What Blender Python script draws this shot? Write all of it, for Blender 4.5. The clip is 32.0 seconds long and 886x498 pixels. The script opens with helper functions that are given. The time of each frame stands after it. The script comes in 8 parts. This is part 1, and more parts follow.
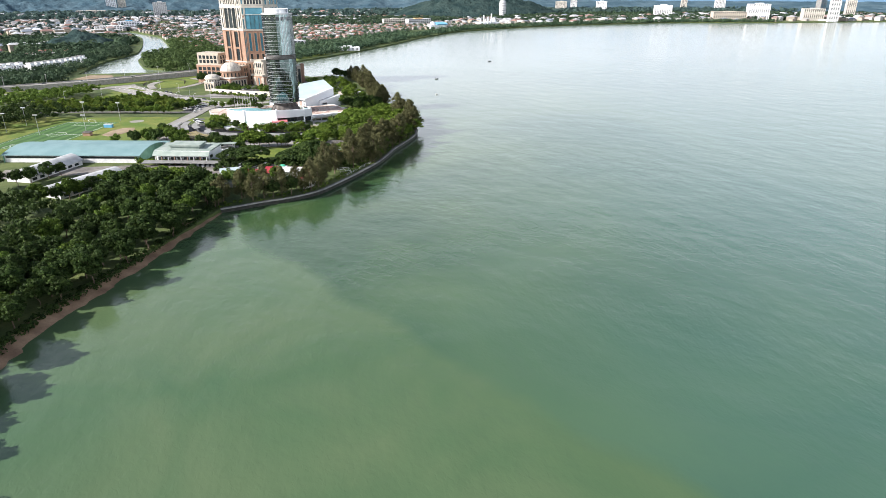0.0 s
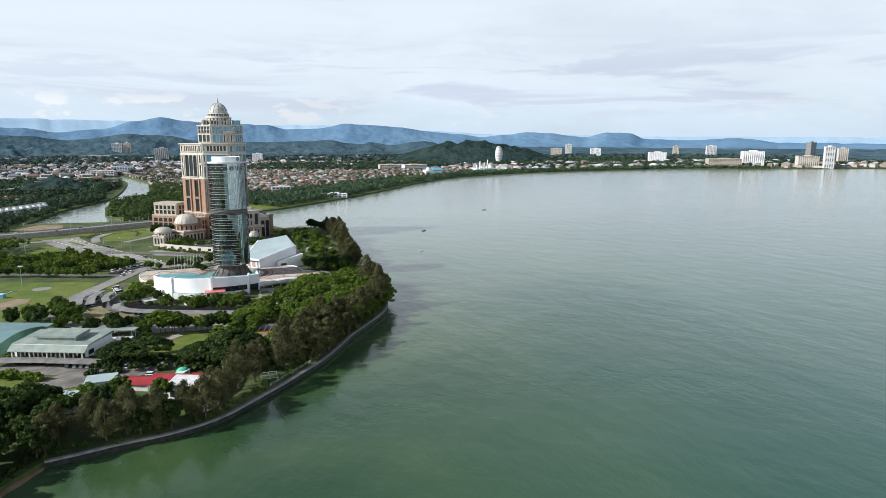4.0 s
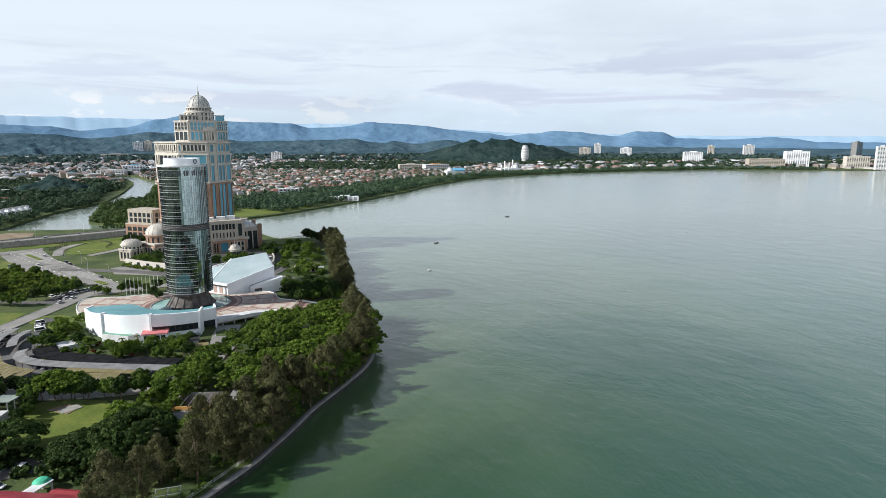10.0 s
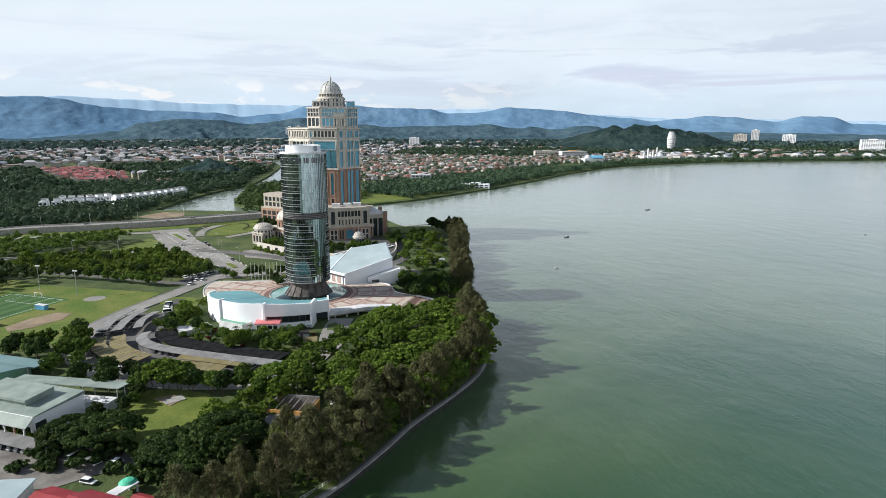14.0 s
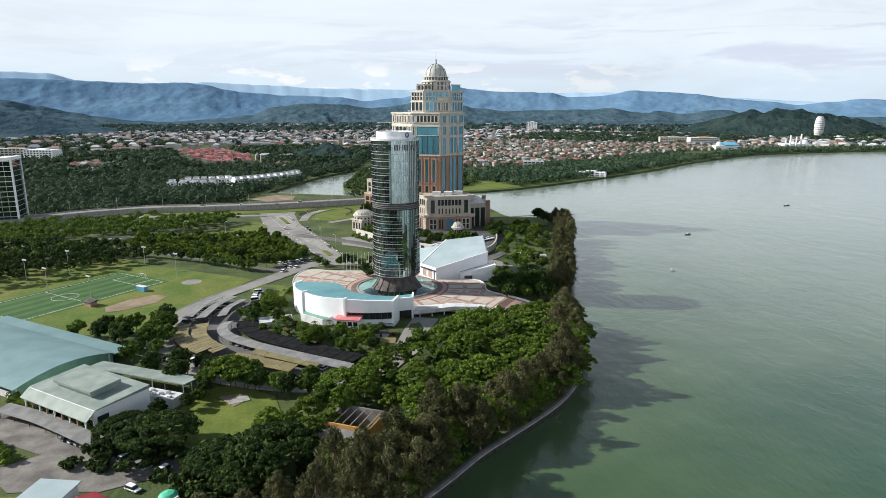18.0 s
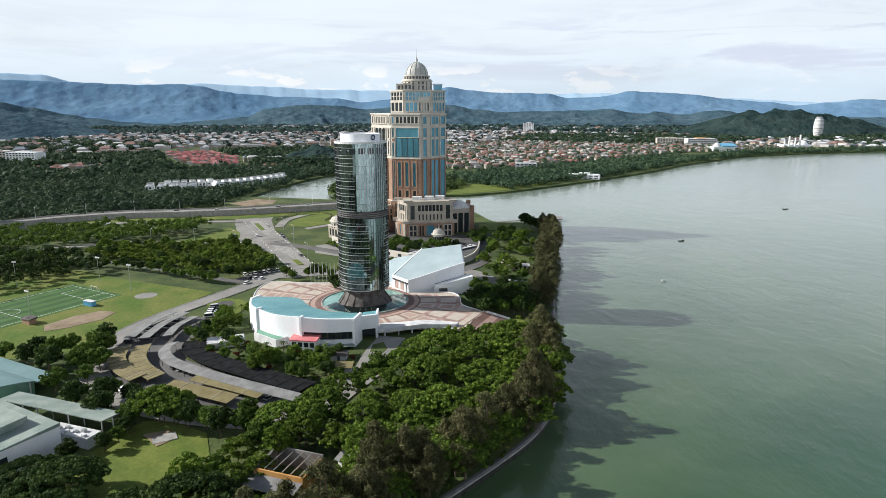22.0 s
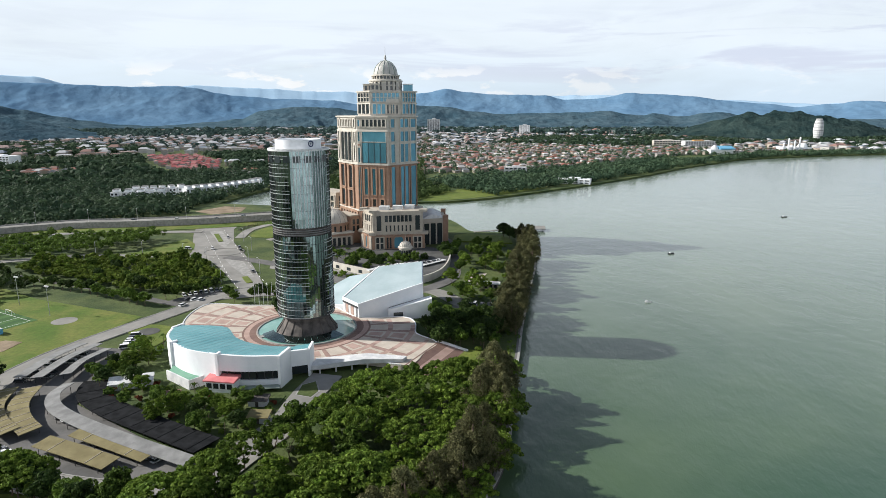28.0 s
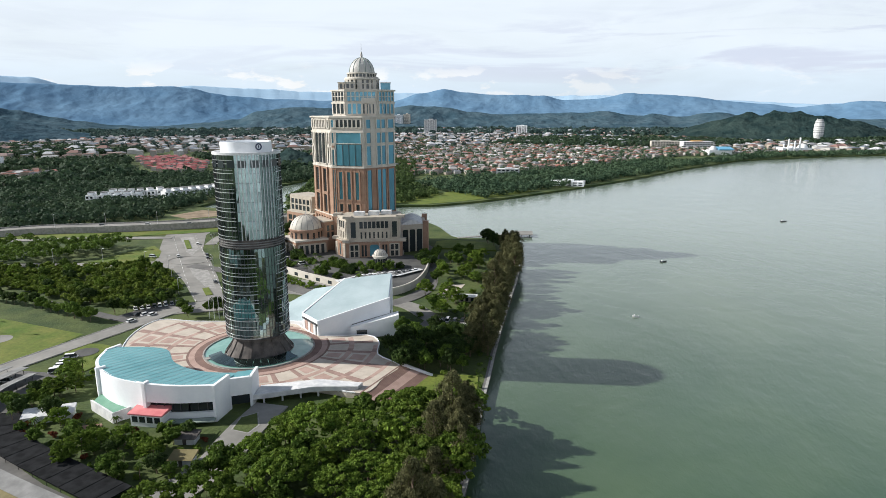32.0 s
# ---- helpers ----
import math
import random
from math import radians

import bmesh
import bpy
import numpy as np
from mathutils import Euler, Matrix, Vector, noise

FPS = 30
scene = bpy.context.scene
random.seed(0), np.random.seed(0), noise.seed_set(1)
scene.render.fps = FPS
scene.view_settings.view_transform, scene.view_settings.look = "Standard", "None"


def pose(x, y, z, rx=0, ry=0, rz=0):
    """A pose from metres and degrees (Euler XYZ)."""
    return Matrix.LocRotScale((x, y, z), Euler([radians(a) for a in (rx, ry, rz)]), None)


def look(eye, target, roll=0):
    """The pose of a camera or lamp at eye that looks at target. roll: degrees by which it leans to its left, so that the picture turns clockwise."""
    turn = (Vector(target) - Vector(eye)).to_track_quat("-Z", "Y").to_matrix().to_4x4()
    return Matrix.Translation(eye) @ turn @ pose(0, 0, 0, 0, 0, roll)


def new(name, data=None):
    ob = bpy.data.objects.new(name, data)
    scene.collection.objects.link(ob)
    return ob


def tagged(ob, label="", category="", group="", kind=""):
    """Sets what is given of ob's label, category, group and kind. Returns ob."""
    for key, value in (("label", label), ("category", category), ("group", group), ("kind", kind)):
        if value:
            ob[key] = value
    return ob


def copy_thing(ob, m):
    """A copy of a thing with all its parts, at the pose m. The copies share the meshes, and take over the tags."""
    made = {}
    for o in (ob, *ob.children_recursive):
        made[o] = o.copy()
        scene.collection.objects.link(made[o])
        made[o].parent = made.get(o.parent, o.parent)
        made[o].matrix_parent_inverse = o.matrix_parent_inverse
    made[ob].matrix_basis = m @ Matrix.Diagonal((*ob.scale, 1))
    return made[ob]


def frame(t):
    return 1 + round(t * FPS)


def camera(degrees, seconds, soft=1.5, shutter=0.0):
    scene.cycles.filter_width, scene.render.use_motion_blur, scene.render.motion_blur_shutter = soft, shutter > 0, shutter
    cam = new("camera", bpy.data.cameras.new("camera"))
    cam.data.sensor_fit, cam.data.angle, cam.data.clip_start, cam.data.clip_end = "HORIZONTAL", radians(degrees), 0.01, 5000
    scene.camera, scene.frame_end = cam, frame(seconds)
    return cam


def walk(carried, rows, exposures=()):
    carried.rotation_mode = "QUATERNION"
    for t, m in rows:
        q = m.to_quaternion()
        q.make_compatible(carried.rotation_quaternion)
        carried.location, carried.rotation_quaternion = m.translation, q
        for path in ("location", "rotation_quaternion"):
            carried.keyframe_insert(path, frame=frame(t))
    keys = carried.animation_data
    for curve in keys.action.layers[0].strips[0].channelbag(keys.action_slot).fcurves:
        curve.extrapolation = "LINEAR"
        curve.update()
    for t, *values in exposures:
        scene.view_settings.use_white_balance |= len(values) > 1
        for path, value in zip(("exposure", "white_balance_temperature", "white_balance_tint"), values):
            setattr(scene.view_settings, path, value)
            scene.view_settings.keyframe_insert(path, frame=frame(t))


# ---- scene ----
# seconds, place, heading to the right of +y, tilt down, lean
PATH = [
    (0, -58.82, -529.81, 95.05, 20.228, 22.337, 0.155),
    (0.5, -52.41, -517.74, 94.81, 20.167, 20.375, 0.141),
    (1, -46.09, -505.66, 94.59, 20.258, 18.280, 0.124),
    (1.5, -39.95, -493.59, 94.41, 20.186, 16.122, 0.106),
    (2, -33.94, -481.55, 94.30, 20.252, 14.167, 0.085),
    (2.5, -27.97, -469.63, 94.27, 20.260, 12.168, 0.063),
    (3, -22.04, -457.90, 94.30, 20.261, 10.203, 0.039),
    (3.5, -16.13, -446.40, 94.36, 20.235, 9.944, 0.015),
    (5.5, 6.98, -402.67, 94.65, 20.275, 10.039, -0.070),
    (6, 11.77, -393.39, 94.69, 20.315, 10.029, -0.077),
    (6.5, 15.72, -385.28, 94.67, 20.387, 10.047, -0.080),
    (7, 18.65, -378.64, 94.58, 20.369, 10.034, -0.081),
    (7.5, 20.76, -373.34, 94.41, 20.373, 10.066, -0.082),
    (8, 22.39, -369.07, 94.23, 20.312, 10.054, -0.082),
    (8.5, 23.91, -365.46, 94.08, 20.152, 10.045, -0.083),
    (9, 25.41, -362.20, 93.97, 19.705, 10.033, -0.084),
    (9.5, 26.87, -359.05, 93.92, 19.034, 10.038, -0.085),
    (10, 28.35, -355.92, 93.90, 17.890, 10.066, -0.086),
    (10.5, 29.84, -352.81, 93.89, 16.632, 10.150, -0.087),
    (11, 31.33, -349.72, 93.89, 15.324, 10.175, -0.088),
    (11.5, 32.81, -346.64, 93.89, 14.062, 10.243, -0.089),
    (12, 34.27, -343.55, 93.91, 12.739, 10.468, -0.092),
    (12.5, 35.72, -340.44, 93.98, 11.101, 10.654, -0.095),
    (13, 37.19, -337.30, 94.09, 9.230, 10.902, -0.097),
    (13.5, 38.70, -334.15, 94.24, 7.400, 11.123, -0.099),
    (14, 40.21, -330.98, 94.40, 5.524, 11.361, -0.097),
    (14.5, 41.69, -327.78, 94.54, 3.663, 11.557, -0.091),
    (16.5, 47.22, -314.87, 94.70, -3.166, 12.453, -0.037),
    (17, 48.62, -311.66, 94.70, -4.471, 12.685, -0.030),
    (17.5, 50.00, -308.46, 94.68, -5.204, 12.792, -0.025),
    (18, 51.40, -305.27, 94.65, -5.222, 12.765, -0.020),
    (19, 54.25, -298.94, 94.55, -5.227, 12.737, -0.002),
    (20, 57.18, -292.72, 94.38, -5.224, 12.714, 0.027),
    (21, 59.88, -286.64, 94.23, -5.215, 12.677, 0.056),
    (22, 62.44, -280.51, 94.13, -5.174, 12.664, 0.075),
    (23, 65.11, -274.35, 94.06, -5.169, 12.621, 0.085),
    (24, 67.88, -268.24, 94.05, -5.170, 12.568, 0.092),
    (25, 70.60, -262.13, 94.06, -5.156, 12.537, 0.101),
    (27.5, 77.82, -246.67, 94.10, -5.179, 12.509, 0.121),
    (28, 79.21, -243.59, 94.13, -5.190, 12.493, 0.122),
    (29, 81.93, -237.53, 94.27, -5.182, 12.500, 0.123),
    (30, 84.65, -231.46, 94.28, -5.170, 12.487, 0.127),
    (31, 87.47, -225.30, 94.09, -5.204, 12.462, 0.136),
    (32, 90.38, -219.05, 93.71, -5.209, 12.457, 0.144),
]
EXPOSURES = [(0, 1.08, 6350, 14), (1, 0.85, 6300, 13), (2, 0.57, 6250, 11), (3, 0.40, 6200, 10), (6, 0.36, 6150, 10), (14, 0.38, 6200, 10), (17, 0.44, 6300, 10), (32, 0.44, 6300, 10)]
cam = camera(70.43, 32.0, soft=0.6)
walk(cam, [(t, pose(x, y, z, 90 - tilt, 0, -head) @ pose(0, 0, 0, 0, 0, -lean)) for t, x, y, z, head, tilt, lean in PATH], exposures=EXPOSURES)

# ---- sky and sun ----
SUN_DIR = Vector((-148, 2, 86)).normalized()
world = bpy.data.worlds.new("sky")
scene.world = world
world.use_nodes = True
wn, wl = world.node_tree.nodes, world.node_tree.links
wn.clear()
w_out = wn.new("ShaderNodeOutputWorld")
w_bg = wn.new("ShaderNodeBackground")
w_sky = wn.new("ShaderNodeTexSky")
w_sky.sky_type = "NISHITA"
w_sky.sun_disc = False
w_sky.sun_elevation = math.asin(SUN_DIR.z)
w_sky.sun_rotation = math.atan2(SUN_DIR.x, SUN_DIR.y)
w_sky.air_density, w_sky.dust_density, w_sky.ozone_density = 1.0, 1.5, 1.0
w_tc = wn.new("ShaderNodeTexCoord")
w_sep = wn.new("ShaderNodeSeparateXYZ")
wl.new(w_tc.outputs["Generated"], w_sep.inputs["Vector"])


def sky_noise(stretch, scale, detail, distortion=0.0):
    mp = wn.new("ShaderNodeMapping")
    mp.inputs["Scale"].default_value = (1.0, 1.0, stretch)
    k = wn.new("ShaderNodeTexNoise")
    k.inputs["Scale"].default_value, k.inputs["Detail"].default_value = scale, detail
    k.inputs["Roughness"].default_value, k.inputs["Distortion"].default_value = 0.58, distortion
    wl.new(w_tc.outputs["Generated"], mp.inputs["Vector"])
    wl.new(mp.outputs["Vector"], k.inputs["Vector"])
    return k.outputs["Fac"]


def sky_step(sock, a, b, lo=0.0, hi=1.0):
    k = wn.new("ShaderNodeMapRange")
    k.interpolation_type = "SMOOTHSTEP"
    for name, v in (("From Min", a), ("From Max", b), ("To Min", lo), ("To Max", hi)):
        k.inputs[name].default_value = v
    wl.new(sock, k.inputs["Value"])
    return k.outputs["Result"]


def sky_times(a, b):
    k = wn.new("ShaderNodeMath")
    k.operation = "MULTIPLY"
    wl.new(a, k.inputs[0])
    wl.new(b, k.inputs[1])
    return k.outputs[0]


def sky_mix(fac, a, b):
    k = wn.new("ShaderNodeMix")
    k.data_type = "RGBA"
    wl.new(fac, k.inputs["Factor"])
    for name, v in (("A", a), ("B", b)):
        if isinstance(v, tuple):
            k.inputs[name].default_value = (*v, 1)
        else:
            wl.new(v, k.inputs[name])
    return k.outputs["Result"]


up = w_sep.outputs["Z"]
# a bright veil of cloud low round the horizon, thinning to clear blue overhead
veil = sky_mix(sky_step(up, 0.0, 0.11), (9.1, 10.6, 11.9), (10.6, 11.4, 12.0))
# flat grey-violet streaks, longest to the north-east
streak = sky_times(sky_step(sky_noise(9.0, 3.4, 8, 0.6), 0.47, 0.60), sky_times(sky_step(up, 0.025, 0.06), sky_step(up, 0.17, 0.09)))
cloud = sky_mix(sky_times(streak, sky_step(w_sep.outputs["X"], -0.55, 0.35, 0.35, 0.95)), veil, (8.6, 9.2, 10.6))
# white heaps resting on the ridges
heap = sky_times(sky_step(sky_noise(2.6, 11.0, 7, 0.2), 0.53, 0.60), sky_times(sky_step(up, 0.015, 0.03), sky_step(up, 0.075, 0.045)))
cloud = sky_mix(sky_times(heap, sky_step(w_sep.outputs["X"], 0.6, -0.3, 0.2, 0.9)), cloud, (12.5, 12.5, 12.4))
# unseen extra-bright cloud in the south, added to brighten south-facing walls
bank = sky_times(sky_step(w_sep.outputs["Y"], -0.15, -0.6), sky_step(up, 0.62, 0.25))
cloud = sky_mix(sky_times(bank, sky_step(sky_noise(2.0, 1.7, 6), 0.35, 0.6, 0.5, 1.0)), cloud, (17.5, 17.8, 18.2))
cover = sky_times(sky_step(up, 0.62, 0.17, 0.10, 0.97), sky_step(sky_noise(4.2, 2.1, 8, 0.5), 0.30, 0.60, 0.84, 1.0))
wl.new(sky_mix(cover, w_sky.outputs["Color"], cloud), w_bg.inputs["Color"])
w_bg.inputs["Strength"].default_value = 0.062
wl.new(w_bg.outputs["Background"], w_out.inputs["Surface"])
sun = new("sun", bpy.data.lights.new("sun", "SUN"))
sun.data.energy = 5.0
sun.data.angle = radians(0.6)
sun.data.color = (1.0, 0.95, 0.87)
sun.matrix_world = look(SUN_DIR * 500, (0, 0, 0))
scene.view_settings.exposure = 0.0


# ---- materials ----
def mat(name, c1, c2=None, scale=0.5, rough=0.8, metal=0.0, bump=0.0, bscale=4.0, fine=0.0, rand=0.0, island=0.0, spec=0.3, ramp=(0.35, 0.65), detail=6.0):
    """Two colours mixed by noise in metres, finer grain, relief, and a change from object to object (rand) or piece to piece (island)."""
    m = bpy.data.materials.new(name)
    m.use_nodes = True
    n, l = m.node_tree.nodes, m.node_tree.links
    p = n["Principled BSDF"]
    p.inputs["Roughness"].default_value = rough
    p.inputs["Metallic"].default_value = metal
    p.inputs["Specular IOR Level"].default_value = spec
    geo = n.new("ShaderNodeNewGeometry")
    no = n.new("ShaderNodeTexNoise")
    no.inputs["Scale"].default_value = scale
    no.inputs["Detail"].default_value = detail
    l.new(geo.outputs["Position"], no.inputs["Vector"])
    cr = n.new("ShaderNodeValToRGB")
    cr.color_ramp.elements[0].position, cr.color_ramp.elements[1].position = ramp
    cr.color_ramp.elements[0].color = (*c1, 1)
    cr.color_ramp.elements[1].color = (*(c2 or c1), 1)
    l.new(no.outputs["Fac"], cr.inputs["Fac"])
    out = cr.outputs["Color"]
    steps = []
    if fine:
        nf = n.new("ShaderNodeTexNoise")
        nf.inputs["Scale"].default_value = scale * 9
        nf.inputs["Detail"].default_value = 4
        l.new(geo.outputs["Position"], nf.inputs["Vector"])
        steps.append((nf.outputs["Fac"], fine))
    if rand:
        oi = n.new("ShaderNodeObjectInfo")
        steps.append((oi.outputs["Random"], rand))
    if island:
        steps.append((geo.outputs["Random Per Island"], island))
    for sock, amount in steps:
        mr = n.new("ShaderNodeMapRange")
        mr.inputs["To Min"].default_value = 1 - amount
        mr.inputs["To Max"].default_value = 1 + amount
        l.new(sock, mr.inputs["Value"])
        mx = n.new("ShaderNodeMix")
        mx.data_type, mx.blend_type = "RGBA", "MULTIPLY"
        mx.inputs["Factor"].default_value = 1
        l.new(out, mx.inputs["A"])
        l.new(mr.outputs["Result"], mx.inputs["B"])
        out = mx.outputs["Result"]
    l.new(out, p.inputs["Base Color"])
    if bump:
        nb = n.new("ShaderNodeTexNoise")
        nb.inputs["Scale"].default_value = bscale
        nb.inputs["Detail"].default_value = 5
        l.new(geo.outputs["Position"], nb.inputs["Vector"])
        b = n.new("ShaderNodeBump")
        b.inputs["Strength"].default_value = bump
        b.inputs["Distance"].default_value = 0.5 / bscale
        l.new(nb.outputs["Fac"], b.inputs["Height"])
        l.new(b.outputs["Normal"], p.inputs["Normal"])
    return m


def leaf_mat(name, dark, light, scale=0.35, island=0.45):
    """Leaves: colour changes from leaf to leaf, tree to tree and over the crown, and some light comes through."""
    m = mat(name, dark, light, scale=scale, rough=0.75, rand=0.25, island=island, spec=0.12)
    n, l = m.node_tree.nodes, m.node_tree.links
    p = n["Principled BSDF"]
    col = p.inputs["Base Color"].links[0].from_socket
    tr = n.new("ShaderNodeBsdfTranslucent")
    mix = n.new("ShaderNodeMixShader")
    mix.inputs["Fac"].default_value = 0.30
    l.new(col, tr.inputs["Color"])
    l.new(p.outputs["BSDF"], mix.inputs[1])
    l.new(tr.outputs["BSDF"], mix.inputs[2])
    l.new(mix.outputs["Shader"], n["Material Output"].inputs["Surface"])
    return m


def ramp_mat(name, stops, rough=0.8, bump=0.0, bscale=4.0, spec=0.3):
    """Pieces that take one of several colours, each piece its own."""
    m = bpy.data.materials.new(name)
    m.use_nodes = True
    n, l = m.node_tree.nodes, m.node_tree.links
    p = n["Principled BSDF"]
    p.inputs["Roughness"].default_value = rough
    p.inputs["Specular IOR Level"].default_value = spec
    geo = n.new("ShaderNodeNewGeometry")
    cr = n.new("ShaderNodeValToRGB")
    cr.color_ramp.interpolation = "CONSTANT"
    for i, c in enumerate(stops):
        e = cr.color_ramp.elements[i] if i < 2 else cr.color_ramp.elements.new(i / len(stops))
        e.position = i / len(stops)
        e.color = (*c, 1)
    l.new(geo.outputs["Random Per Island"], cr.inputs["Fac"])
    no = n.new("ShaderNodeTexNoise")
    no.inputs["Scale"].default_value = 0.6
    l.new(geo.outputs["Position"], no.inputs["Vector"])
    mr = n.new("ShaderNodeMapRange")
    mr.inputs["To Min"].default_value, mr.inputs["To Max"].default_value = 0.75, 1.2
    l.new(no.outputs["Fac"], mr.inputs["Value"])
    mx = n.new("ShaderNodeMix")
    mx.data_type, mx.blend_type = "RGBA", "MULTIPLY"
    mx.inputs["Factor"].default_value = 1
    l.new(cr.outputs["Color"], mx.inputs["A"])
    l.new(mr.outputs["Result"], mx.inputs["B"])
    l.new(mx.outputs["Result"], p.inputs["Base Color"])
    return m


def glass_mat(name, tint, rough=0.03, metal=0.9, bump=0.0):
    m = mat(name, tint, tuple(c * 0.8 for c in tint), scale=0.15, rough=rough, metal=metal, spec=0.6, island=0.12, rand=0.22)
    if bump:
        n, l = m.node_tree.nodes, m.node_tree.links
        geo = n.new("ShaderNodeNewGeometry")
        nb = n.new("ShaderNodeTexNoise")
        nb.inputs["Scale"].default_value = 0.35
        l.new(geo.outputs["Position"], nb.inputs["Vector"])
        b = n.new("ShaderNodeBump")
        b.inputs["Strength"].default_value = bump
        b.inputs["Distance"].default_value = 0.3
        l.new(nb.outputs["Fac"], b.inputs["Height"])
        l.new(b.outputs["Normal"], n["Principled BSDF"].inputs["Normal"])
    return m


def water_mat():
    """Silty green bay: big drifting patches, a pale plume off the beach with a crisp edge, wind ripples in bands."""
    m = bpy.data.materials.new("bay_water")
    m.use_nodes = True
    n, l = m.node_tree.nodes, m.node_tree.links
    p = n["Principled BSDF"]
    geo = n.new("ShaderNodeNewGeometry")

    def noise_at(scale, detail, vec=None, distortion=0.0):
        k = n.new("ShaderNodeTexNoise")
        k.inputs["Scale"].default_value, k.inputs["Detail"].default_value = scale, detail
        k.inputs["Distortion"].default_value = distortion
        l.new(vec or geo.outputs["Position"], k.inputs["Vector"])
        return k.outputs["Fac"]

    def ramp(sock, p0, c0, p1, c1):
        k = n.new("ShaderNodeValToRGB")
        k.color_ramp.elements[0].position, k.color_ramp.elements[1].position = p0, p1
        k.color_ramp.elements[0].color, k.color_ramp.elements[1].color = (*c0, 1), (*c1, 1)
        l.new(sock, k.inputs["Fac"])
        return k.outputs["Color"]

    def calc(op, a, b):
        k = n.new("ShaderNodeMath")
        k.operation = op
        for i, v in enumerate((a, b)):
            if isinstance(v, (int, float)):
                k.inputs[i].default_value = v
            else:
                l.new(v, k.inputs[i])
        return k.outputs[0]

    def mixed(fac, a, b):
        k = n.new("ShaderNodeMix")
        k.data_type = "RGBA"
        l.new(fac, k.inputs["Factor"])
        for sock, v in (("A", a), ("B", b)):
            if isinstance(v, tuple):
                k.inputs[sock].default_value = (*v, 1)
            else:
                l.new(v, k.inputs[sock])
        return k.outputs["Result"]

    sep = n.new("ShaderNodeSeparateXYZ")
    l.new(geo.outputs["Position"], sep.inputs["Vector"])
    big = noise_at(0.006, 6, distortion=1.2)
    col = ramp(big, 0.38, (0.026, 0.062, 0.025), 0.62, (0.056, 0.097, 0.035))
    # bluer away from the shore
    off = n.new("ShaderNodeMapRange")
    off.inputs["From Min"].default_value, off.inputs["From Max"].default_value = 200, 440
    l.new(calc("ADD", calc("ADD", sep.outputs["X"], calc("MULTIPLY", sep.outputs["Y"], -0.55)), calc("MULTIPLY", noise_at(0.009, 4), 120)), off.inputs["Value"])
    col = mixed(off.outputs["Result"], col, ramp(big, 0.38, (0.034, 0.092, 0.072), 0.62, (0.050, 0.108, 0.080)))
    # greyer, silty river water to the north, paler still to paint in sky reflection
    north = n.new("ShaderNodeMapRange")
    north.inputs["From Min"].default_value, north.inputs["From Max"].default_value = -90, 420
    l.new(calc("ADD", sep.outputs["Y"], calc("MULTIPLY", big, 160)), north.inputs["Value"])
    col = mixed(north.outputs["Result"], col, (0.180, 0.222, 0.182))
    # plume: inside a wavering line off the beach
    warp = calc("MULTIPLY", noise_at(0.012, 5), 46)
    dist = calc("ADD", calc("ADD", calc("MULTIPLY", sep.outputs["X"], 0.93), calc("MULTIPLY", sep.outputs["Y"], 0.37)), warp)
    plume = n.new("ShaderNodeMapRange")
    plume.inputs["From Min"].default_value, plume.inputs["From Max"].default_value = -124, -130
    l.new(dist, plume.inputs["Value"])
    silt = ramp(noise_at(0.02, 6, distortion=0.8), 0.3, (0.046, 0.094, 0.042), 0.7, (0.078, 0.116, 0.056))
    col = mixed(plume.outputs["Result"], col, silt)
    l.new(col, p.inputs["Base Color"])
    p.inputs["Roughness"].default_value = 0.13
    p.inputs["IOR"].default_value = 1.46
    mp = n.new("ShaderNodeMapping")
    mp.inputs["Rotation"].default_value = (0, 0, radians(35))
    mp.inputs["Scale"].default_value = (1, 0.6, 1)
    l.new(geo.outputs["Position"], mp.inputs["Vector"])
    ripples = calc("MULTIPLY", noise_at(0.30, 5, mp.outputs["Vector"]), noise_at(0.016, 3))
    swell = calc("MULTIPLY", noise_at(0.07, 2, mp.outputs["Vector"]), 1.6)
    chop = calc("MULTIPLY", noise_at(0.75, 3, mp.outputs["Vector"], 0.6), calc("MULTIPLY", noise_at(0.011, 4, distortion=0.8), 0.55))
    swell = calc("ADD", swell, chop)
    b = n.new("ShaderNodeBump")
    b.inputs["Strength"].default_value = 0.5
    b.inputs["Distance"].default_value = 0.5
    l.new(calc("ADD", ripples, swell), b.inputs["Height"])
    l.new(b.outputs["Normal"], p.inputs["Normal"])
    return m


M_WATER = water_mat()
M_LAND = mat("rough_grass_ground", (0.034, 0.060, 0.016), (0.088, 0.112, 0.033), scale=0.05, rough=0.95, bump=0.6, bscale=0.8, fine=0.35)
M_GRASS = mat("mown_grass", (0.085, 0.125, 0.016), (0.135, 0.165, 0.028), scale=0.12, rough=0.9, bump=0.4, bscale=3, fine=0.4)
M_DRYGRASS = mat("worn_grass", (0.070, 0.124, 0.013), (0.145, 0.160, 0.034), scale=0.07, rough=0.95, bump=0.4, bscale=2, fine=0.45)
M_TURF = mat("striped_turf", (0.026, 0.076, 0.016), (0.036, 0.094, 0.022), scale=0.2, rough=0.85, fine=0.15)
M_TURF2 = mat("turf_light_stripe", (0.048, 0.116, 0.026), (0.060, 0.134, 0.034), scale=0.2, rough=0.85, fine=0.15)
M_SAND = mat("beach_sand", (0.14, 0.088, 0.055), (0.26, 0.175, 0.11), scale=0.15, rough=0.95, bump=0.5, bscale=2, fine=0.25)
M_ASPHALT = mat("worn_asphalt", (0.095, 0.094, 0.092), (0.16, 0.155, 0.148), scale=0.08, rough=0.9, bump=0.2, bscale=6, fine=0.18)
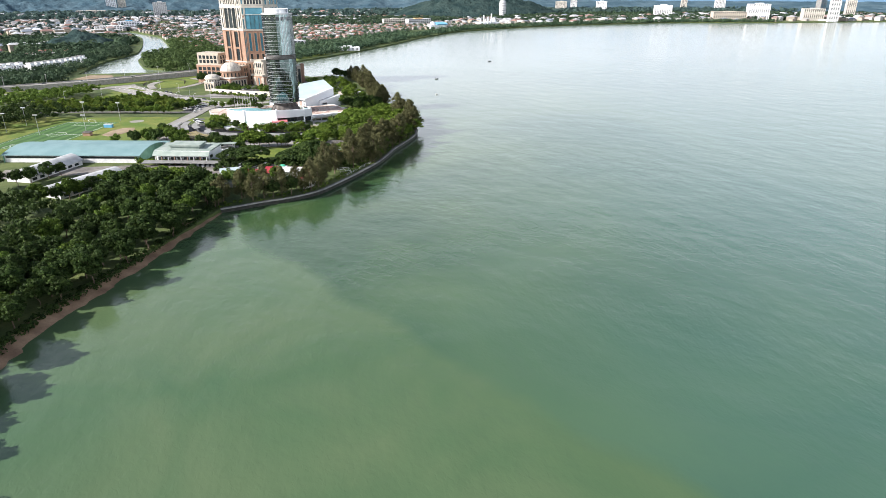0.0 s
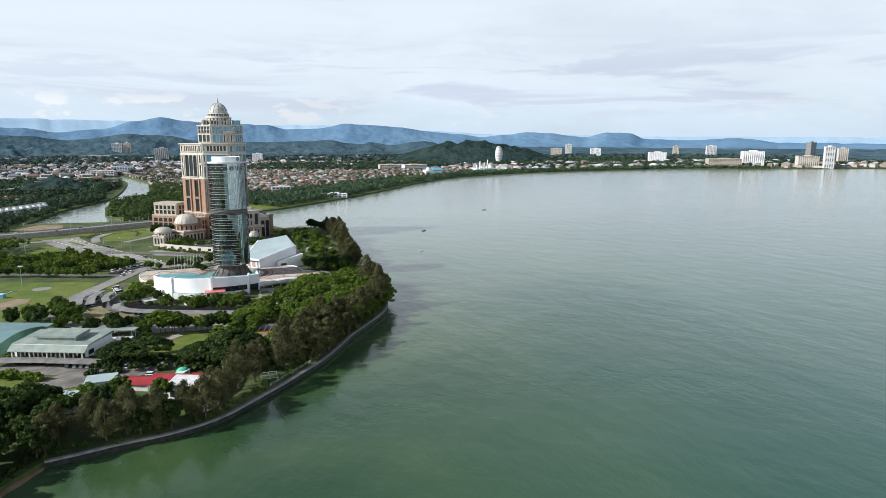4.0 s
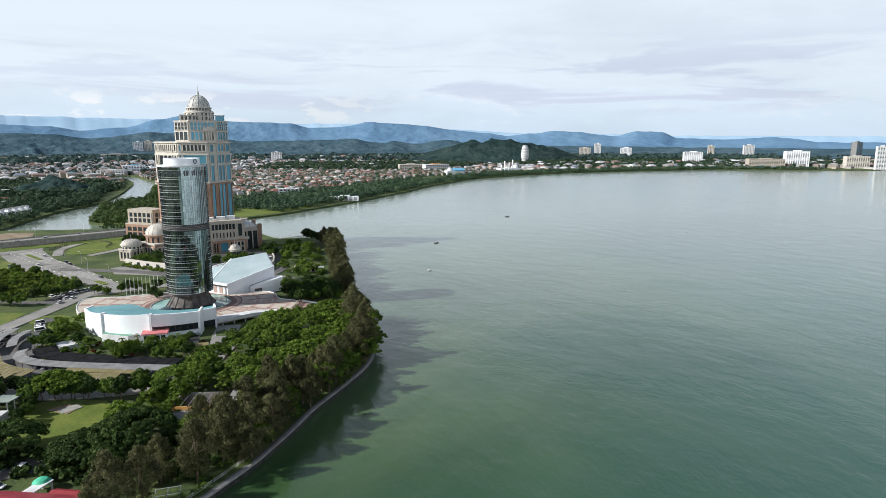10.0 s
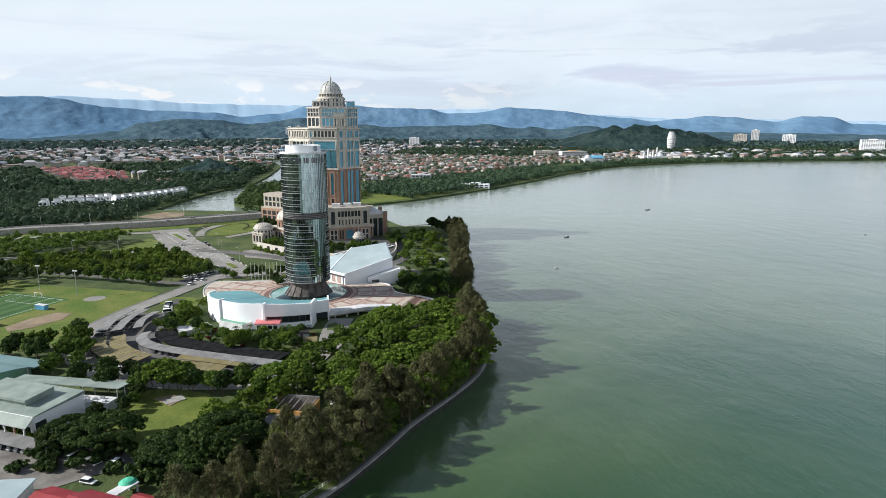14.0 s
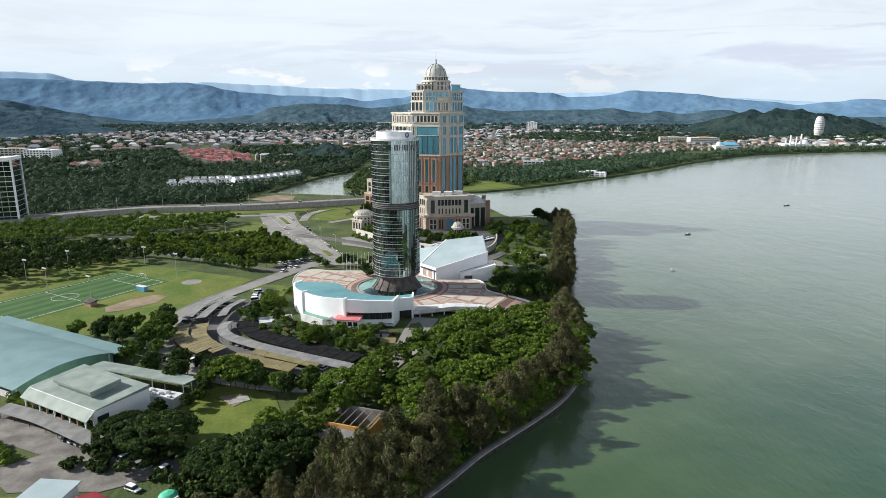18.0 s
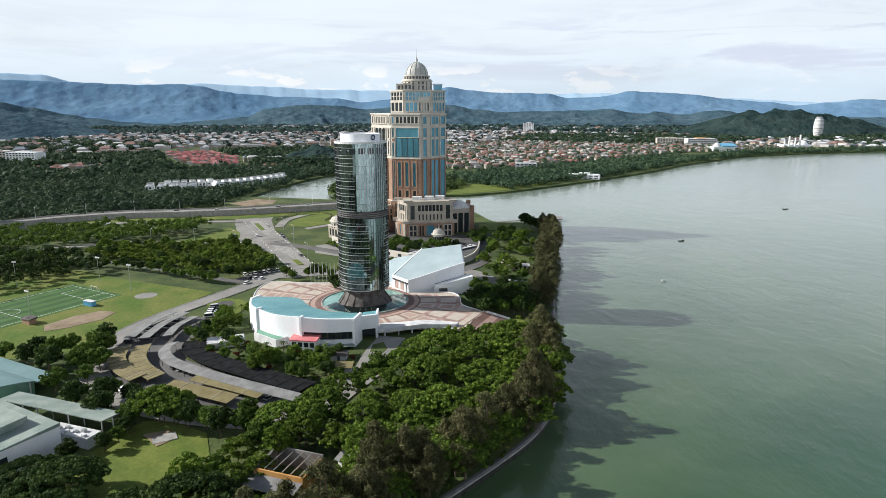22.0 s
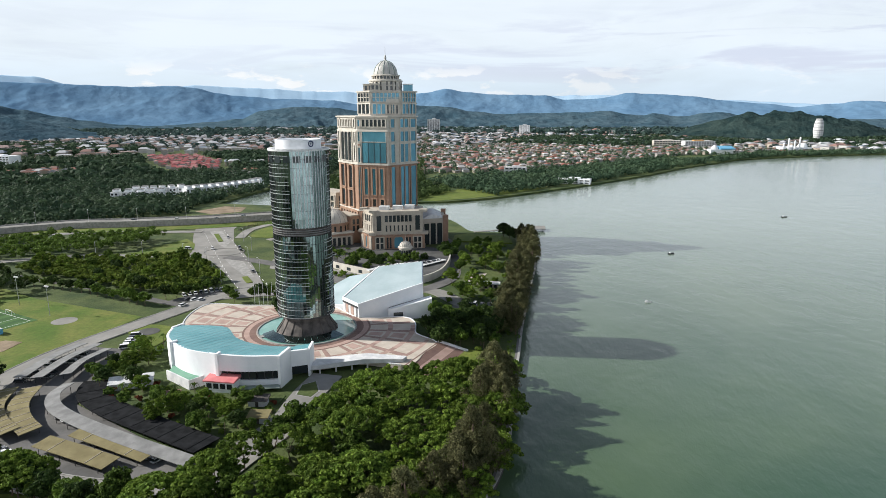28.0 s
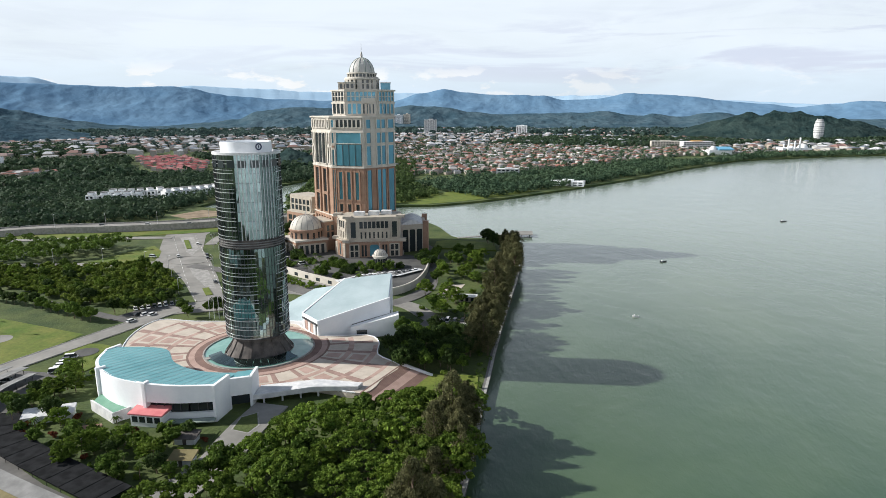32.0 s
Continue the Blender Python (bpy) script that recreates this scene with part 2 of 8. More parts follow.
M_LOT = mat("stained_car_park_asphalt", (0.115, 0.107, 0.098), (0.235, 0.22, 0.20), scale=0.16, rough=0.9, bump=0.2, bscale=6, fine=0.3)
M_DARKASPH = mat("dark_asphalt", (0.055, 0.055, 0.055), (0.10, 0.10, 0.095), scale=0.1, rough=0.9, bump=0.2, bscale=6, fine=0.2)
M_PALEROAD = mat("pale_concrete_road", (0.19, 0.185, 0.17), (0.28, 0.27, 0.25), scale=0.06, rough=0.9, fine=0.15)
M_KERB = mat("concrete_kerb", (0.24, 0.235, 0.22), (0.36, 0.35, 0.33), scale=0.5, rough=0.9, fine=0.2)
M_MARK = mat("road_paint", (0.62, 0.62, 0.60), (0.75, 0.75, 0.72), scale=2, rough=0.7)
M_ROCK = mat("shore_rock", (0.16, 0.14, 0.12), (0.28, 0.25, 0.22), scale=1.2, rough=0.95, island=0.3, bump=0.5)
M_WHITE = mat("white_painted_wall", (0.76, 0.78, 0.80), (0.84, 0.85, 0.86), scale=0.15, rough=0.6, fine=0.04)
M_WHITED = mat("weathered_white_wall", (0.52, 0.53, 0.54), (0.70, 0.70, 0.69), scale=0.4, rough=0.75, fine=0.1)
M_CREAM = mat("cream_stone_cladding", (0.47, 0.44, 0.385), (0.57, 0.535, 0.475), scale=0.25, rough=0.65, fine=0.08)
M_DOME = mat("pale_grey_dome_cladding", (0.42, 0.41, 0.385), (0.54, 0.525, 0.49), scale=0.3, rough=0.5, fine=0.1)
# darker copy of the cream stone: annex and wing shade put into colour
M_CREAM_DK = mat("shade_toned_cream_stone", (0.36, 0.32, 0.27), (0.45, 0.41, 0.34), scale=0.25, rough=0.7, fine=0.12)
# sea wall face: the shade on it is put into this dark colour
M_SHADEWALL = mat("shade_dark_concrete", (0.018, 0.020, 0.017), (0.050, 0.050, 0.042), scale=0.6, rough=0.7, bump=0.3, fine=0.3)
M_BROWN = mat("orange_brown_stone_cladding", (0.265, 0.165, 0.115), (0.335, 0.215, 0.15), scale=0.25, rough=0.6, fine=0.1)
M_PINK = mat("pinkish_paving", (0.36, 0.25, 0.21), (0.45, 0.32, 0.27), scale=0.3, rough=0.8, fine=0.1)
M_PAVE = mat("pale_paving", (0.44, 0.385, 0.32), (0.53, 0.47, 0.4), scale=0.3, rough=0.8, fine=0.1)
M_PAVE_MID = mat("brown_pink_paving", (0.25, 0.165, 0.14), (0.33, 0.225, 0.19), scale=0.3, rough=0.8, fine=0.14)
M_PAVE_DK = mat("dark_red_paving", (0.16, 0.1, 0.085), (0.22, 0.14, 0.115), scale=0.3, rough=0.8, fine=0.12)
M_TEAL = mat("teal_metal_roof", (0.11, 0.295, 0.325), (0.16, 0.36, 0.39), scale=0.12, rough=0.5, fine=0.08)
M_GYMTEAL = mat("blue_green_sheet_roof", (0.13, 0.225, 0.235), (0.175, 0.275, 0.285), scale=0.1, rough=0.65, fine=0.08)
M_PALETEAL = mat("pale_blue_green_metal_roof", (0.31, 0.39, 0.41), (0.39, 0.47, 0.49), scale=0.1, rough=0.5, fine=0.06)
M_PALEROOF = mat("weathered_pale_sheet_roof", (0.33, 0.34, 0.345), (0.46, 0.47, 0.475), scale=0.3, rough=0.55, fine=0.12)
M_GREYROOF = mat("weathered_grey_green_roof", (0.19, 0.24, 0.215), (0.29, 0.335, 0.30), scale=0.2, rough=0.7, fine=0.12)
M_SHED = mat("grey_sheet_roof", (0.15, 0.15, 0.146), (0.235, 0.235, 0.228), scale=0.3, rough=0.6, fine=0.12)
M_OLIVE = mat("ochre_sheet_roof", (0.155, 0.13, 0.058), (0.21, 0.18, 0.085), scale=0.3, rough=0.8, fine=0.15)
M_BLACKNET = mat("black_shade_roof", (0.010, 0.011, 0.012), (0.022, 0.023, 0.025), scale=0.4, rough=0.9, fine=0.25, spec=0.05)
M_RED = mat("crimson_metal_roof", (0.25, 0.022, 0.032), (0.33, 0.040, 0.050), scale=0.25, rough=0.5, fine=0.1)
M_REDDK = mat("dull_red_metal_roof", (0.24, 0.025, 0.030), (0.32, 0.040, 0.045), scale=0.25, rough=0.6, fine=0.1)
M_PINKROOF = mat("pale_red_roof", (0.55, 0.16, 0.17), (0.62, 0.22, 0.22), scale=0.4, rough=0.6)
M_GREENROOF = mat("green_roof_deck", (0.13, 0.28, 0.20), (0.18, 0.34, 0.25), scale=0.3, rough=0.7, fine=0.1)
M_DKCONC = mat("dark_stained_concrete", (0.050, 0.046, 0.044), (0.13, 0.115, 0.105), scale=0.35, rough=0.8, bump=0.3, fine=0.25)
M_METAL = mat("galvanised_metal", (0.45, 0.46, 0.47), (0.55, 0.56, 0.57), scale=1, rough=0.4, metal=0.7)
M_DKMETAL = mat("dark_metal", (0.05, 0.05, 0.055), (0.08, 0.08, 0.085), scale=1, rough=0.5, metal=0.4)
M_GLASS_T = glass_mat("green_mirror_glass", (0.40, 0.52, 0.52), rough=0.03, metal=0.92)
# darker mirror glass; on the tower it paints in reflected dark land
M_GLASS_DKM = glass_mat("dark_green_mirror_glass", (0.17, 0.23, 0.22), rough=0.03, metal=0.92)
M_GLASS_BLUE = glass_mat("blue_tinted_glass", (0.095, 0.27, 0.36), rough=0.12, metal=0.4)
M_GLASS_DK = glass_mat("dark_window_glass", (0.035, 0.045, 0.05), rough=0.08, metal=0.2)
M_POOL = mat("shallow_pool_water", (0.16, 0.33, 0.29), (0.22, 0.40, 0.35), scale=0.3, rough=0.08, spec=0.5)
M_BARK = mat("brown_bark", (0.09, 0.065, 0.045), (0.17, 0.13, 0.095), scale=1.5, rough=0.95, bump=0.5)
M_LEAF_MID = leaf_mat("mid_green_leaves", (0.050, 0.092, 0.016), (0.115, 0.178, 0.030))
M_LEAF_BRIGHT = leaf_mat("bright_green_leaves", (0.080, 0.140, 0.017), (0.155, 0.220, 0.034))
M_LEAF_FRESH = leaf_mat("fresh_green_leaves", (0.066, 0.118, 0.017), (0.144, 0.210, 0.032))
M_LEAF_SCRUB = leaf_mat("sunny_scrub_leaves", (0.105, 0.165, 0.022), (0.190, 0.250, 0.042))
# dark green, lowered further to give the beach woods their shadow side
M_LEAF_DARK = leaf_mat("dark_green_leaves", (0.024, 0.046, 0.013), (0.054, 0.088, 0.022))
M_LEAF_OLIVE = leaf_mat("olive_brown_needles", (0.072, 0.078, 0.034), (0.138, 0.136, 0.062))
M_LEAF_RED = leaf_mat("reddish_leaves", (0.12, 0.035, 0.02), (0.19, 0.06, 0.03))
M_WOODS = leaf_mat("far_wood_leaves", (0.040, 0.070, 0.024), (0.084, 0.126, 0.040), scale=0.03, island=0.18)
# bluer leaf copies for far woods, with distance haze painted in
M_VALLEY = leaf_mat("hazed_valley_leaves", (0.038, 0.072, 0.042), (0.076, 0.120, 0.066), scale=0.02, island=0.22)
M_FOOT = leaf_mat("haze_blue_far_leaves", (0.034, 0.062, 0.058), (0.058, 0.092, 0.080), scale=0.01, island=0.16)
# hills and ranges: blue distance haze is mixed into these base colours
M_HILL1 = mat("wooded_hill", (0.017, 0.033, 0.034), (0.037, 0.058, 0.054), scale=0.02, rough=1.0, bump=1.0, bscale=0.05, fine=0.5, spec=0)
M_HILL2 = mat("hazed_wooded_range", (0.046, 0.084, 0.110), (0.078, 0.122, 0.148), scale=0.012, rough=1.0, bump=0.6, bscale=0.03, fine=0.3, spec=0)
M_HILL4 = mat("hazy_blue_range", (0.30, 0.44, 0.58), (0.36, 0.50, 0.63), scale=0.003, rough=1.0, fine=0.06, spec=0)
M_HILL3 = mat("haze_tinted_blue_range", (0.102, 0.192, 0.300), (0.140, 0.240, 0.350), scale=0.003, rough=1.0, bump=0.3, bscale=0.015, fine=0.14, spec=0)
M_ROOFS = ramp_mat("town_roofs", [(0.24, 0.22, 0.21), (0.25, 0.10, 0.075), (0.20, 0.13, 0.105), (0.36, 0.35, 0.345), (0.28, 0.15, 0.12), (0.13, 0.14, 0.15), (0.26, 0.22, 0.20), (0.24, 0.12, 0.095), (0.17, 0.18, 0.19), (0.52, 0.52, 0.51)])
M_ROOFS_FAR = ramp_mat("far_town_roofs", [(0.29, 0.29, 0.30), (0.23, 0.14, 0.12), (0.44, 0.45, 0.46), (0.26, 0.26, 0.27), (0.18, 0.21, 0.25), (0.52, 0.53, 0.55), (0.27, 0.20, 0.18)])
M_REDTILES = ramp_mat("red_tile_roofs", [(0.30, 0.085, 0.085), (0.34, 0.12, 0.12), (0.25, 0.07, 0.07), (0.40, 0.19, 0.18)])
M_WALLS = ramp_mat("town_walls", [(0.32, 0.30, 0.28), (0.44, 0.43, 0.41), (0.26, 0.23, 0.19), (0.36, 0.31, 0.26)])
M_CARW = mat("white_car_paint", (0.75, 0.75, 0.75), (0.8, 0.8, 0.8), rough=0.25, spec=0.6, rand=0.1)
M_CARG = mat("grey_car_paint", (0.16, 0.17, 0.18), (0.2, 0.2, 0.21), rough=0.3, spec=0.6, rand=0.5)
M_CARR = mat("dark_car_paint", (0.04, 0.04, 0.05), (0.06, 0.06, 0.07), rough=0.3, spec=0.6, rand=0.5)
M_TYRE = mat("tyre_rubber", (0.02, 0.02, 0.02), (0.03, 0.03, 0.03), rough=0.9)
M_ORANGE = mat("orange_painted_wall", (0.52, 0.27, 0.08), (0.60, 0.34, 0.12), scale=0.4, rough=0.8, fine=0.1)
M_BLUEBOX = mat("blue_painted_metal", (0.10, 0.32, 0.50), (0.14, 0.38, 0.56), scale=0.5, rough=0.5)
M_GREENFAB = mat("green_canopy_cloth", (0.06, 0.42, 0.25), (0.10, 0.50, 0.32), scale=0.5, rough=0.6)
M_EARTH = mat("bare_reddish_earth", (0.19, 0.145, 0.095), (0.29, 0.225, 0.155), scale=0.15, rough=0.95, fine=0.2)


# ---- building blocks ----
def link_mesh(name, verts, faces, material, parent=None, smooth=False):
    me = bpy.data.meshes.new(name)
    me.from_pydata(verts, [], faces)
    for m in material if isinstance(material, (list, tuple)) else [material]:
        me.materials.append(m)
    if smooth:
        me.polygons.foreach_set("use_smooth", [True] * len(me.polygons))
    ob = new(name, me)
    if parent:
        ob.parent = parent
    return ob


def part(name, bm, material, parent=None, label="", smooth=False):
    """Links a bmesh as one mesh object under a thing or a part."""
    me = bpy.data.meshes.new(name)
    bm.to_mesh(me)
    bm.free()
    me.materials.append(material)
    if smooth:
        me.polygons.foreach_set("use_smooth", [True] * len(me.polygons))
    ob = new(name, me)
    if parent:
        ob.parent = parent
    if label:
        tagged(ob, label)
    return ob


def thing(name, label, category, m=None, group="", kind=""):
    ob = new(name)
    ob.empty_display_size = 0.5
    if m is not None:
        ob.matrix_basis = m
    return tagged(ob, label, category, group, kind)


def B():
    return bmesh.new()


def box(bm, x0, y0, z0, x1, y1, z1, m=None, bevel=0.0):
    r = bmesh.ops.create_cube(bm, size=1)
    vs = r["verts"]
    t = Matrix.Translation(((x0 + x1) / 2, (y0 + y1) / 2, (z0 + z1) / 2)) @ Matrix.Diagonal((x1 - x0, y1 - y0, z1 - z0, 1))
    bmesh.ops.transform(bm, matrix=(m @ t) if m is not None else t, verts=vs)
    if bevel:
        es = list({e for v in vs for e in v.link_edges})
        bmesh.ops.bevel(bm, geom=es, offset=bevel, segments=1, affect="EDGES")
    return bm


def prism(bm, pts, z0, z1, m=None):
    """A straight-sided block over a plan outline; z1 may be a list of heights, one a corner."""
    tops = z1 if isinstance(z1, (list, tuple)) else [z1] * len(pts)
    lows = z0 if isinstance(z0, (list, tuple)) else [z0] * len(pts)
    m = m or Matrix.Identity(4)
    lo = [bm.verts.new(m @ Vector((p[0], p[1], z))) for p, z in zip(pts, lows)]
    hi = [bm.verts.new(m @ Vector((p[0], p[1], z))) for p, z in zip(pts, tops)]
    n = len(pts)
    fs = [bm.faces.new(hi), bm.faces.new(lo[::-1])]
    for i in range(n):
        fs.append(bm.faces.new((lo[i], lo[(i + 1) % n], hi[(i + 1) % n], hi[i])))
    bmesh.ops.recalc_face_normals(bm, faces=fs)
    bmesh.ops.triangulate(bm, faces=fs[:2])
    return bm


def lathe(bm, profile, seg=48, centre=(0, 0), a0=0.0, a1=360.0):
    """Turns (radius, height) pairs about an upright axis."""
    full = abs(a1 - a0) >= 359.9
    cols = seg if full else seg + 1
    rows = []
    for r, z in profile:
        row = []
        for i in range(cols):
            a = radians(a0 + (a1 - a0) * i / seg)
            row.append(bm.verts.new((centre[0] + r * math.cos(a), centre[1] + r * math.sin(a), z)))
        rows.append(row)
    for j in range(len(rows) - 1):
        for i in range(cols if full else cols - 1):
            k = (i + 1) % cols
            bm.faces.new((rows[j][i], rows[j][k], rows[j + 1][k], rows[j + 1][i]))
    return bm


def disc(bm, r, z, seg=48, centre=(0, 0)):
    bm.faces.new([bm.verts.new((centre[0] + r * math.cos(2 * math.pi * i / seg), centre[1] + r * math.sin(2 * math.pi * i / seg), z)) for i in range(seg)])
    return bm


def tube(bm, p, q, r0, r1=None, seg=8):
    """A round bar from p to q."""
    p, q = Vector(p), Vector(q)
    r1 = r0 if r1 is None else r1
    d = (q - p).normalized()
    u = d.orthogonal().normalized()
    v = d.cross(u)
    a = [bm.verts.new(p + (u * math.cos(t) + v * math.sin(t)) * r0) for t in [2 * math.pi * i / seg for i in range(seg)]]
    b = [bm.verts.new(q + (u * math.cos(t) + v * math.sin(t)) * r1) for t in [2 * math.pi * i / seg for i in range(seg)]]
    for i in range(seg):
        bm.faces.new((a[i], a[(i + 1) % seg], b[(i + 1) % seg], b[i]))
    bm.faces.new(b)
    bm.faces.new(a[::-1])
    return bm


def smooth_line(pts, step=3.0):
    """Points along a soft curve through the given ones."""
    pts = [Vector((*p, 0)) for p in pts]
    ext = [2 * pts[0] - pts[1]] + pts + [2 * pts[-1] - pts[-2]]
    out = []
    for i in range(1, len(ext) - 2):
        a, b, c, d = ext[i - 1:i + 3]
        n = max(1, int((c - b).length / step))
        for k in range(n):
            t = k / n
            out.append(0.5 * ((2 * b) + (c - a) * t + (2 * a - 5 * b + 4 * c - d) * t * t + (3 * b - a - 3 * c + d) * t * t * t))
    out.append(pts[-1])
    return [(p.x, p.y) for p in out]


def offset_line(line, d):
    """The line moved d metres to its left."""
    out = []
    for i, p in enumerate(line):
        a, b = line[max(0, i - 1)], line[min(len(line) - 1, i + 1)]
        dx, dy = b[0] - a[0], b[1] - a[1]
        k = math.hypot(dx, dy) or 1
        out.append((p[0] - dy / k * d, p[1] + dx / k * d))
    return out


def ribbon(bm, line, d0, d1, z0, z1, m=None):
    """A band with thickness along a line, from d0 to d1 metres to its left; z0, z1 may be (start, end)."""
    la, lb = offset_line(line, d0), offset_line(line, d1)
    n = len(line)
    f0 = z0 if isinstance(z0, tuple) else (z0, z0)
    f1 = z1 if isinstance(z1, tuple) else (z1, z1)
    rows = []
    for i in range(n):
        t = i / (n - 1)
        zl, zh = f0[0] + (f0[1] - f0[0]) * t, f1[0] + (f1[1] - f1[0]) * t
        rows.append([bm.verts.new((*la[i], zl)), bm.verts.new((*lb[i], zl)), bm.verts.new((*lb[i], zh)), bm.verts.new((*la[i], zh))])
    for i in range(n - 1):
        a, b = rows[i], rows[i + 1]
        for k in range(4):
            bm.faces.new((a[k], a[(k + 1) % 4], b[(k + 1) % 4], b[k]))
    bm.faces.new(rows[0][::-1])
    bm.faces.new(rows[-1])
    bmesh.ops.recalc_face_normals(bm, faces=bm.faces[:])
    return bm


def inside(p, poly):
    x, y = p
    c = False
    j = len(poly) - 1
    for i in range(len(poly)):
        xi, yi = poly[i][0], poly[i][1]
        xj, yj = poly[j][0], poly[j][1]
        if (yi > y) != (yj > y) and x < (xj - xi) * (y - yi) / (yj - yi) + xi:
            c = not c
        j = i
    return c


def scatter(rng, poly, gap, tries=30, without=(), start=()):
    """Places inside an outline, at least gap apart, outside the outlines in without."""
    xs, ys = [p[0] for p in poly], [p[1] for p in poly]
    area = (max(xs) - min(xs)) * (max(ys) - min(ys))
    cell = gap / 1.4142
    grid = {}
    out = []
    for _ in range(int(area / (gap * gap) * tries / 6)):
        p = (rng.uniform(min(xs), max(xs)), rng.uniform(min(ys), max(ys)))
        key = (int(p[0] // cell), int(p[1] // cell))
        if not inside(p, poly) or any(inside(p, w) for w in without):
            continue
        ok = True
        for i in range(-2, 3):
            for j in range(-2, 3):
                q = grid.get((key[0] + i, key[1] + j))
                if q and (q[0] - p[0]) ** 2 + (q[1] - p[1]) ** 2 < gap * gap:
                    ok = False
        if ok:
            grid[key] = p
            out.append(p)
    return out


# ---- setting things down: groups drawn on a local plan are moved to their place, each thing's origin goes to its foot ----
SETTLED = set()


def settle(m):
    for ob in list(scene.collection.objects):
        if ob.name in SETTLED or ob.parent or ob.type in ("CAMERA", "LIGHT"):
            continue
        SETTLED.add(ob.name)
        if ob.type == "EMPTY" and ob.matrix_basis == Matrix.Identity(4) and ob.children:
            lo, hi = Vector((1e9,) * 3), Vector((-1e9,) * 3)
            for c in ob.children:
                for k in c.bound_box:
                    for a in range(3):
                        lo[a], hi[a] = min(lo[a], k[a]), max(hi[a], k[a])
            foot = Vector(((lo.x + hi.x) / 2, (lo.y + hi.y) / 2, lo.z))
            for c in ob.children:
                c.location = -foot
            ob.matrix_basis = Matrix.Translation(foot)
        ob.matrix_basis = m @ ob.matrix_basis


# towers: drawn about the glass tower's axis, with heights counted down from its top
RISE = Matrix.Translation((0, 0, 82)) @ Matrix.Diagonal((1.054, 1.054, 1.054, 1)) @ Matrix.Translation((0, 0, -82))
SITE = Matrix.Translation((2.7, -15.0, 0.5))


# ---- water, land, hills ----
LAND_Z = 3.0
WATER_Z = 1.0
water_bm = B()
prism(water_bm, [(-4900, -4900), (4900, -4900), (4900, 4900), (-4900, 4900)], -6, WATER_Z)
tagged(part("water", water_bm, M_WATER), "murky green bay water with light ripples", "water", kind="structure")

# the shore, from behind the camera northwards: beach, sea wall, park tip
COAST_BEACH = [(-2100, -4600), (-900, -2300), (-420, -1150), (-235, -660), (-152, -480), (-129, -412), (-124.5, -370), (-116, -336), (-99, -308), (-83.5, -281), (-71.5, -259), (-60, -238)]
WALL_LINE = [(-60, -238), (-52, -236.5), (-42, -234), (-27, -231.5), (-13.6, -226), (-4.8, -218.4), (5.2, -208.2), (11.4, -201.7), (19.8, -192.0), (27.7, -182.8), (34.6, -172.8), (41.3, -162.4), (48.5, -150.5), (62.5, -132), (72, -118), (78, -105), (81, -93), (82.8, -80), (84.6, -58), (85.8, -34), (87.6, -12.7), (89.6, 14.5), (93.7, 57), (97.7, 94), (101, 125), (103, 160), (102, 196)]
COAST_TIP = [(97, 219), (79, 229), (58, 231), (40, 276), (13, 314), (-28, 333), (-78, 339), (-134, 348), (-202, 358)]
RIVER_WEST = [(-198, 436), (-188, 521), (-162, 626), (-156, 686), (-163, 886), (-184, 1086), (-260, 1316)]
RIVER_EAST = [(-220, 1316), (-146, 1086), (-122, 886), (-104, 676), (-114, 626), (-146, 546), (-138, 456), (-128, 401), (-102, 378), (-58, 372)]
FAR_SHORE = [(-12, 383), (27, 390), (69, 420), (129, 482), (203, 567), (293, 682), (368, 792), (449, 889), (523, 977), (671, 1064), (864, 1141), (1152, 1172), (1362, 1172), (1664, 1052), (1993, 952), (2703, 692), (4883, 242)]
beach_line = smooth_line(COAST_BEACH, 12)
sea_wall_line = smooth_line(WALL_LINE, 3)
land_beach = [((p[0] * (1 - k) + q[0] * k), (p[1] * (1 - k) + q[1] * k)) for p, q, k in ((p, q, min(1, 0.1 + (len(beach_line) - i) / 8)) for i, (p, q) in enumerate(zip(beach_line, offset_line(beach_line, 3.8))))]
coast = land_beach[:-1] + sea_wall_line[:-1] + smooth_line(COAST_TIP, 8) + smooth_line(RIVER_WEST, 25) + smooth_line(RIVER_EAST, 25) + smooth_line(FAR_SHORE, 30)
land_outline = coast + [(4880, 4880), (-4880, 4880), (-4880, -4600)]
land_bm = B()
prism(land_bm, land_outline, -1.0, LAND_Z)
ground = tagged(part("ground", land_bm, M_LAND), "flat grassy land with dark earth", "ground", kind="structure")

# sandy beach, sloping into the water
beach_bm = B()
bl = smooth_line([p for p in beach_line if p[1] > -700], 3)
rows = [offset_line(bl, d) for d in (4.4, 3.2, 1.6, 0.0, -2.4)]
heights = (3.1, 2.8, 2.0, 1.3, 0.3)
rng = random.Random(3)
grid = []
for row, h in zip(rows, heights):
    grid.append([beach_bm.verts.new((p[0] + rng.uniform(-0.8, 0.8), p[1] + rng.uniform(-0.8, 0.8), h + 0.6 * (h < 2.5) * noise.noise((p[0] * 0.12, p[1] * 0.12, 4)))) for p in row])
for a, b in zip(grid, grid[1:]):
    for i in range(len(a) - 1):
        beach_bm.faces.new((a[i], a[i + 1], b[i + 1], b[i]))
bmesh.ops.recalc_face_normals(beach_bm, faces=beach_bm.faces[:])
tagged(part("beach", beach_bm, M_SAND, smooth=True), "narrow reddish sand beach with dark wet edge", "beach", kind="structure")


def polar(az, r, centre=(40, -300)):
    return centre[0] + r * math.sin(radians(az)), centre[1] + r * math.cos(radians(az))


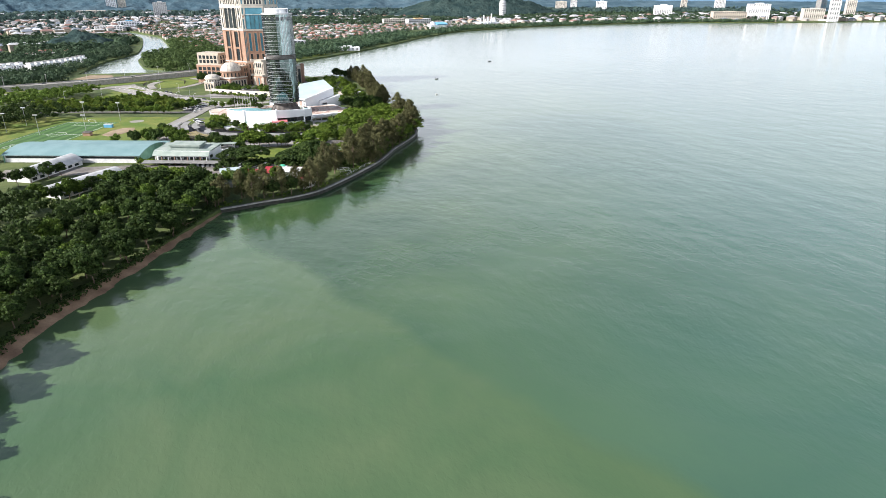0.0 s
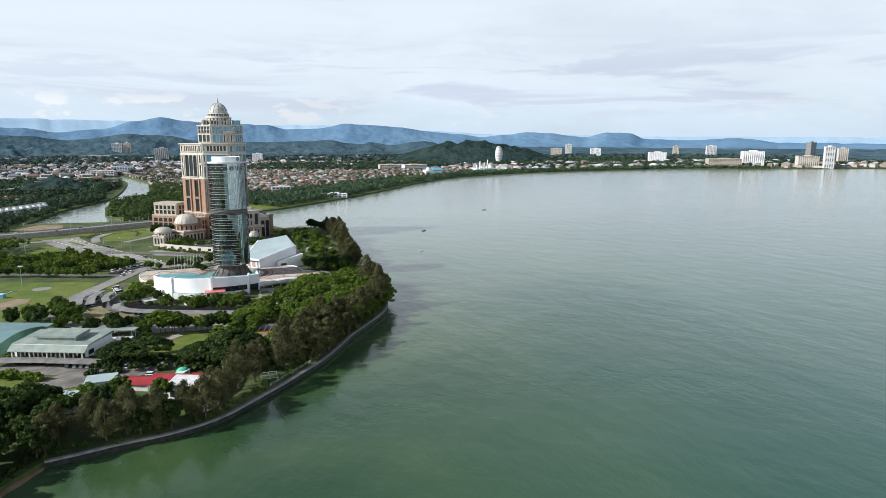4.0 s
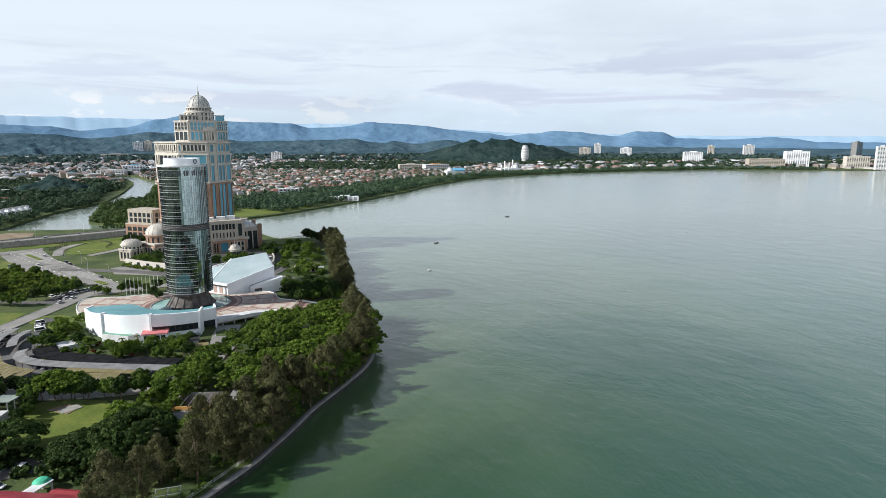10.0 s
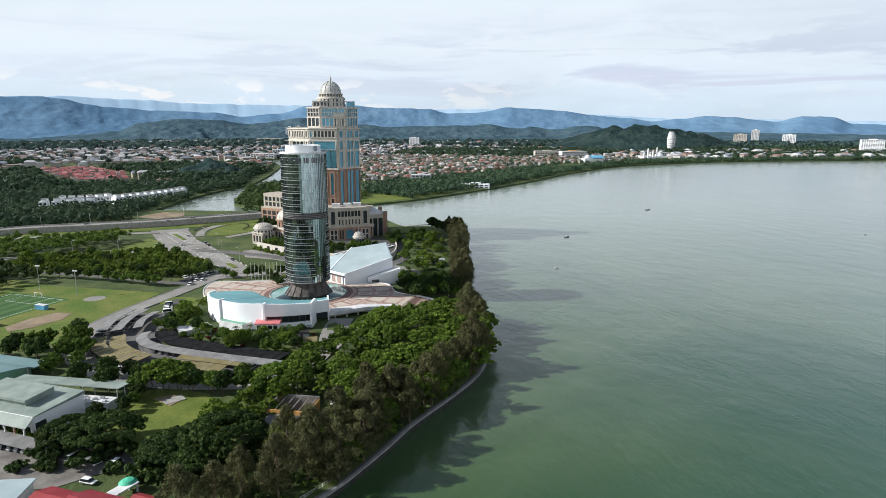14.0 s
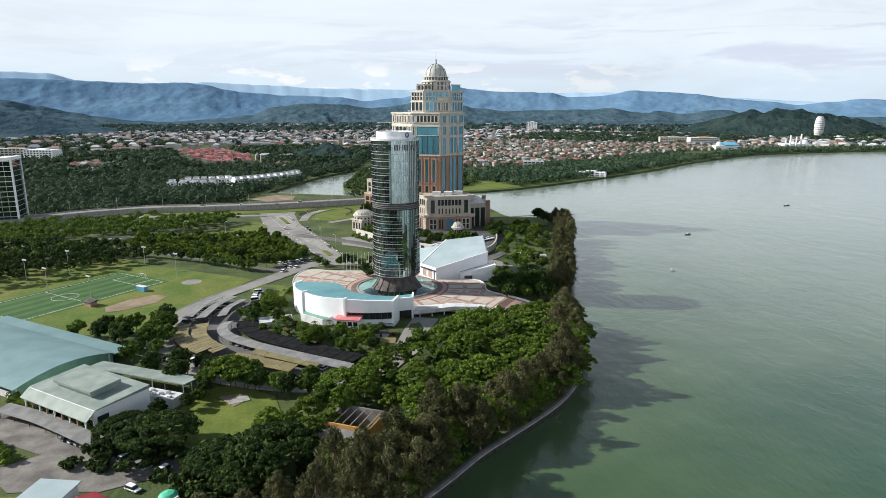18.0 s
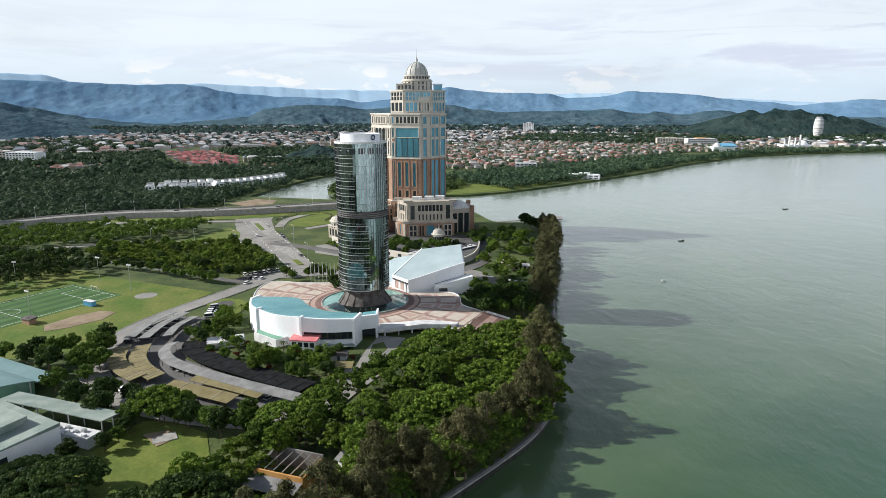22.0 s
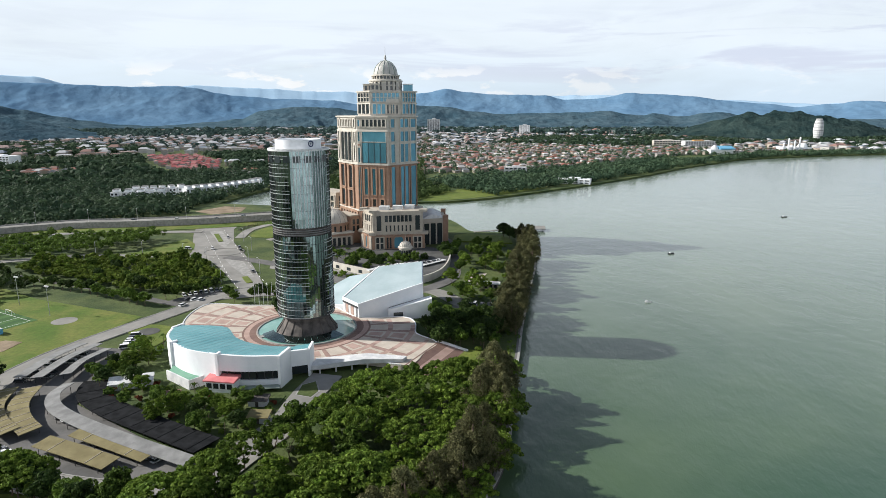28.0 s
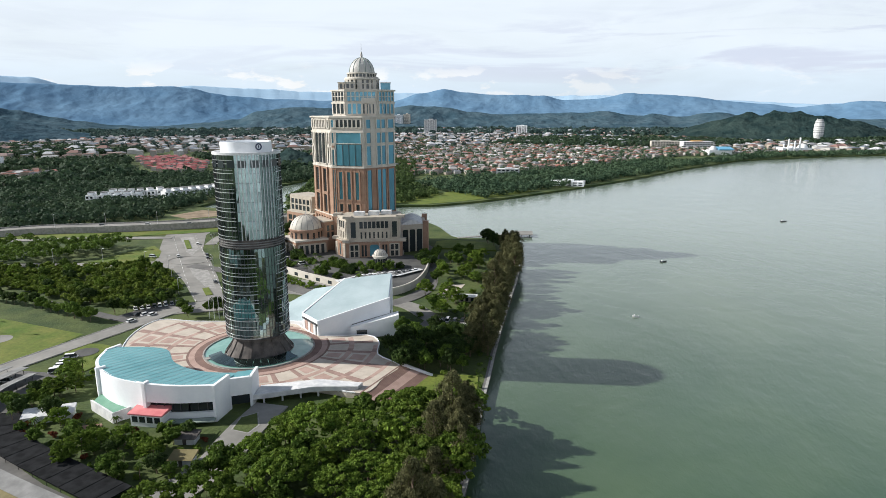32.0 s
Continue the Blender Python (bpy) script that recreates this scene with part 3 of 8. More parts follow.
def range_of_hills(name, label, crest, near, far, material, seed, spur=0.5, step=0.16):
    """A ridge round the bay: crest elevations by bearing, fitted to the camera's view, with spurs and gullies running
    down to the plain.
    """
    verts, faces = [], []
    depth = 40
    # a position on the camera path; crest elevations are counted from here
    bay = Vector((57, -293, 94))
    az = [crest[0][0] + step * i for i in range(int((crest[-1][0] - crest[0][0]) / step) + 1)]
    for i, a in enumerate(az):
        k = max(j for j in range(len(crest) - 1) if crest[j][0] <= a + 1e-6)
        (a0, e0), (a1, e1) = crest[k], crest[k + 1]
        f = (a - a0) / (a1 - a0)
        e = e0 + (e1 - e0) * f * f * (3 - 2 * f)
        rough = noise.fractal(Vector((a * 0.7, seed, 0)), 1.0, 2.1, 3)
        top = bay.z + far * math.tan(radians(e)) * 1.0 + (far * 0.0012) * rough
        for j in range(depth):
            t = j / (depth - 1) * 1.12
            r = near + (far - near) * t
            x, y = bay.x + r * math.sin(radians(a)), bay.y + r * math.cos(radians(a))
            ridge = 1 - min(1.0, 0.75 * abs(noise.fractal(Vector((x * 0.0016 + seed, y * 0.0016, seed)), 0.8, 2.1, 6)) + 0.5 * abs(noise.fractal(Vector((x * 0.006, y * 0.006, seed)), 0.9, 2.1, 4)))
            if t <= 1:
                shape = t ** 1.25
                z = LAND_Z + (top - LAND_Z) * shape * (1 - spur * (1 - t) * (1 - ridge) * 1.9)
            else:
                z = LAND_Z + (top - LAND_Z) * (1 - (t - 1) * 3)
            verts.append((x, y, LAND_Z - 4 if j == 0 else max(LAND_Z - 2, z)))
    for i in range(len(az) - 1):
        for j in range(depth - 1):
            q = i * depth + j
            faces.append((q, q + 1, q + depth + 1, q + depth))
    ob = link_mesh(name, verts, faces, material, smooth=True)
    return tagged(ob, label, "hills", kind="structure")


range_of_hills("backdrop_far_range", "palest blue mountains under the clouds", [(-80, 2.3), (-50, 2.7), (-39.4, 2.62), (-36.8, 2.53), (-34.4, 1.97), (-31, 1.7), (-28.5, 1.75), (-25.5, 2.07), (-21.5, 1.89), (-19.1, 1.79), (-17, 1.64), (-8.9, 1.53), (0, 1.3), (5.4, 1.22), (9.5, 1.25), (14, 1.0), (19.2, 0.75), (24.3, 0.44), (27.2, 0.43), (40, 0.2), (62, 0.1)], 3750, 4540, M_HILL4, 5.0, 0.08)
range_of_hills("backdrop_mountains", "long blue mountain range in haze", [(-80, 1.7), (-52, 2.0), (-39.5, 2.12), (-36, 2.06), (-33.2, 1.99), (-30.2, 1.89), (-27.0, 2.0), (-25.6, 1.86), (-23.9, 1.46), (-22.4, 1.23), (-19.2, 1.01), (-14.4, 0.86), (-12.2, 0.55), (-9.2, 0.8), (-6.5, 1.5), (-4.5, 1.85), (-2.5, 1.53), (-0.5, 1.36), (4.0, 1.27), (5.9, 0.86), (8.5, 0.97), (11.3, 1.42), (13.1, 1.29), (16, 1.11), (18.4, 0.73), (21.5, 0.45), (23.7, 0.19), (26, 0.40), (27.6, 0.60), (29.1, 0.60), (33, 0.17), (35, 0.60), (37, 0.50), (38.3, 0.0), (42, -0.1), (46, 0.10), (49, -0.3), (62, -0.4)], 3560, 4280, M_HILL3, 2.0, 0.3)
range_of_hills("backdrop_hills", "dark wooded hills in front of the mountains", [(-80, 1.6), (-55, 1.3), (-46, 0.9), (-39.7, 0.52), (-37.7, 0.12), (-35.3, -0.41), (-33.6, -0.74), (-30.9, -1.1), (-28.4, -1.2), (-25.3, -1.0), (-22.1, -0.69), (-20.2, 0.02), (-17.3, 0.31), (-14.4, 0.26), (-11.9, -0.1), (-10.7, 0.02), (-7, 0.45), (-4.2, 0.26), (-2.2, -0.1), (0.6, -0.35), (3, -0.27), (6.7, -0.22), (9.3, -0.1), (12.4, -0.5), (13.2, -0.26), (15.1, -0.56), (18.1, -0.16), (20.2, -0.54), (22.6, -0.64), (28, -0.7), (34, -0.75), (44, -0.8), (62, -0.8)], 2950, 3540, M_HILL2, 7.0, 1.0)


def wooded_hill(name, label, x, y, rx, ry, h, seed, turn=0):
    verts, faces = [], []
    n, k = 56, 22
    c, s = math.cos(radians(turn)), math.sin(radians(turn))
    for j in range(k):
        t = j / (k - 1)
        for i in range(n):
            a = 2 * math.pi * i / n
            px, py = t * rx * math.cos(a), t * ry * math.sin(a)
            wx, wy = x + px * c - py * s, y + px * s + py * c
            nz = noise.fractal(Vector((wx * 0.02, wy * 0.02, seed)), 0.9, 2.1, 5)
            z = h * (1 - t ** 2.0) ** 1.25 * (1 + 0.2 * nz) + 4.5 * nz * (t < 0.97)
            verts.append((wx, wy, LAND_Z - 1 + max(0, z) * (t < 1)))
    for j in range(k - 1):
        for i in range(n):
            a, b = j * n + i, j * n + (i + 1) % n
            faces.append((a, b, b + n, a + n))
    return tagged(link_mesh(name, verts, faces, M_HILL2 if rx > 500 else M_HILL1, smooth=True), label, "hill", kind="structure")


wooded_hill("hill_east", "rounded wooded hill above the far shore", 1030, 2030, 380, 230, 78, 5.0, turn=-23)
wooded_hill("hill_west", "dark wooded hill behind the suburb", -1940, 1430, 830, 420, 128, 9.0, turn=30)
wooded_hill("knoll", "small dark wooded knoll by red-roofed houses", -260, 820, 75, 60, 24, 3.0)
settle(Matrix.Identity(4))


# ---- roads, paving, lawns ----
LAYER = [0]


def flat(name, pts, z, material, label, category, kind="structure", thick=0.3):
    LAYER[0] += 1
    z += 0.0045 * (LAYER[0] % 40)
    bm = B()
    prism(bm, pts, z - thick, z)
    return tagged(part(name, bm, material), label, category, kind=kind)


def road(name, pts, width, material, label, z=2.62, kerb=True, step=4.0, z1=None):
    LAYER[0] += 1
    z += 0.15 + 0.006 * (LAYER[0] % 30)
    line = smooth_line(pts, step)
    bm = B()
    zz = z if z1 is None else (z, z1)
    low = 2.3 if z1 is None else (2.3, 2.3)
    ribbon(bm, line, -width / 2, width / 2, low, zz)
    ob = tagged(part(name, bm, material), label, "road", kind="structure")
    if kerb and z1 is None:
        for side in (-1, 1):
            kb = B()
            d = side * width / 2
            ribbon(kb, line, min(d, d + side * 0.35), max(d, d + side * 0.35), 2.3, z + 0.14)
            part("kerb", kb, M_KERB, ob)
    return ob


FIELD_EDGE = [(-196, 74), (-150, 50), (-84, 29), (-88, 8), (-92, -22), (-102, -52), (-150, -78), (-215, -60), (-240, 20)]
flat("field", FIELD_EDGE, 2.58, M_DRYGRASS, "worn grass field with bare patches", "grass")
# the pitch: a turned rectangle with mown stripes
PITCH = Matrix.Translation((-163.6, -12.2, 0)) @ Matrix.Rotation(radians(66), 4, "Z")
PITCH_RECT = [tuple((PITCH @ Vector((x, y, 0)))[:2]) for x, y in ((-45, -23), (46, -23), (46, 23), (-45, 23))]
pitch = thing("football_pitch", "green artificial football pitch with white lines", "pitch", kind="structure")
for i in range(10):
    bm = B()
    box(bm, -44.5, -20 + i * 4, 2.4, 44.5, -16 + i * 4, 2.66, PITCH)
    part("turf_stripe", bm, M_TURF if i % 2 else M_TURF2, pitch)
for x in (-42, 0, 42):
    bm = B()
    box(bm, x - 0.10, -18, 2.5, x + 0.10, 18, 2.68, PITCH)
    part("white_line", bm, M_MARK, pitch)
for y in (-18, 18):
    bm = B()
    box(bm, -42, y - 0.10, 2.5, 42, y + 0.10, 2.685, PITCH)
    part("white_line", bm, M_MARK, pitch)
for k in (-1, 1):
    for y in (-9, 9):
        bm = B()
        box(bm, k * 42 - (11 if k > 0 else 0), y - 0.1, 2.5, k * 42 + (0 if k > 0 else 11), y + 0.1, 2.68, PITCH)
        part("white_line", bm, M_MARK, pitch)
    bm = B()
    box(bm, k * 31 - 0.1, -9, 2.5, k * 31 + 0.1, 9, 2.684, PITCH)
    part("white_line", bm, M_MARK, pitch)
    goal = thing("goal", "white tubular football goal frame", "goal", PITCH @ Matrix.Translation((k * 42.4, 0, 2.6)), group="pitch goals")
    for p, q in (((0, -2.5, 0), (0, -2.5, 2.2)), ((0, 2.5, 0), (0, 2.5, 2.2)), ((0, -2.5, 2.2), (0, 2.5, 2.2)), ((k * 1.4, -2.5, 0), (0, -2.5, 2.2)), ((k * 1.4, 2.5, 0), (0, 2.5, 2.2))):
        bm = B()
        tube(bm, p, q, 0.08, seg=6)
        part("bar", bm, M_WHITE, goal)
bm = B()
for i in range(40):
    a, b = 2 * math.pi * i / 40, 2 * math.pi * (i + 1) / 40
    p, q = PITCH @ Vector((6 * math.cos(a), 6 * math.sin(a), 2.67)), PITCH @ Vector((6 * math.cos(b), 6 * math.sin(b), 2.67))
    tube(bm, p, q, 0.1, seg=4)
part("centre_circle", bm, M_MARK, pitch)
bm = B()
disc(bm, 5.2, 2.62, 40, (-114.8, 20.1))
tagged(part("helipad", bm, M_PALEROAD), "round pale concrete pad in the grass", "pad", kind="structure")
bm = B()
prism(bm, [(-134, -26), (-129, -12), (-122, -5), (-114, -6), (-114, -16), (-122, -28), (-129, -33)], 2.4, 2.70)
tagged(part("bare_patch", bm, M_EARTH), "bare sandy earth in the field", "ground", kind="structure")

def site(pts):
    """Outlines given from the glass tower's foot, before the whole ground plan is shifted."""
    return [(x - 2.7, y + 15.0) for x, y in pts]


AVENUE = site([(-46, 56), (-58, 64), (-80.3, 96.9), (-99, 121), (-118, 131), (-124, 148), (-133, 166), (-150, 202), (-159, 224), (-132, 248), (-128, 224), (-107, 175), (-86.3, 142.6), (-65.3, 106.5), (-51, 80), (-44, 66)])
flat("avenue_road", AVENUE, 2.62, M_PALEROAD, "wide pale grey avenue and junction", "road", thick=0.5)
flat("avenue_lane", site([(-64, 88), (-56, 84), (-76, 118), (-86, 133), (-92, 126), (-80, 108)]), 2.66, M_KERB, "pale concrete centre lane of the avenue", "road")
flat("avenue_lane", site([(-106, 158), (-114, 166), (-128, 190), (-142, 212), (-134, 216), (-122, 196), (-110, 176)]), 2.66, M_KERB, "pale concrete centre lane of the avenue", "road")
bm = B()
ribbon(bm, [(*site([(-101 + 13 * math.cos(radians(k * 10)), 145 + 11 * math.sin(radians(k * 10)))])[0],) for k in range(37)], -0.4, 0.4, 2.6, 2.83)
tagged(part("painted_ring", bm, M_PALEROAD), "pale painted ring on the junction", "road marking", kind="structure")
road("side_road", site([(-118, 136), (-149, 129), (-185, 126), (-205, 120), (-260, 84), (-330, 30)]), 8, M_PALEROAD, "pale road curving between trees", kerb=False)
road("field_path", site([(-64, 30), (-78, 33.6), (-104, 44.6), (-133, 56), (-162, 66), (-200, 78)]), 4.5, M_ASPHALT, "narrow asphalt path beside the field", kerb=False)
road("forecourt_road", site([(-46, 62), (-56, 52.8), (-63, 40.4), (-68, 26), (-74, 10), (-81, -8), (-86, -22), (-90, -39), (-90, -62), (-81, -83), (-63, -101), (-37, -112), (-11, -115), (7, -114)]), 9, M_PALEROAD, "pale grey drive round the car parks")
flat("visitor_parking", site([(-82, 36), (-68, 36), (-56, 56), (-60, 62), (-74, 52)]), 2.63, M_ASPHALT, "small asphalt car park under trees", "paving")
road("back_road", [(-64, 60), (-30, 72), (8, 78), (40, 82), (58, 62), (70, 48)], 9, M_PALEROAD, "pale road between the hall and the terrace", kerb=False)
road("tower_road", [(-96, 146), (-70, 136), (-42, 121), (-8, 96), (28, 77), (50, 104), (48, 150), (42, 200), (10, 260), (-40, 300), (-90, 300)], 8, M_ASPHALT, "asphalt road round the domed tower", kerb=False)
road("loop_road", [(-88, 200), (-70, 225), (-62, 255), (-80, 285), (-100, 280), (-116, 240), (-112, 205)], 7, M_PALEROAD, "pale loop road round a lawn", kerb=False)
flat("loop_lawn", smooth_line([(-90, 208), (-74, 228), (-68, 254), (-82, 276), (-98, 270), (-109, 240), (-106, 212), (-90, 208)], 5)[:-1], 2.64, M_GRASS, "bright oval lawn inside a loop road", "grass")
flat("junction_lawn", site([(-160, 134), (-135, 136), (-124, 150), (-132, 168), (-146, 184), (-156, 152)]), 2.6, M_DRYGRASS, "wedge of dry grass between roads", "grass")
flat("gate_forecourt", [(-64, 142), (-51, 150), (-32, 136), (-27, 103), (-38, 111), (-58, 120)], 2.6, M_PALEROAD, "pale paved yard before the domed tower", "paving")
flat("river_earth", [(-203, 322), (-189, 354), (-165, 348), (-160, 323), (-180, 307)], 2.6, M_EARTH, "bare orange earth beside the river", "ground")
flat("tower_forecourt", site([(-30, 111), (6, 97), (26, 82), (10, 74), (-19, 79)]), 2.57, M_PALEROAD, "pale paved forecourt", "paving")
road("pod_road", site([(20, -42), (18, -56), (17.5, -66), (17, -77), (12, -92), (6, -112)]), 11, M_PALEROAD, "pale drive below the plaza", kerb=False)
flat("park_lawn", site([(-47, -153), (-46, -134), (-42, -118), (-34, -117), (-20, -123), (-14, -134), (-16, -150), (-30, -157)]), 2.6, M_GRASS, "sunlit mown lawn between trees", "grass")
flat("gym_lot", [(-173, -110), (-106, -124), (-62, -140), (-33, -145), (-29, -154), (-39, -157), (-47, -162.5), (-61, -163.5), (-69, -165), (-81, -157), (-73, -148), (-97, -140.5), (-173, -130)], 2.58, M_LOT, "worn grey car park beside the gym", "paving")
flat("garden_lawn", [(-102, -144), (-77, -149), (-84, -157.5), (-70, -166.5), (-52, -165), (-56, -173), (-102, -187)], 2.6, M_GRASS, "small lawn beside the club houses", "grass")
flat("plaza_lawn", site([(58, -36), (67, -14), (84, -14), (84, -30), (72, -36), (64, -40)]), 2.62, M_GRASS, "bright lawn at the foot of the plaza steps", "grass")
# darker ground material instead of lawn, as painted-in tree shade
flat("shore_park", [(50, 112), (62, 190), (84, 190), (80, 116), (74, 60), (60, 80)], 2.56, M_LAND, "shaded grassy waterside park", "grass")
flat("tip_lawn", [(44, 205), (86, 200), (84, 222), (54, 232), (44, 226)], 3.4, M_GRASS, "raised grass bank at the water", "grass", thick=1.2)
flat("east_bank_lawn", [(10, 406), (40, 425), (70, 450), (130, 520), (60, 540), (0, 470), (-30, 420)], 2.62, M_GRASS, "open green bank across the water", "grass")
flat("pod_garden", [(-62, -36), (-48, -24), (-20, -42), (8, -44), (8, -62), (-2, -74), (-30, -62), (-50, -52)], 2.56, M_LAND, "garden beds beside the podium", "grass")
flat("drop_off_garden", smooth_line(site([(-80, -3), (-74, 3), (-62, 2), (-55, -6), (-56, -22), (-64, -27), (-70, -12), (-80, -3)]), 2)[:-1], 2.66, M_GRASS, "rounded lawn in the drop-off loop", "grass")
bm = B()
disc(bm, 4.6, 2.9, 32, site([(-67, -5.6)])[0])
tagged(part("paved_circle", bm, M_DARKASPH), "dark paved circle in a round lawn", "paving", kind="structure")
flat("bowls_court", [(56, 92), (66, 95), (70, 118), (61, 116)], 2.66, M_PAVE, "pale walled court in the park", "paving")
flat("park_parking", [(52, 44), (72, 46), (74, 58), (56, 60)], 2.61, M_ASPHALT, "small car park under trees", "paving")

# lane marks and islands of the avenue
avenue_line = smooth_line(site([(-50, 66), (-68, 94), (-92, 134), (-118, 178), (-144, 222)]), 1.0)
marks = B()
for d in (-7.5, 7.5):
    off = offset_line(avenue_line, d)
    for i in range(0, len(off) - 3, 9):
        ribbon(marks, off[i:i + 4], -0.12, 0.12, 2.5, 2.84)
tagged(part("lane_mark", marks, M_MARK), "white dashed lane marks on the avenue", "road marking", kind="stuff")
for a, b in ((8, 24), (128, 160)):
    isl = B()
    ribbon(isl, avenue_line[a:b], -1.6, 1.6, 2.4, 2.95)
    tagged(part("traffic_island", isl, M_GRASS), "raised grassy traffic island", "kerb", kind="structure")

# raised highway on a retaining wall, with a bridge opening
HWY = [(-620, -40), (-440, 100), (-341, 172), (-300, 212), (-262, 236), (-215, 248), (-160, 266), (-95, 298), (-40, 325)]
hwy_line = smooth_line(HWY, 6)
highway = thing("highway", "grey raised highway on a concrete retaining wall", "road", kind="structure")
bm = B()
ribbon(bm, hwy_line, -7, 9, 2.3, (5.0, 7.2))
part("deck", bm, M_SHED, highway)
bm = B()
ribbon(bm, hwy_line, -7.4, -7.0, 2.3, (6.0, 8.2))
part("parapet", bm, M_KERB, highway)
bm = B()
ribbon(bm, hwy_line, 9.0, 9.4, 2.3, (6.0, 8.2))
part("parapet", bm, M_KERB, highway)
bm = B()
ribbon(bm, hwy_line, -6.6, 8.6, (5.0, 7.2), (5.03, 7.23))
part("carriageway", bm, M_PALEROAD, highway)
bm = B()
ribbon(bm, hwy_line, -26, -7.5, 2.3, (2.62, 2.9))
tagged(part("highway_verge", bm, M_DRYGRASS), "dry grass verge below the highway wall", "grass", kind="structure")
road("verge_road", [(-620, -62), (-440, 78), (-352, 146), (-296, 192), (-240, 212), (-180, 222), (-150, 226)], 8, M_PALEROAD, "pale service road below the highway", kerb=False)

settle(SITE)

# the sea wall with its coping and walk
seawall = thing("sea_wall", "curved weathered concrete sea wall with pale coping", "sea wall", kind="structure")
bm = B()
ribbon(bm, sea_wall_line, -0.6, 0.5, -1.0, 2.6)
part("wall_face", bm, M_SHADEWALL, seawall, "concrete wall face coloured dark for its shade")
bm = B()
ribbon(bm, sea_wall_line, -0.7, 0.25, 2.6, 3.05)
part("coping", bm, M_KERB, seawall, "pale concrete coping")
bm = B()
ribbon(bm, sea_wall_line, 0.25, 1.1, 2.4, 3.03)
part("walk", bm, M_ASPHALT, seawall)
settle(Matrix.Identity(4))


# ---- the round glass tower and its plaza ----
PLAZA_Z = 7.5
tower = thing("glass_tower", "round mirror-glass office tower on a flared concrete stem", "tower")
bm = B()
lathe(bm, [(12.6, 7.4), (12.0, 8.4), (9.6, 12.0), (8.3, 14.4), (8.2, 15.6), (9.6, 16.4)], 72)
part("stem", bm, M_DKCONC, tower, "dark stained flared concrete stem")
for i in range(16):
    a = radians(i * 22.5 + 6)
    bm = B()
    c, s = math.cos(a), math.sin(a)
    fin = [(12.9, 7.4), (12.1, 9.0), (9.8, 12.2), (8.6, 14.4), (8.2, 14.4), (9.2, 12.0), (11.5, 8.4), (12.2, 7.4)]
    lo = [bm.verts.new((r * c + 0.12 * s, r * s - 0.12 * c, z)) for r, z in fin]
    hi = [bm.verts.new((r * c - 0.12 * s, r * s + 0.12 * c, z)) for r, z in fin]
    bm.faces.new(lo)
    bm.faces.new(hi[::-1])
    for k in range(8):
        bm.faces.new((lo[k], hi[k], hi[(k + 1) % 8], lo[(k + 1) % 8]))
    part("stem_rib", bm, M_DKCONC, tower)
SIDES, R_T, Z0_T, FLOOR_H, FLOORS = 60, 10.9, 16.4, 3.15, 20
BELT = 10
rng = random.Random(11)


def bright(i, f):
    """The pale vertical-ribbed sector: sky reflection painted into the glass, set from one camera bearing, wider above
    the belt.
    """
    deg = (i + 0.5) * 360 / SIDES - 360
    return (-93 < deg < -15) if f > BELT else (-64 < deg < -28)


pane_rest = B()
for f in range(FLOORS):
    z = Z0_T + f * FLOOR_H
    if f == BELT:
        bm = B()
        lathe(bm, [(R_T - 0.55, z), (R_T - 0.55, z + FLOOR_H)], SIDES)
        part("belt_wall", bm, M_DKCONC, tower, "recessed dark service belt")
        for zz in (z + 0.5, z + 1.3, z + 2.1):
            bm = B()
            lathe(bm, [(R_T - 0.5, zz), (R_T + 0.12, zz), (R_T + 0.12, zz + 0.25), (R_T - 0.5, zz + 0.25)], SIDES)
            part("belt_rail", bm, M_SHED, tower)
        continue
    # each pane is set very slightly out of true, as in a real curtain wall
    for i in range(SIDES):
        a, b = 2 * math.pi * i / SIDES, 2 * math.pi * (i + 1) / SIDES
        j = [rng.gauss(0, 0.006) for _ in range(3)]
        near = 37 <= i < 52
        bm = B() if near else pane_rest
        bm.faces.new([bm.verts.new(((R_T + k) * math.cos(t), (R_T + k) * math.sin(t), zz)) for t, zz, k in ((a, z, j[0]), (b, z, j[1]), (b, z + FLOOR_H, j[2]), (a, z + FLOOR_H, j[0]))])
        if near:
            part("glass_pane", bm, M_GLASS_T if bright(i, f) else M_GLASS_DKM, tower)
    a0, a1 = (-15, 267) if f > BELT else (-28, 296)
    for dz, hh in ((0.0, 0.22), (1.15, 0.12)):
        bm = B()
        lathe(bm, [(R_T - 0.05, z + dz), (R_T + 0.16, z + dz), (R_T + 0.16, z + dz + hh), (R_T - 0.05, z + dz + hh)], 47, a0=a0, a1=a1)
        part("floor_ring", bm, M_METAL, tower)
    bm = B()
    lathe(bm, [(R_T - 0.05, z), (R_T + 0.03, z), (R_T + 0.03, z + 0.10), (R_T - 0.05, z + 0.10)], 16, a0=a1 - 360, a1=a0)
    part("floor_ring", bm, M_DKMETAL, tower)
tagged(part("far_panes", pane_rest, M_GLASS_DKM, tower), kind="stuff")
for i in range(SIDES):
    a = 2 * math.pi * i / SIDES
    bm = B()
    m = Matrix.Rotation(a, 4, "Z")
    # pale fins only where the sky reflection is painted in
    if bright(i, BELT + 1) and bright(i - 1, BELT + 1):
        box(bm, R_T - 0.05, -0.15, 51.0, R_T + 0.22, 0.15, 79.4, m)
        part("mullion", bm, M_METAL, tower, "pale upright glazing fin")
        bm = B()
        box(bm, R_T - 0.05, -0.05, Z0_T, R_T + 0.12, 0.05, 48.0, m)
    else:
        box(bm, R_T - 0.05, -0.035, Z0_T, R_T + 0.10, 0.035, 79.4, m)
    part("mullion", bm, M_DKMETAL, tower)
bm = B()
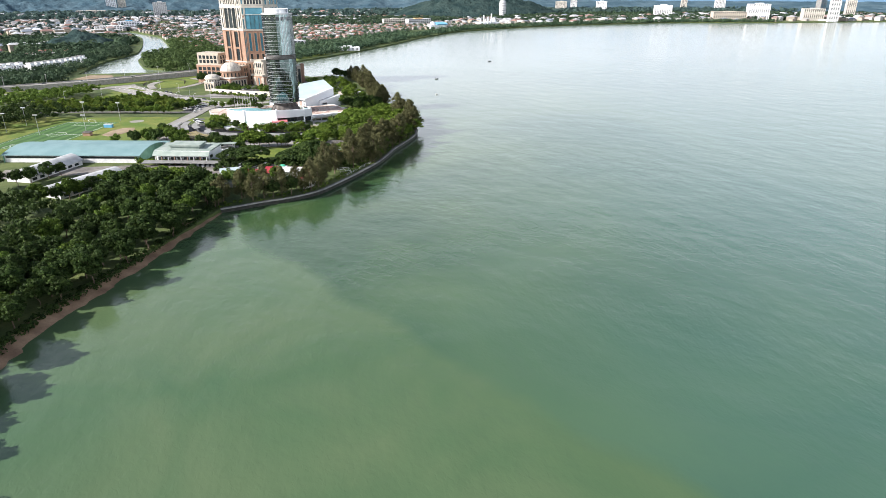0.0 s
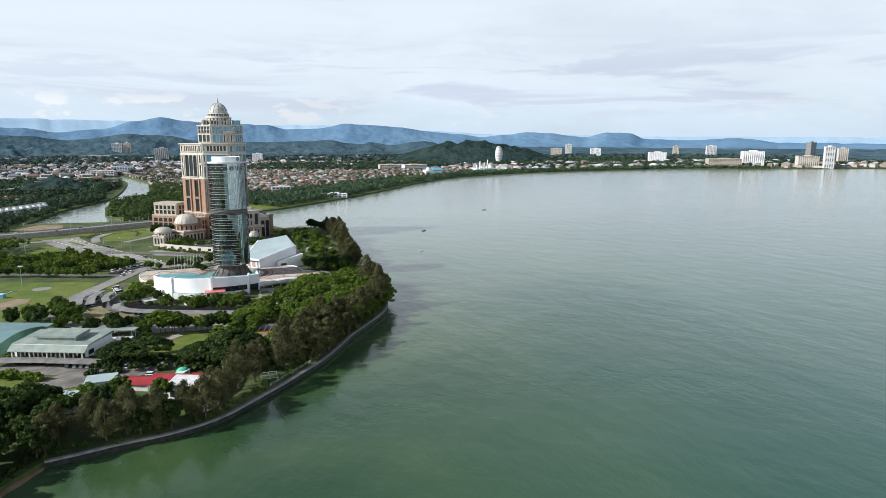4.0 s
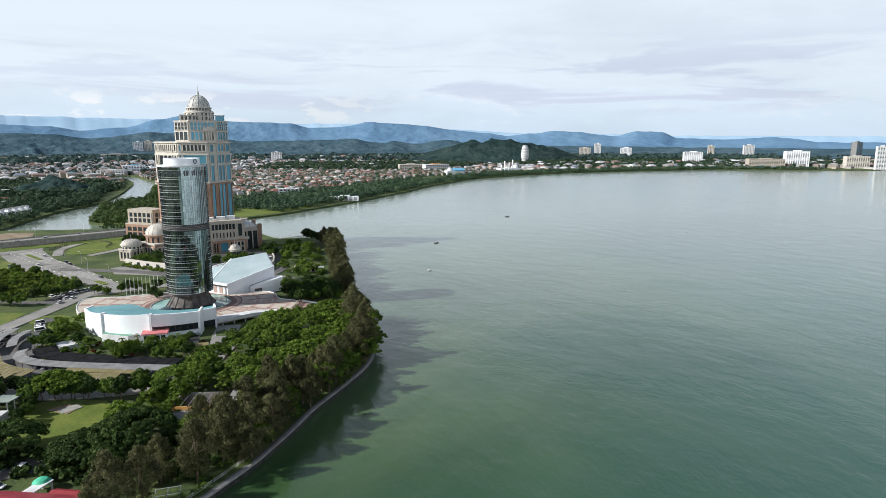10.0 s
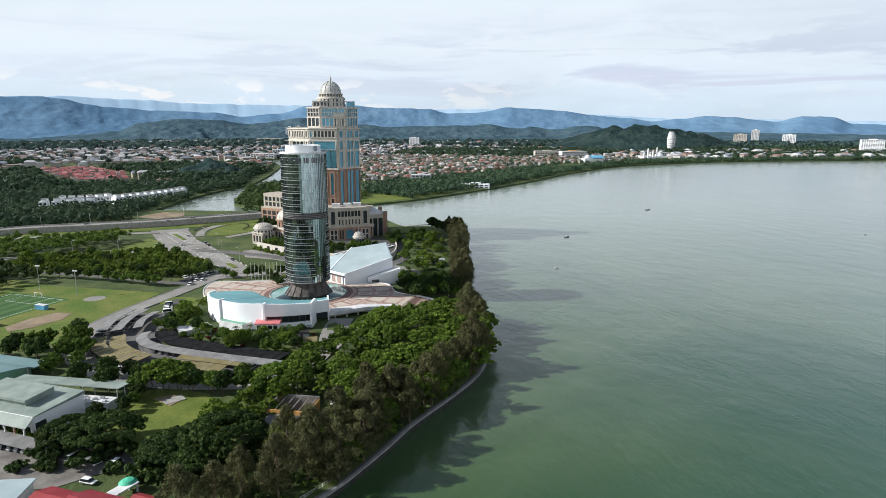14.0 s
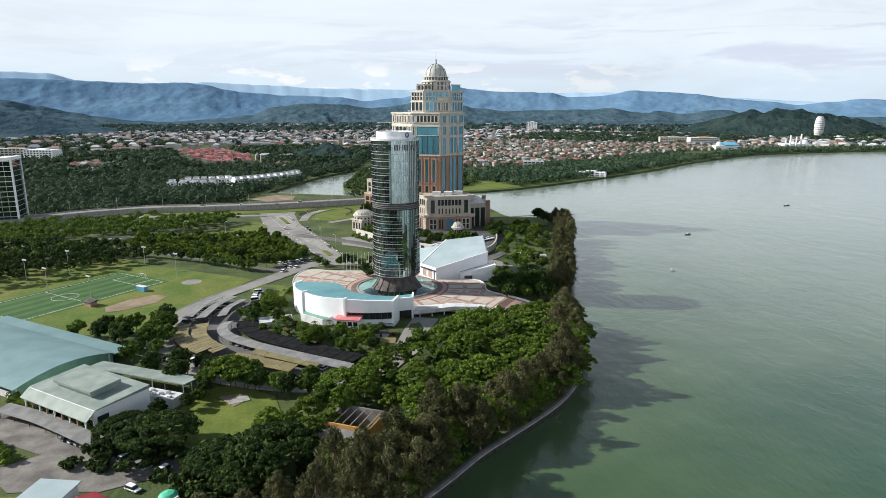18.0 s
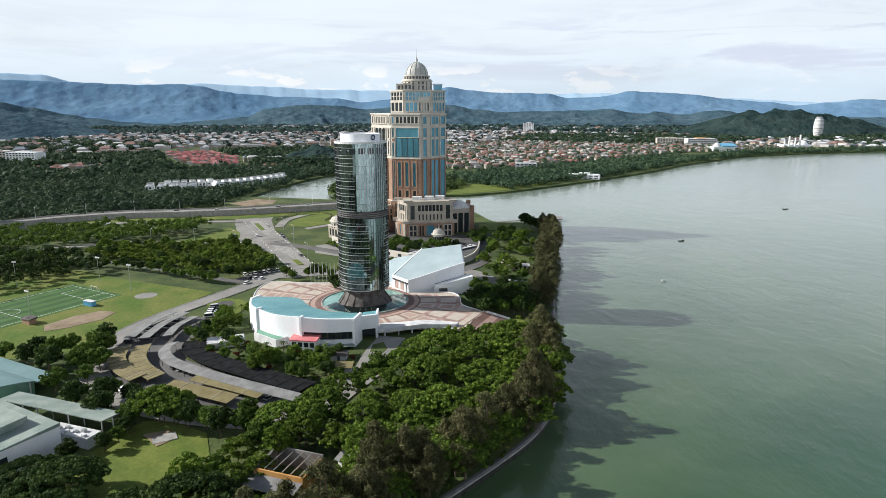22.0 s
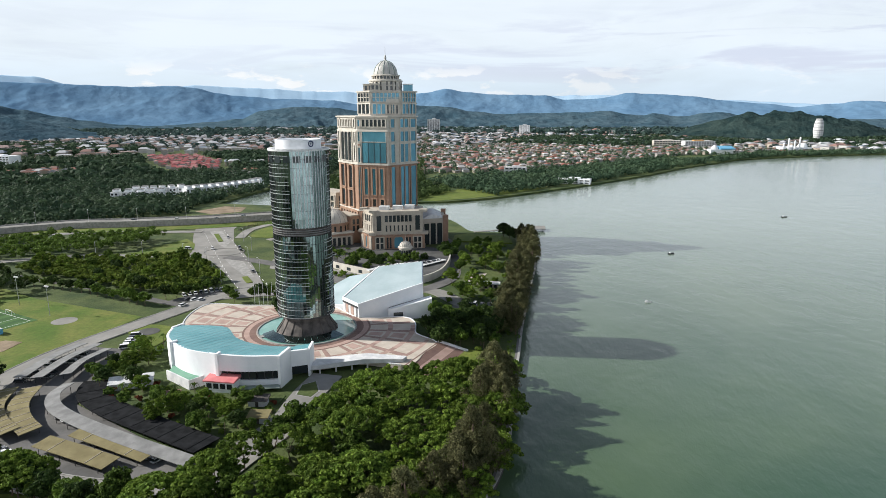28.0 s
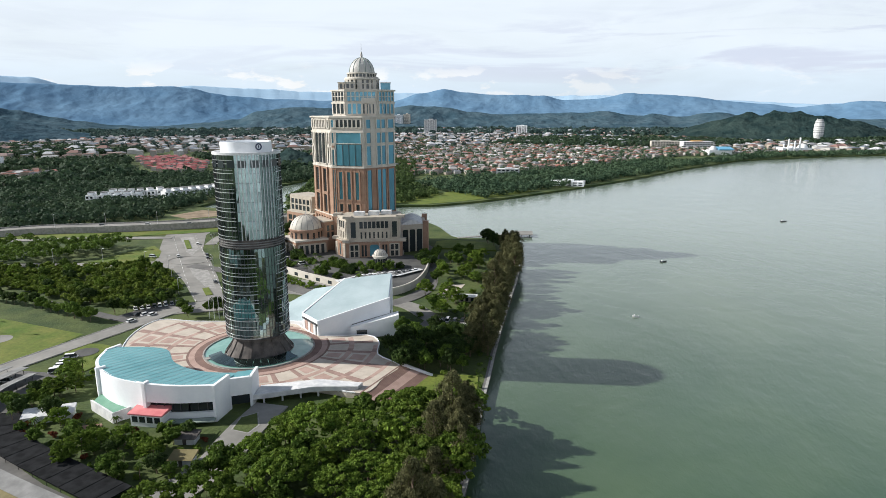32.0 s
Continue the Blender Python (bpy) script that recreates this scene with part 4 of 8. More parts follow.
lathe(bm, [(9.6, 16.1), (R_T + 0.1, 16.1), (R_T + 0.1, 16.5), (9.6, 16.5)], SIDES)
part("skirt_ring", bm, M_DKMETAL, tower)
bm = B()
lathe(bm, [(R_T - 0.3, 79.1), (R_T + 0.3, 79.1), (R_T + 0.3, 79.9), (R_T - 0.5, 79.9), (R_T - 0.5, 79.2), (0.01, 79.2)], SIDES)
part("roof_edge", bm, M_WHITED, tower)
bm = B()
lathe(bm, [(8.4, 79.2), (8.4, 83.1), (8.0, 83.1), (8.0, 82.4), (0.01, 82.4)], 64)
part("crown_drum", bm, M_WHITE, tower, "plain white rooftop drum")
# a sky-lit top storey with dark openings
for i in range(18):
    bm = B()
    m = Matrix.Rotation(radians(i * 20 + 4), 4, "Z")
    box(bm, R_T + 0.02, -1.3, 75.0, R_T + 0.16, 1.3, 77.4, m)
    part("top_opening", bm, M_GLASS_DK, tower)
# round blue emblem on the drum, plain shapes
bm = B()
em = Matrix.Rotation(radians(-40), 4, "Z") @ Matrix.Translation((8.46, 0, 81.6)) @ Matrix.Rotation(radians(90), 4, "Y")
ring = []
for i in range(24):
    a = 2 * math.pi * i / 24
    ring.append([bm.verts.new(em @ Vector((r * math.cos(a), r * math.sin(a), h))) for r, h in ((0.75, 0), (1.15, 0), (1.15, 0.08), (0.75, 0.08))])
for i in range(24):
    p, q = ring[i], ring[(i + 1) % 24]
    for k in range(4):
        bm.faces.new((p[k], q[k], q[(k + 1) % 4], p[(k + 1) % 4]))
box(bm, -0.5, -0.12, 0, 0.5, 0.12, 0.08, em)
part("emblem", bm, mat("dark_blue_enamel", (0.02, 0.03, 0.09), rough=0.4), tower, "round dark blue emblem")

settle(RISE)

# pool ring round the stem
pool = thing("reflecting_pool", "shallow round teal pool with glass skylights", "pool", kind="structure")
bm = B()
lathe(bm, [(12.0, 7.62), (19.0, 7.62)], 72)
part("pool_water", bm, M_POOL, pool)
bm = B()
lathe(bm, [(19.0, 7.4), (19.0, 7.95), (19.5, 7.95), (19.5, 7.4)], 72)
part("pool_rim", bm, M_KERB, pool)
for i in range(14):
    a = -150 + i * 9.2
    bm = B()
    lathe(bm, [(13.2, 8.9), (17.6, 7.9), (17.6, 7.8), (13.2, 8.7)], 2, a0=a, a1=a + 8.4)
    part("skylight_pane", bm, M_GLASS_DKM, pool)
bm = B()
box(bm, -19.2, -1.2, 7.6, -11.5, 1.2, 7.9, Matrix.Rotation(radians(38), 4, "Z"))
part("foot_bridge", bm, M_KERB, pool)

# plaza: a raised round deck, wider to the east, with rings and spokes of paving
plaza = thing("plaza", "raised plaza paved in pink, pale and dark red rings", "plaza", kind="structure")
PLAZA_EDGE = smooth_line([(-24, -26), (-42, -18), (-54, 6), (-54, 27), (-38, 27), (-24, 28), (0, 30), (8, 24), (18, 15), (36, 17), (42, 10), (44, -2), (53, -11), (49.5, -21), (45, -33), (27, -30), (14, -36), (-4, -34), (-24, -26)], 3)[:-1]
bm = B()
prism(bm, PLAZA_EDGE, 2.3, PLAZA_Z)
part("deck", bm, M_PAVE, plaza)
runs, run = [], []
for p in PLAZA_EDGE[8:] + PLAZA_EDGE[:1]:
    if p[0] > 44.5 and p[1] < -11.5:
        if len(run) > 1:
            runs.append(run)
        run = []
    else:
        run.append(p)
for line in runs + [run]:
    rim = B()
    ribbon(rim, line, -0.30, 0.0, 7.2, PLAZA_Z + 0.28)
    part("parapet", rim, M_WHITE, plaza)


def plaza_sector(r0, r1, a0, a1, z, material, name):
    n = max(3, int((a1 - a0) / 5))
    pts = [(r0 * math.cos(radians(a)), r0 * math.sin(radians(a))) for a in np.linspace(a0, a1, n)]
    pts += [(r1 * math.cos(radians(a)), r1 * math.sin(radians(a))) for a in np.linspace(a1, a0, n)]
    if not all(inside(p, PLAZA_EDGE) for p in pts):
        return
    bm = B()
    prism(bm, pts, 7.3, z)
    part(name, bm, material, plaza)


for r0, r1, material in ((19.6, 22.2, M_PAVE_DK), (22.2, 24.2, M_PINK), (24.2, 25.0, M_PAVE_DK)):
    for k in range(36):
        plaza_sector(r0, r1, k * 10 - 180, k * 10 - 170, PLAZA_Z + 0.02, material, "ring_paving")
for r0, r1 in ((32, 34), (41, 43), (49, 50.5)):
    for k in range(72):
        plaza_sector(r0, r1, k * 5 - 180, k * 5 - 175, PLAZA_Z + 0.024, M_PINK if k % 6 else M_PAVE_MID, "ring_paving")
for k in range(24):
    for r0, r1 in ((25, 32), (34, 41), (43, 49), (50.5, 56)):
        plaza_sector(r0, r1, k * 15 - 1.6, k * 15 + 1.6, PLAZA_Z + 0.028, M_PAVE_MID, "spoke_paving")
        if k % 2:
            plaza_sector(r0 + 1, r1 - 1, k * 15 + 4, k * 15 + 11, PLAZA_Z + 0.032, M_PINK, "inset_paving")
# broad steps at the east corner
stair = thing("plaza_steps", "broad dark red and pale steps down to the lawn", "steps", kind="structure")
sd = Vector((44.5 - 53.5, -33.5 + 11, 0)).normalized()
sn = Vector((-sd.y, sd.x, 0))
for i in range(22):
    o = Vector((53.6, -10.8, 0)) + sn * (-0.6 + i * 0.56)
    a, b = o, o + sd * (24.2 + i * 0.05)
    c, d = b + sn * 0.56, a + sn * 0.56
    bm = B()
    prism(bm, [(p.x, p.y) for p in (a, b, c, d)], 2.2, PLAZA_Z + 0.03 - i * 0.083)
    part("step", bm, M_PINK if 8 <= i <= 13 else M_PAVE_DK, stair)
bm = B()
ribbon(bm, [(53.4, -10.6), (64.6, -14.9)], -0.3, 0.3, 2.2, (8.4, 6.5))
part("stair_wall", bm, M_WHITE, stair)

settle(Matrix.Translation((0, 0, 1.4)) @ RISE)

# ---- crescent podium building with a teal roof ----
podium = thing("crescent_podium", "white crescent building with curved walls and sloping teal roof", "building")


def arc_pts(pts, step=2.0):
    return smooth_line(pts, step)


OUTER_A = arc_pts([(-43.6, -22.0), (-39.5, -33), (-33, -41.5), (-24, -48), (-12.5, -52.2)])
OUTER_B = arc_pts([(-12.5, -52.2), (-3, -52.2), (6.6, -50.2)])
INNER = arc_pts([(-42.4, -19.5), (-32, -18.6), (-24.5, -19.5), (-20.5, -24), (-16.5, -29.5), (-9.1, -34.4), (-0.8, -36.4), (7.5, -36.0)])


def wall_strip(name, line, z0, z1, thick, material, parent, label=""):
    bm = B()
    ribbon(bm, line, -thick / 2, thick / 2, z0, z1)
    return part(name, bm, material, parent, label)


FOLD = min(range(len(OUTER_A)), key=lambda i: math.hypot(OUTER_A[i][0] + 33, OUTER_A[i][1] + 41.5))
wall_strip("curved_wall", OUTER_A[:FOLD + 1], 6.4, (15.75, 17.7), 0.9, M_WHITE, podium)
wall_strip("curved_wall", OUTER_A[FOLD:], 6.4, (17.7, 18.5), 0.9, M_WHITE, podium)
wall_strip("lower_wall", offset_line(OUTER_A, 1.2), 2.3, 6.6, 0.6, M_WHITED, podium)
wall_strip("curved_wall", OUTER_B, 13.0, (18.5, 17.9), 0.9, M_WHITE, podium)
wall_strip("window_band", offset_line(OUTER_B, 0.9), 10.0, 13.0, 0.3, M_GLASS_DK, podium, "recessed dark window band")
wall_strip("sill_band", OUTER_B, 8.4, 10.0, 0.9, M_WHITE, podium)
wall_strip("shade_roof", offset_line(OUTER_B, -1.4), 8.0, 8.3, 3.2, M_GREYROOF, podium)
wall_strip("lower_wall", offset_line(OUTER_B, 0.8), 2.3, 6.6, 0.6, M_WHITED, podium)
for i in range(12):
    k = i / 11
    p = OUTER_B[int(k * (len(OUTER_B) - 1))]
    bm = B()
    box(bm, p[0] - 0.1, p[1] + 0.35, 10.0, p[0] + 0.1, p[1] + 0.75, 13.0)
    part("window_mullion", bm, M_DKMETAL, podium)
# blade walls at the ends and the fold
for a, b, z0, z1 in (((-43.6, -22.6), (-41.5, -17.5), 2.3, 16.0), ((-33.8, -42.6), (-32.0, -40.4), 2.3, 18.2), ((-12.7, -53.2), (-12.4, -51.0), 6.5, 18.9), ((6.6, -51.0), (7.6, -43.0), 2.3, 18.0)):
    bm = B()
    ribbon(bm, [a, b], -0.45, 0.45, z0, z1)
    part("blade_wall", bm, M_WHITE, podium)
# short east bay
bm = B()
ribbon(bm, [(7.4, -43.2), (13.2, -40.6)], -0.5, 0.5, 11.2, 16.6)
part("bay_wall", bm, M_WHITE, podium)
bm = B()
ribbon(bm, [(7.4, -42.7), (13.2, -40.1)], -0.3, 0.3, 8.2, 11.2)
part("bay_window", bm, M_GLASS_DK, podium)
bm = B()
ribbon(bm, [(13.2, -41.0), (12.4, -33.5)], -0.4, 0.4, 7.0, 16.6)
part("bay_wall", bm, M_WHITE, podium)
bm = B()
prism(bm, [(7.4, -43.0), (13.0, -40.5), (12.3, -33.8), (7.2, -36.2)], 15.4, 15.8)
part("bay_roof", bm, M_TEAL, podium)
# teal roof: sloping segments between the outer and the inner curve, with ribs
outer = (OUTER_A + OUTER_B[1:])
n_seg = 22


def along(line, t):
    k = t * (len(line) - 1)
    i = min(int(k), len(line) - 2)
    f = k - i
    return (line[i][0] * (1 - f) + line[i + 1][0] * f, line[i][1] * (1 - f) + line[i + 1][1] * f)


for i in range(n_seg):
    t0, t1 = i / n_seg, (i + 1) / n_seg
    q = [along(outer, t0), along(outer, t1), along(INNER, t1), along(INNER, t0)]
    zo = lambda t: 15.75 + 2.0 * min(1.0, t / 0.37) + 0.7 * min(1.0, max(0.0, (t - 0.37) / 0.28)) - 0.7 * max(0.0, (t - 0.65) / 0.35)
    zi = lambda t: 15.7 - 0.3 * t
    bm = B()
    tops = [zo(t0), zo(t1), zi(t1), zi(t0)]
    prism(bm, q, [z - 0.3 for z in tops], tops)
    part("roof_panel", bm, M_TEAL, podium)
    bm = B()
    tube(bm, (*q[0], tops[0] + 0.06), (*q[3], tops[3] + 0.06), 0.035, seg=4)
    part("roof_seam", bm, M_PALETEAL, podium)
wall_strip("inner_fascia", INNER, 7.3, (15.45, 15.15), 0.4, M_WHITE, podium)
bm = B()
prism(bm, [(-32.5, -47.5), (-21.5, -54.5), (-18.6, -49.5), (-33, -41.5)], 2.3, [9.6, 9.6, 9.9, 9.9])
part("green_deck", bm, M_GREENROOF, podium, "flat green roof deck")
bm = B()
ribbon(bm, [(-32.6, -47.6), (-21.4, -54.8), (-18.4, -50.0)], -0.25, 0.25, 2.3, 10.4)
part("deck_wall", bm, M_WHITED, podium)
# covered entrance under the plaza edge
bm = B()
prism(bm, [(13.6, -40.5), (30, -33.5), (43, -31), (44, -28), (30, -27), (13.2, -33)], 8.9, [10.3, 10.6, 10.0, 10.0, 10.2, 10.2])
part("entrance_canopy", bm, M_WHITED, podium, "sweeping white entrance canopy")
for p in ((16, -38.5), (21, -36.4), (26, -34.2), (31, -32.5), (37, -31), (42, -30)):
    bm = B()
    tube(bm, (p[0], p[1], 2.3), (p[0], p[1], 9.1), 0.3, seg=10)
    part("column", bm, M_WHITED, podium)

settle(RISE)

# red-roofed kiosk against the podium
kiosk = thing("kiosk", "small white guard house with a pale red roof", "kiosk")
km = Matrix.Translation((-7.5, -58.0, 0)) @ Matrix.Rotation(radians(-4), 4, "Z")
bm = B()
box(bm, -5, -2.4, 2.3, 5, 2.6, 6.2, km)
part("wall", bm, M_WHITE, kiosk)
bm = B()
prism(bm, [(-5.5, -2.9), (5.5, -2.9), (5.5, 3.2), (-5.5, 3.2)], 6.2, [6.6, 6.6, 7.3, 7.3], km)
part("roof", bm, M_PINKROOF, kiosk)
for x in (-3.6, -1.2, 1.2, 3.6):
    bm = B()
    box(bm, x - 0.9, -2.46, 3.8, x + 0.9, -2.38, 5.6, km)
    part("window", bm, M_GLASS_DK, kiosk)

settle(Matrix.Translation((-4.0, 1.4, 0.7)))

# ---- white auditorium hall ----
hall = thing("auditorium_hall", "white hall with sharp wedges and pale blue-green roofs", "hall")
# main wedge: corners in plan with the height of the wall top at each
HALL = [(17.5, 14.5, 14.4), (43.0, 27.5, 20.5), (40.0, 52.0, 24.3), (19.5, 50.0, 21.8), (8.5, 24.0, 14.4)]
bm = B()
prism(bm, [h[:2] for h in HALL], 2.3, [h[2] for h in HALL])
part("wall", bm, M_WHITE, hall)
inset = [(p[0] + (26 - p[0]) * 0.03, p[1] + (33 - p[1]) * 0.03) for p in HALL]
bm = B()
prism(bm, inset, [h[2] - 1 for h in HALL], [h[2] + 0.3 for h in HALL])
part("roof", bm, M_PALETEAL, hall)
for a, b in ((0, 1), (3, 4), (4, 0)):
    p, q = HALL[a], HALL[b]
    bm = B()
    ribbon(bm, [p[:2], q[:2]], -0.25, 0.35, (p[2] - 0.8, q[2] - 0.8), (p[2] + 0.5, q[2] + 0.5))
    part("roof_edge", bm, M_WHITE, hall)
# second roof behind it, lower, towards the tower
bm = B()
prism(bm, [(-6, 30), (8, 26), (18.5, 51), (4, 58), (-8, 46)], 2.3, [9.0, 10.5, 19.0, 15.0, 10.0])
part("rear_wing", bm, M_WHITE, hall)
bm = B()
prism(bm, [(-5.6, 30.4), (7.6, 26.8), (17.8, 50.4), (3.8, 57.4), (-7.6, 46)], [8.4, 9.9, 18.4, 14.4, 9.4], [9.15, 10.65, 19.15, 15.15, 10.15])
part("rear_roof", bm, M_PALETEAL, hall)
# side wing with a dark roof strip and a window
bm = B()
prism(bm, [(29.5, 17.5), (47.3, 22.8), (46.4, 27.4), (43.2, 27.0), (29.0, 19.6)], 2.3, [11.6, 15.4, 15.4, 14.6, 11.6])
part("side_wing", bm, M_WHITE, hall)
bm = B()
prism(bm, [(29.2, 19.2), (44.2, 26.2), (43.0, 29.6), (29.4, 22.2)], [10.6, 12.6, 13.4, 11.2], [11.5, 14.2, 15.0, 12.4])
part("lean_to_roof", bm, M_SHED, hall, "grey lean-to roof strip")
wm = Matrix.Translation((33.5, 18.5, 9.2)) @ Matrix.Rotation(radians(16.6), 4, "Z")
bm = B()
box(bm, -2.0, -0.45, -1.1, 2.0, 0.1, 1.1, wm)
part("window", bm, M_GLASS_DK, hall)
bm = B()
box(bm, -2.25, -0.4, -1.35, 2.25, -0.1, -1.1, wm)
part("sill", bm, M_WHITED, hall)
dm = Matrix.Translation((13.0, 19.2, 7.5)) @ Matrix.Rotation(radians(-46.5), 4, "Z")
for i in range(5):
    bm = B()
    box(bm, -5.4 + i * 2.2, -0.5, 0, -3.6 + i * 2.2, 0.1, 5.2, dm)
    part("entrance_panel", bm, M_PINK if i % 2 else M_WHITED, hall)
bm = B()
box(bm, -6.2, -0.35, 5.3, 6.2, 0.3, 5.9, dm)
part("lintel", bm, M_DKMETAL, hall)
settle(RISE)


# ---- the domed office tower ----
PLAN = [(-33.0, 186.0), (-14.8, 163.2), (5.5, 158.5), (21.0, 178.0), (15.0, 208.0), (-16.0, 214.0)]
# right and toward the camera; the top storeys' plan is fitted to its view
VIEW_RIGHT, VIEW_NEAR = (0.985, 0.174), (0.174, -0.985)
UPPER = [((r * VIEW_RIGHT[0] + d * VIEW_NEAR[0]) / 1.054, 186.0 + (r * VIEW_RIGHT[1] + d * VIEW_NEAR[1]) / 1.054) for r, d in ((-19.3, 3), (-10.2, 15), (9.9, 15), (20.4, 4), (13, -16), (-13, -16))]
dome_tower = thing("domed_tower", "tall cream and brown stone tower with blue glass and ribbed dome", "tower")


def face_frame(p, q):
    """A matrix whose x runs along the wall from p to q, y into it, z up."""
    d = Vector((q[0] - p[0], q[1] - p[1], 0))
    ln = d.length
    d.normalize()
    inw = Vector((-d.y, d.x, 0))
    return Matrix(((d.x, inw.x, 0, p[0]), (d.y, inw.y, 0, p[1]), (0, 0, 1, 0), (0, 0, 0, 1))), ln


def shaft(parent, plan, z0, z1, material, name="shaft"):
    bm = B()
    prism(bm, plan, z0, z1)
    return part(name, bm, material, parent)


def grid_face(parent, m, x0, x1, z0, z1, cols, rows, pier, beam, stone, glass, depth=0.5, back=True, arch=False):
    """A framed field of wall: a recessed glass sheet behind stone piers and beams, each its own piece."""
    w, h = x1 - x0, z1 - z0
    if back:
        for i in range(cols):
            bm = B()
            box(bm, x0 + w * i / cols + pier * 0.4, -0.16, z0 + 0.05, x0 + w * (i + 1) / cols - pier * 0.4, -0.06, z1 - 0.05, m)
            part("glass_panel", bm, glass, parent)
    for i in range(cols + 1):
        x = x0 + w * i / cols
        bm = B()
        box(bm, x - pier / 2, -depth, z0, x + pier / 2, 0.02, z1, m)
        part("pier", bm, stone, parent)
    for j in range(rows + 1):
        z = z0 + h * j / rows
        bm = B()
        box(bm, x0, -depth * 0.8, z - beam / 2, x1, 0.01, z + beam / 2, m)
        part("beam", bm, stone, parent)
    if arch:
        n = 10
        for i in range(cols):
            a, b = x0 + w * i / cols, x0 + w * (i + 1) / cols
            bm = B()
            r = (b - a) / 2
            for k in range(n):
                t0, t1 = math.pi * k / n, math.pi * (k + 1) / n
                u0, u1 = (a + b) / 2 - r * math.cos(t0), (a + b) / 2 - r * math.cos(t1)
                v0, v1 = z1 - r + r * math.sin(t0), z1 - r + r * math.sin(t1)
                vs = [bm.verts.new(m @ Vector(v)) for v in ((u0, -depth * 0.7, v0), (u1, -depth * 0.7, v1), (u1, -depth * 0.7, z1), (u0, -depth * 0.7, z1))]
                if max(abs(z1 - v0), abs(z1 - v1)) > 0.01:
                    bm.faces.new(vs)
            part("arch_spandrel", bm, stone, parent)


shaft(dome_tower, PLAN, 2.3, 60.0, M_BROWN, "lower_shaft")
shaft(dome_tower, PLAN, 60.0, 90.0, M_CREAM, "upper_shaft")
shaft(dome_tower, UPPER, 90.0, 105.5, M_CREAM, "top_storey")
# cornices
for plan, z, out, material in ((PLAN, 60.0, 0.5, M_CREAM), (PLAN, 80.6, 0.45, M_CREAM), (PLAN, 89.4, 0.9, M_CREAM), (UPPER, 97.6, 0.5, M_CREAM), (UPPER, 104.9, 0.8, M_CREAM), (PLAN, 30.5, 0.5, M_CREAM)):
    cx, cy = sum(p[0] for p in plan) / 6, sum(p[1] for p in plan) / 6
    grown = []
    for p in plan:
        k = math.hypot(p[0] - cx, p[1] - cy)
        grown.append((p[0] + (p[0] - cx) / k * out * 1.3, p[1] + (p[1] - cy) / k * out * 1.3))
    bm = B()
    prism(bm, grown, z - 0.35, z + 0.5)
    part("cornice", bm, material, dome_tower)

def strips(face, fr, z0, z1, cols, rows, pier, beam, stone, glass, depth=0.5, arch=False):
    m, ln = face
    grid_face(dome_tower, m, ln * fr[0], ln * fr[1], z0, z1, cols, rows, pier, beam, stone, glass, depth, arch=arch)


# west face: sunlit portal wing with a tall dark opening between slim stone piers
W = face_frame(PLAN[0], PLAN[1])
# the opening's inner shade is drawn as dark glass
strips(W, (0.22, 0.76), 61.5, 80.2, 3, 1, 0.4, 0.5, M_CREAM, M_GLASS_DK, 0.9, arch=True)
strips(W, (0.20, 0.78), 83.0, 88.0, 7, 1, 0.8, 0.6, M_CREAM, M_GLASS_DK, 0.9)
for f in ((0.05, 0.14), (0.84, 0.94)):
    strips(W, f, 62.0, 72.0, 1, 1, 1.0, 0.8, M_CREAM, M_GLASS_DK, 0.7)
    strips(W, f, 73.0, 80.4, 1, 1, 1.0, 0.8, M_CREAM, M_GLASS_DK, 0.7, arch=True)
    strips(W, f, 82.8, 88.2, 1, 1, 1.0, 0.8, M_CREAM, M_GLASS_DK, 0.7)
for f in ((0.16, 0.38), (0.56, 0.78)):
    strips(W, f, 44.0, 59.0, 1, 1, 1.4, 0.8, M_BROWN, M_GLASS_DK, 1.0)
    strips(W, f, 31.5, 43.0, 1, 1, 1.4, 0.8, M_BROWN, M_GLASS_DK, 1.0)
strips(W, (0.06, 0.94), 6, 29.5, 6, 5, 2.0, 1.6, M_BROWN, M_GLASS_DK, 0.8)
# south face: wide blue curtain wall between stone edges
S = face_frame(PLAN[1], PLAN[2])
strips(S, (0.16, 0.95), 61.0, 73.6, 4, 1, 0.22, 0.3, M_DKMETAL, M_GLASS_BLUE, 0.3)
strips(S, (0.16, 0.95), 74.0, 80.6, 1, 1, 0.4, 0.4, M_CREAM, M_GLASS_BLUE, 0.4)
strips(S, (0.16, 0.95), 83.2, 88.0, 6, 1, 0.7, 0.6, M_CREAM, M_GLASS_DK, 0.7)
strips(S, (0.015, 0.11), 61.0, 70.6, 1, 1, 0.7, 0.7, M_CREAM, M_GLASS_BLUE, 0.5)
strips(S, (0.015, 0.11), 74.0, 80.6, 1, 1, 0.7, 0.7, M_CREAM, M_GLASS_BLUE, 0.5, arch=True)
strips(S, (0.015, 0.11), 83.2, 88.0, 1, 1, 0.7, 0.7, M_CREAM, M_GLASS_BLUE, 0.5)
bm = B()
box(bm, S[1] * 0.02, -0.5, 71.6, S[1] * 0.105, -0.1, 72.8, S[0])
part("plaque", bm, M_BROWN, dome_tower)
for f in ((0.20, 0.35), (0.46, 0.61), (0.72, 0.87)):
    strips(S, f, 40.5, 57.6, 1, 1, 0.9, 0.8, M_BROWN, M_GLASS_BLUE, 0.7, arch=True)
    strips(S, f, 33.0, 38.4, 1, 1, 0.9, 0.8, M_BROWN, M_GLASS_DK, 0.7)
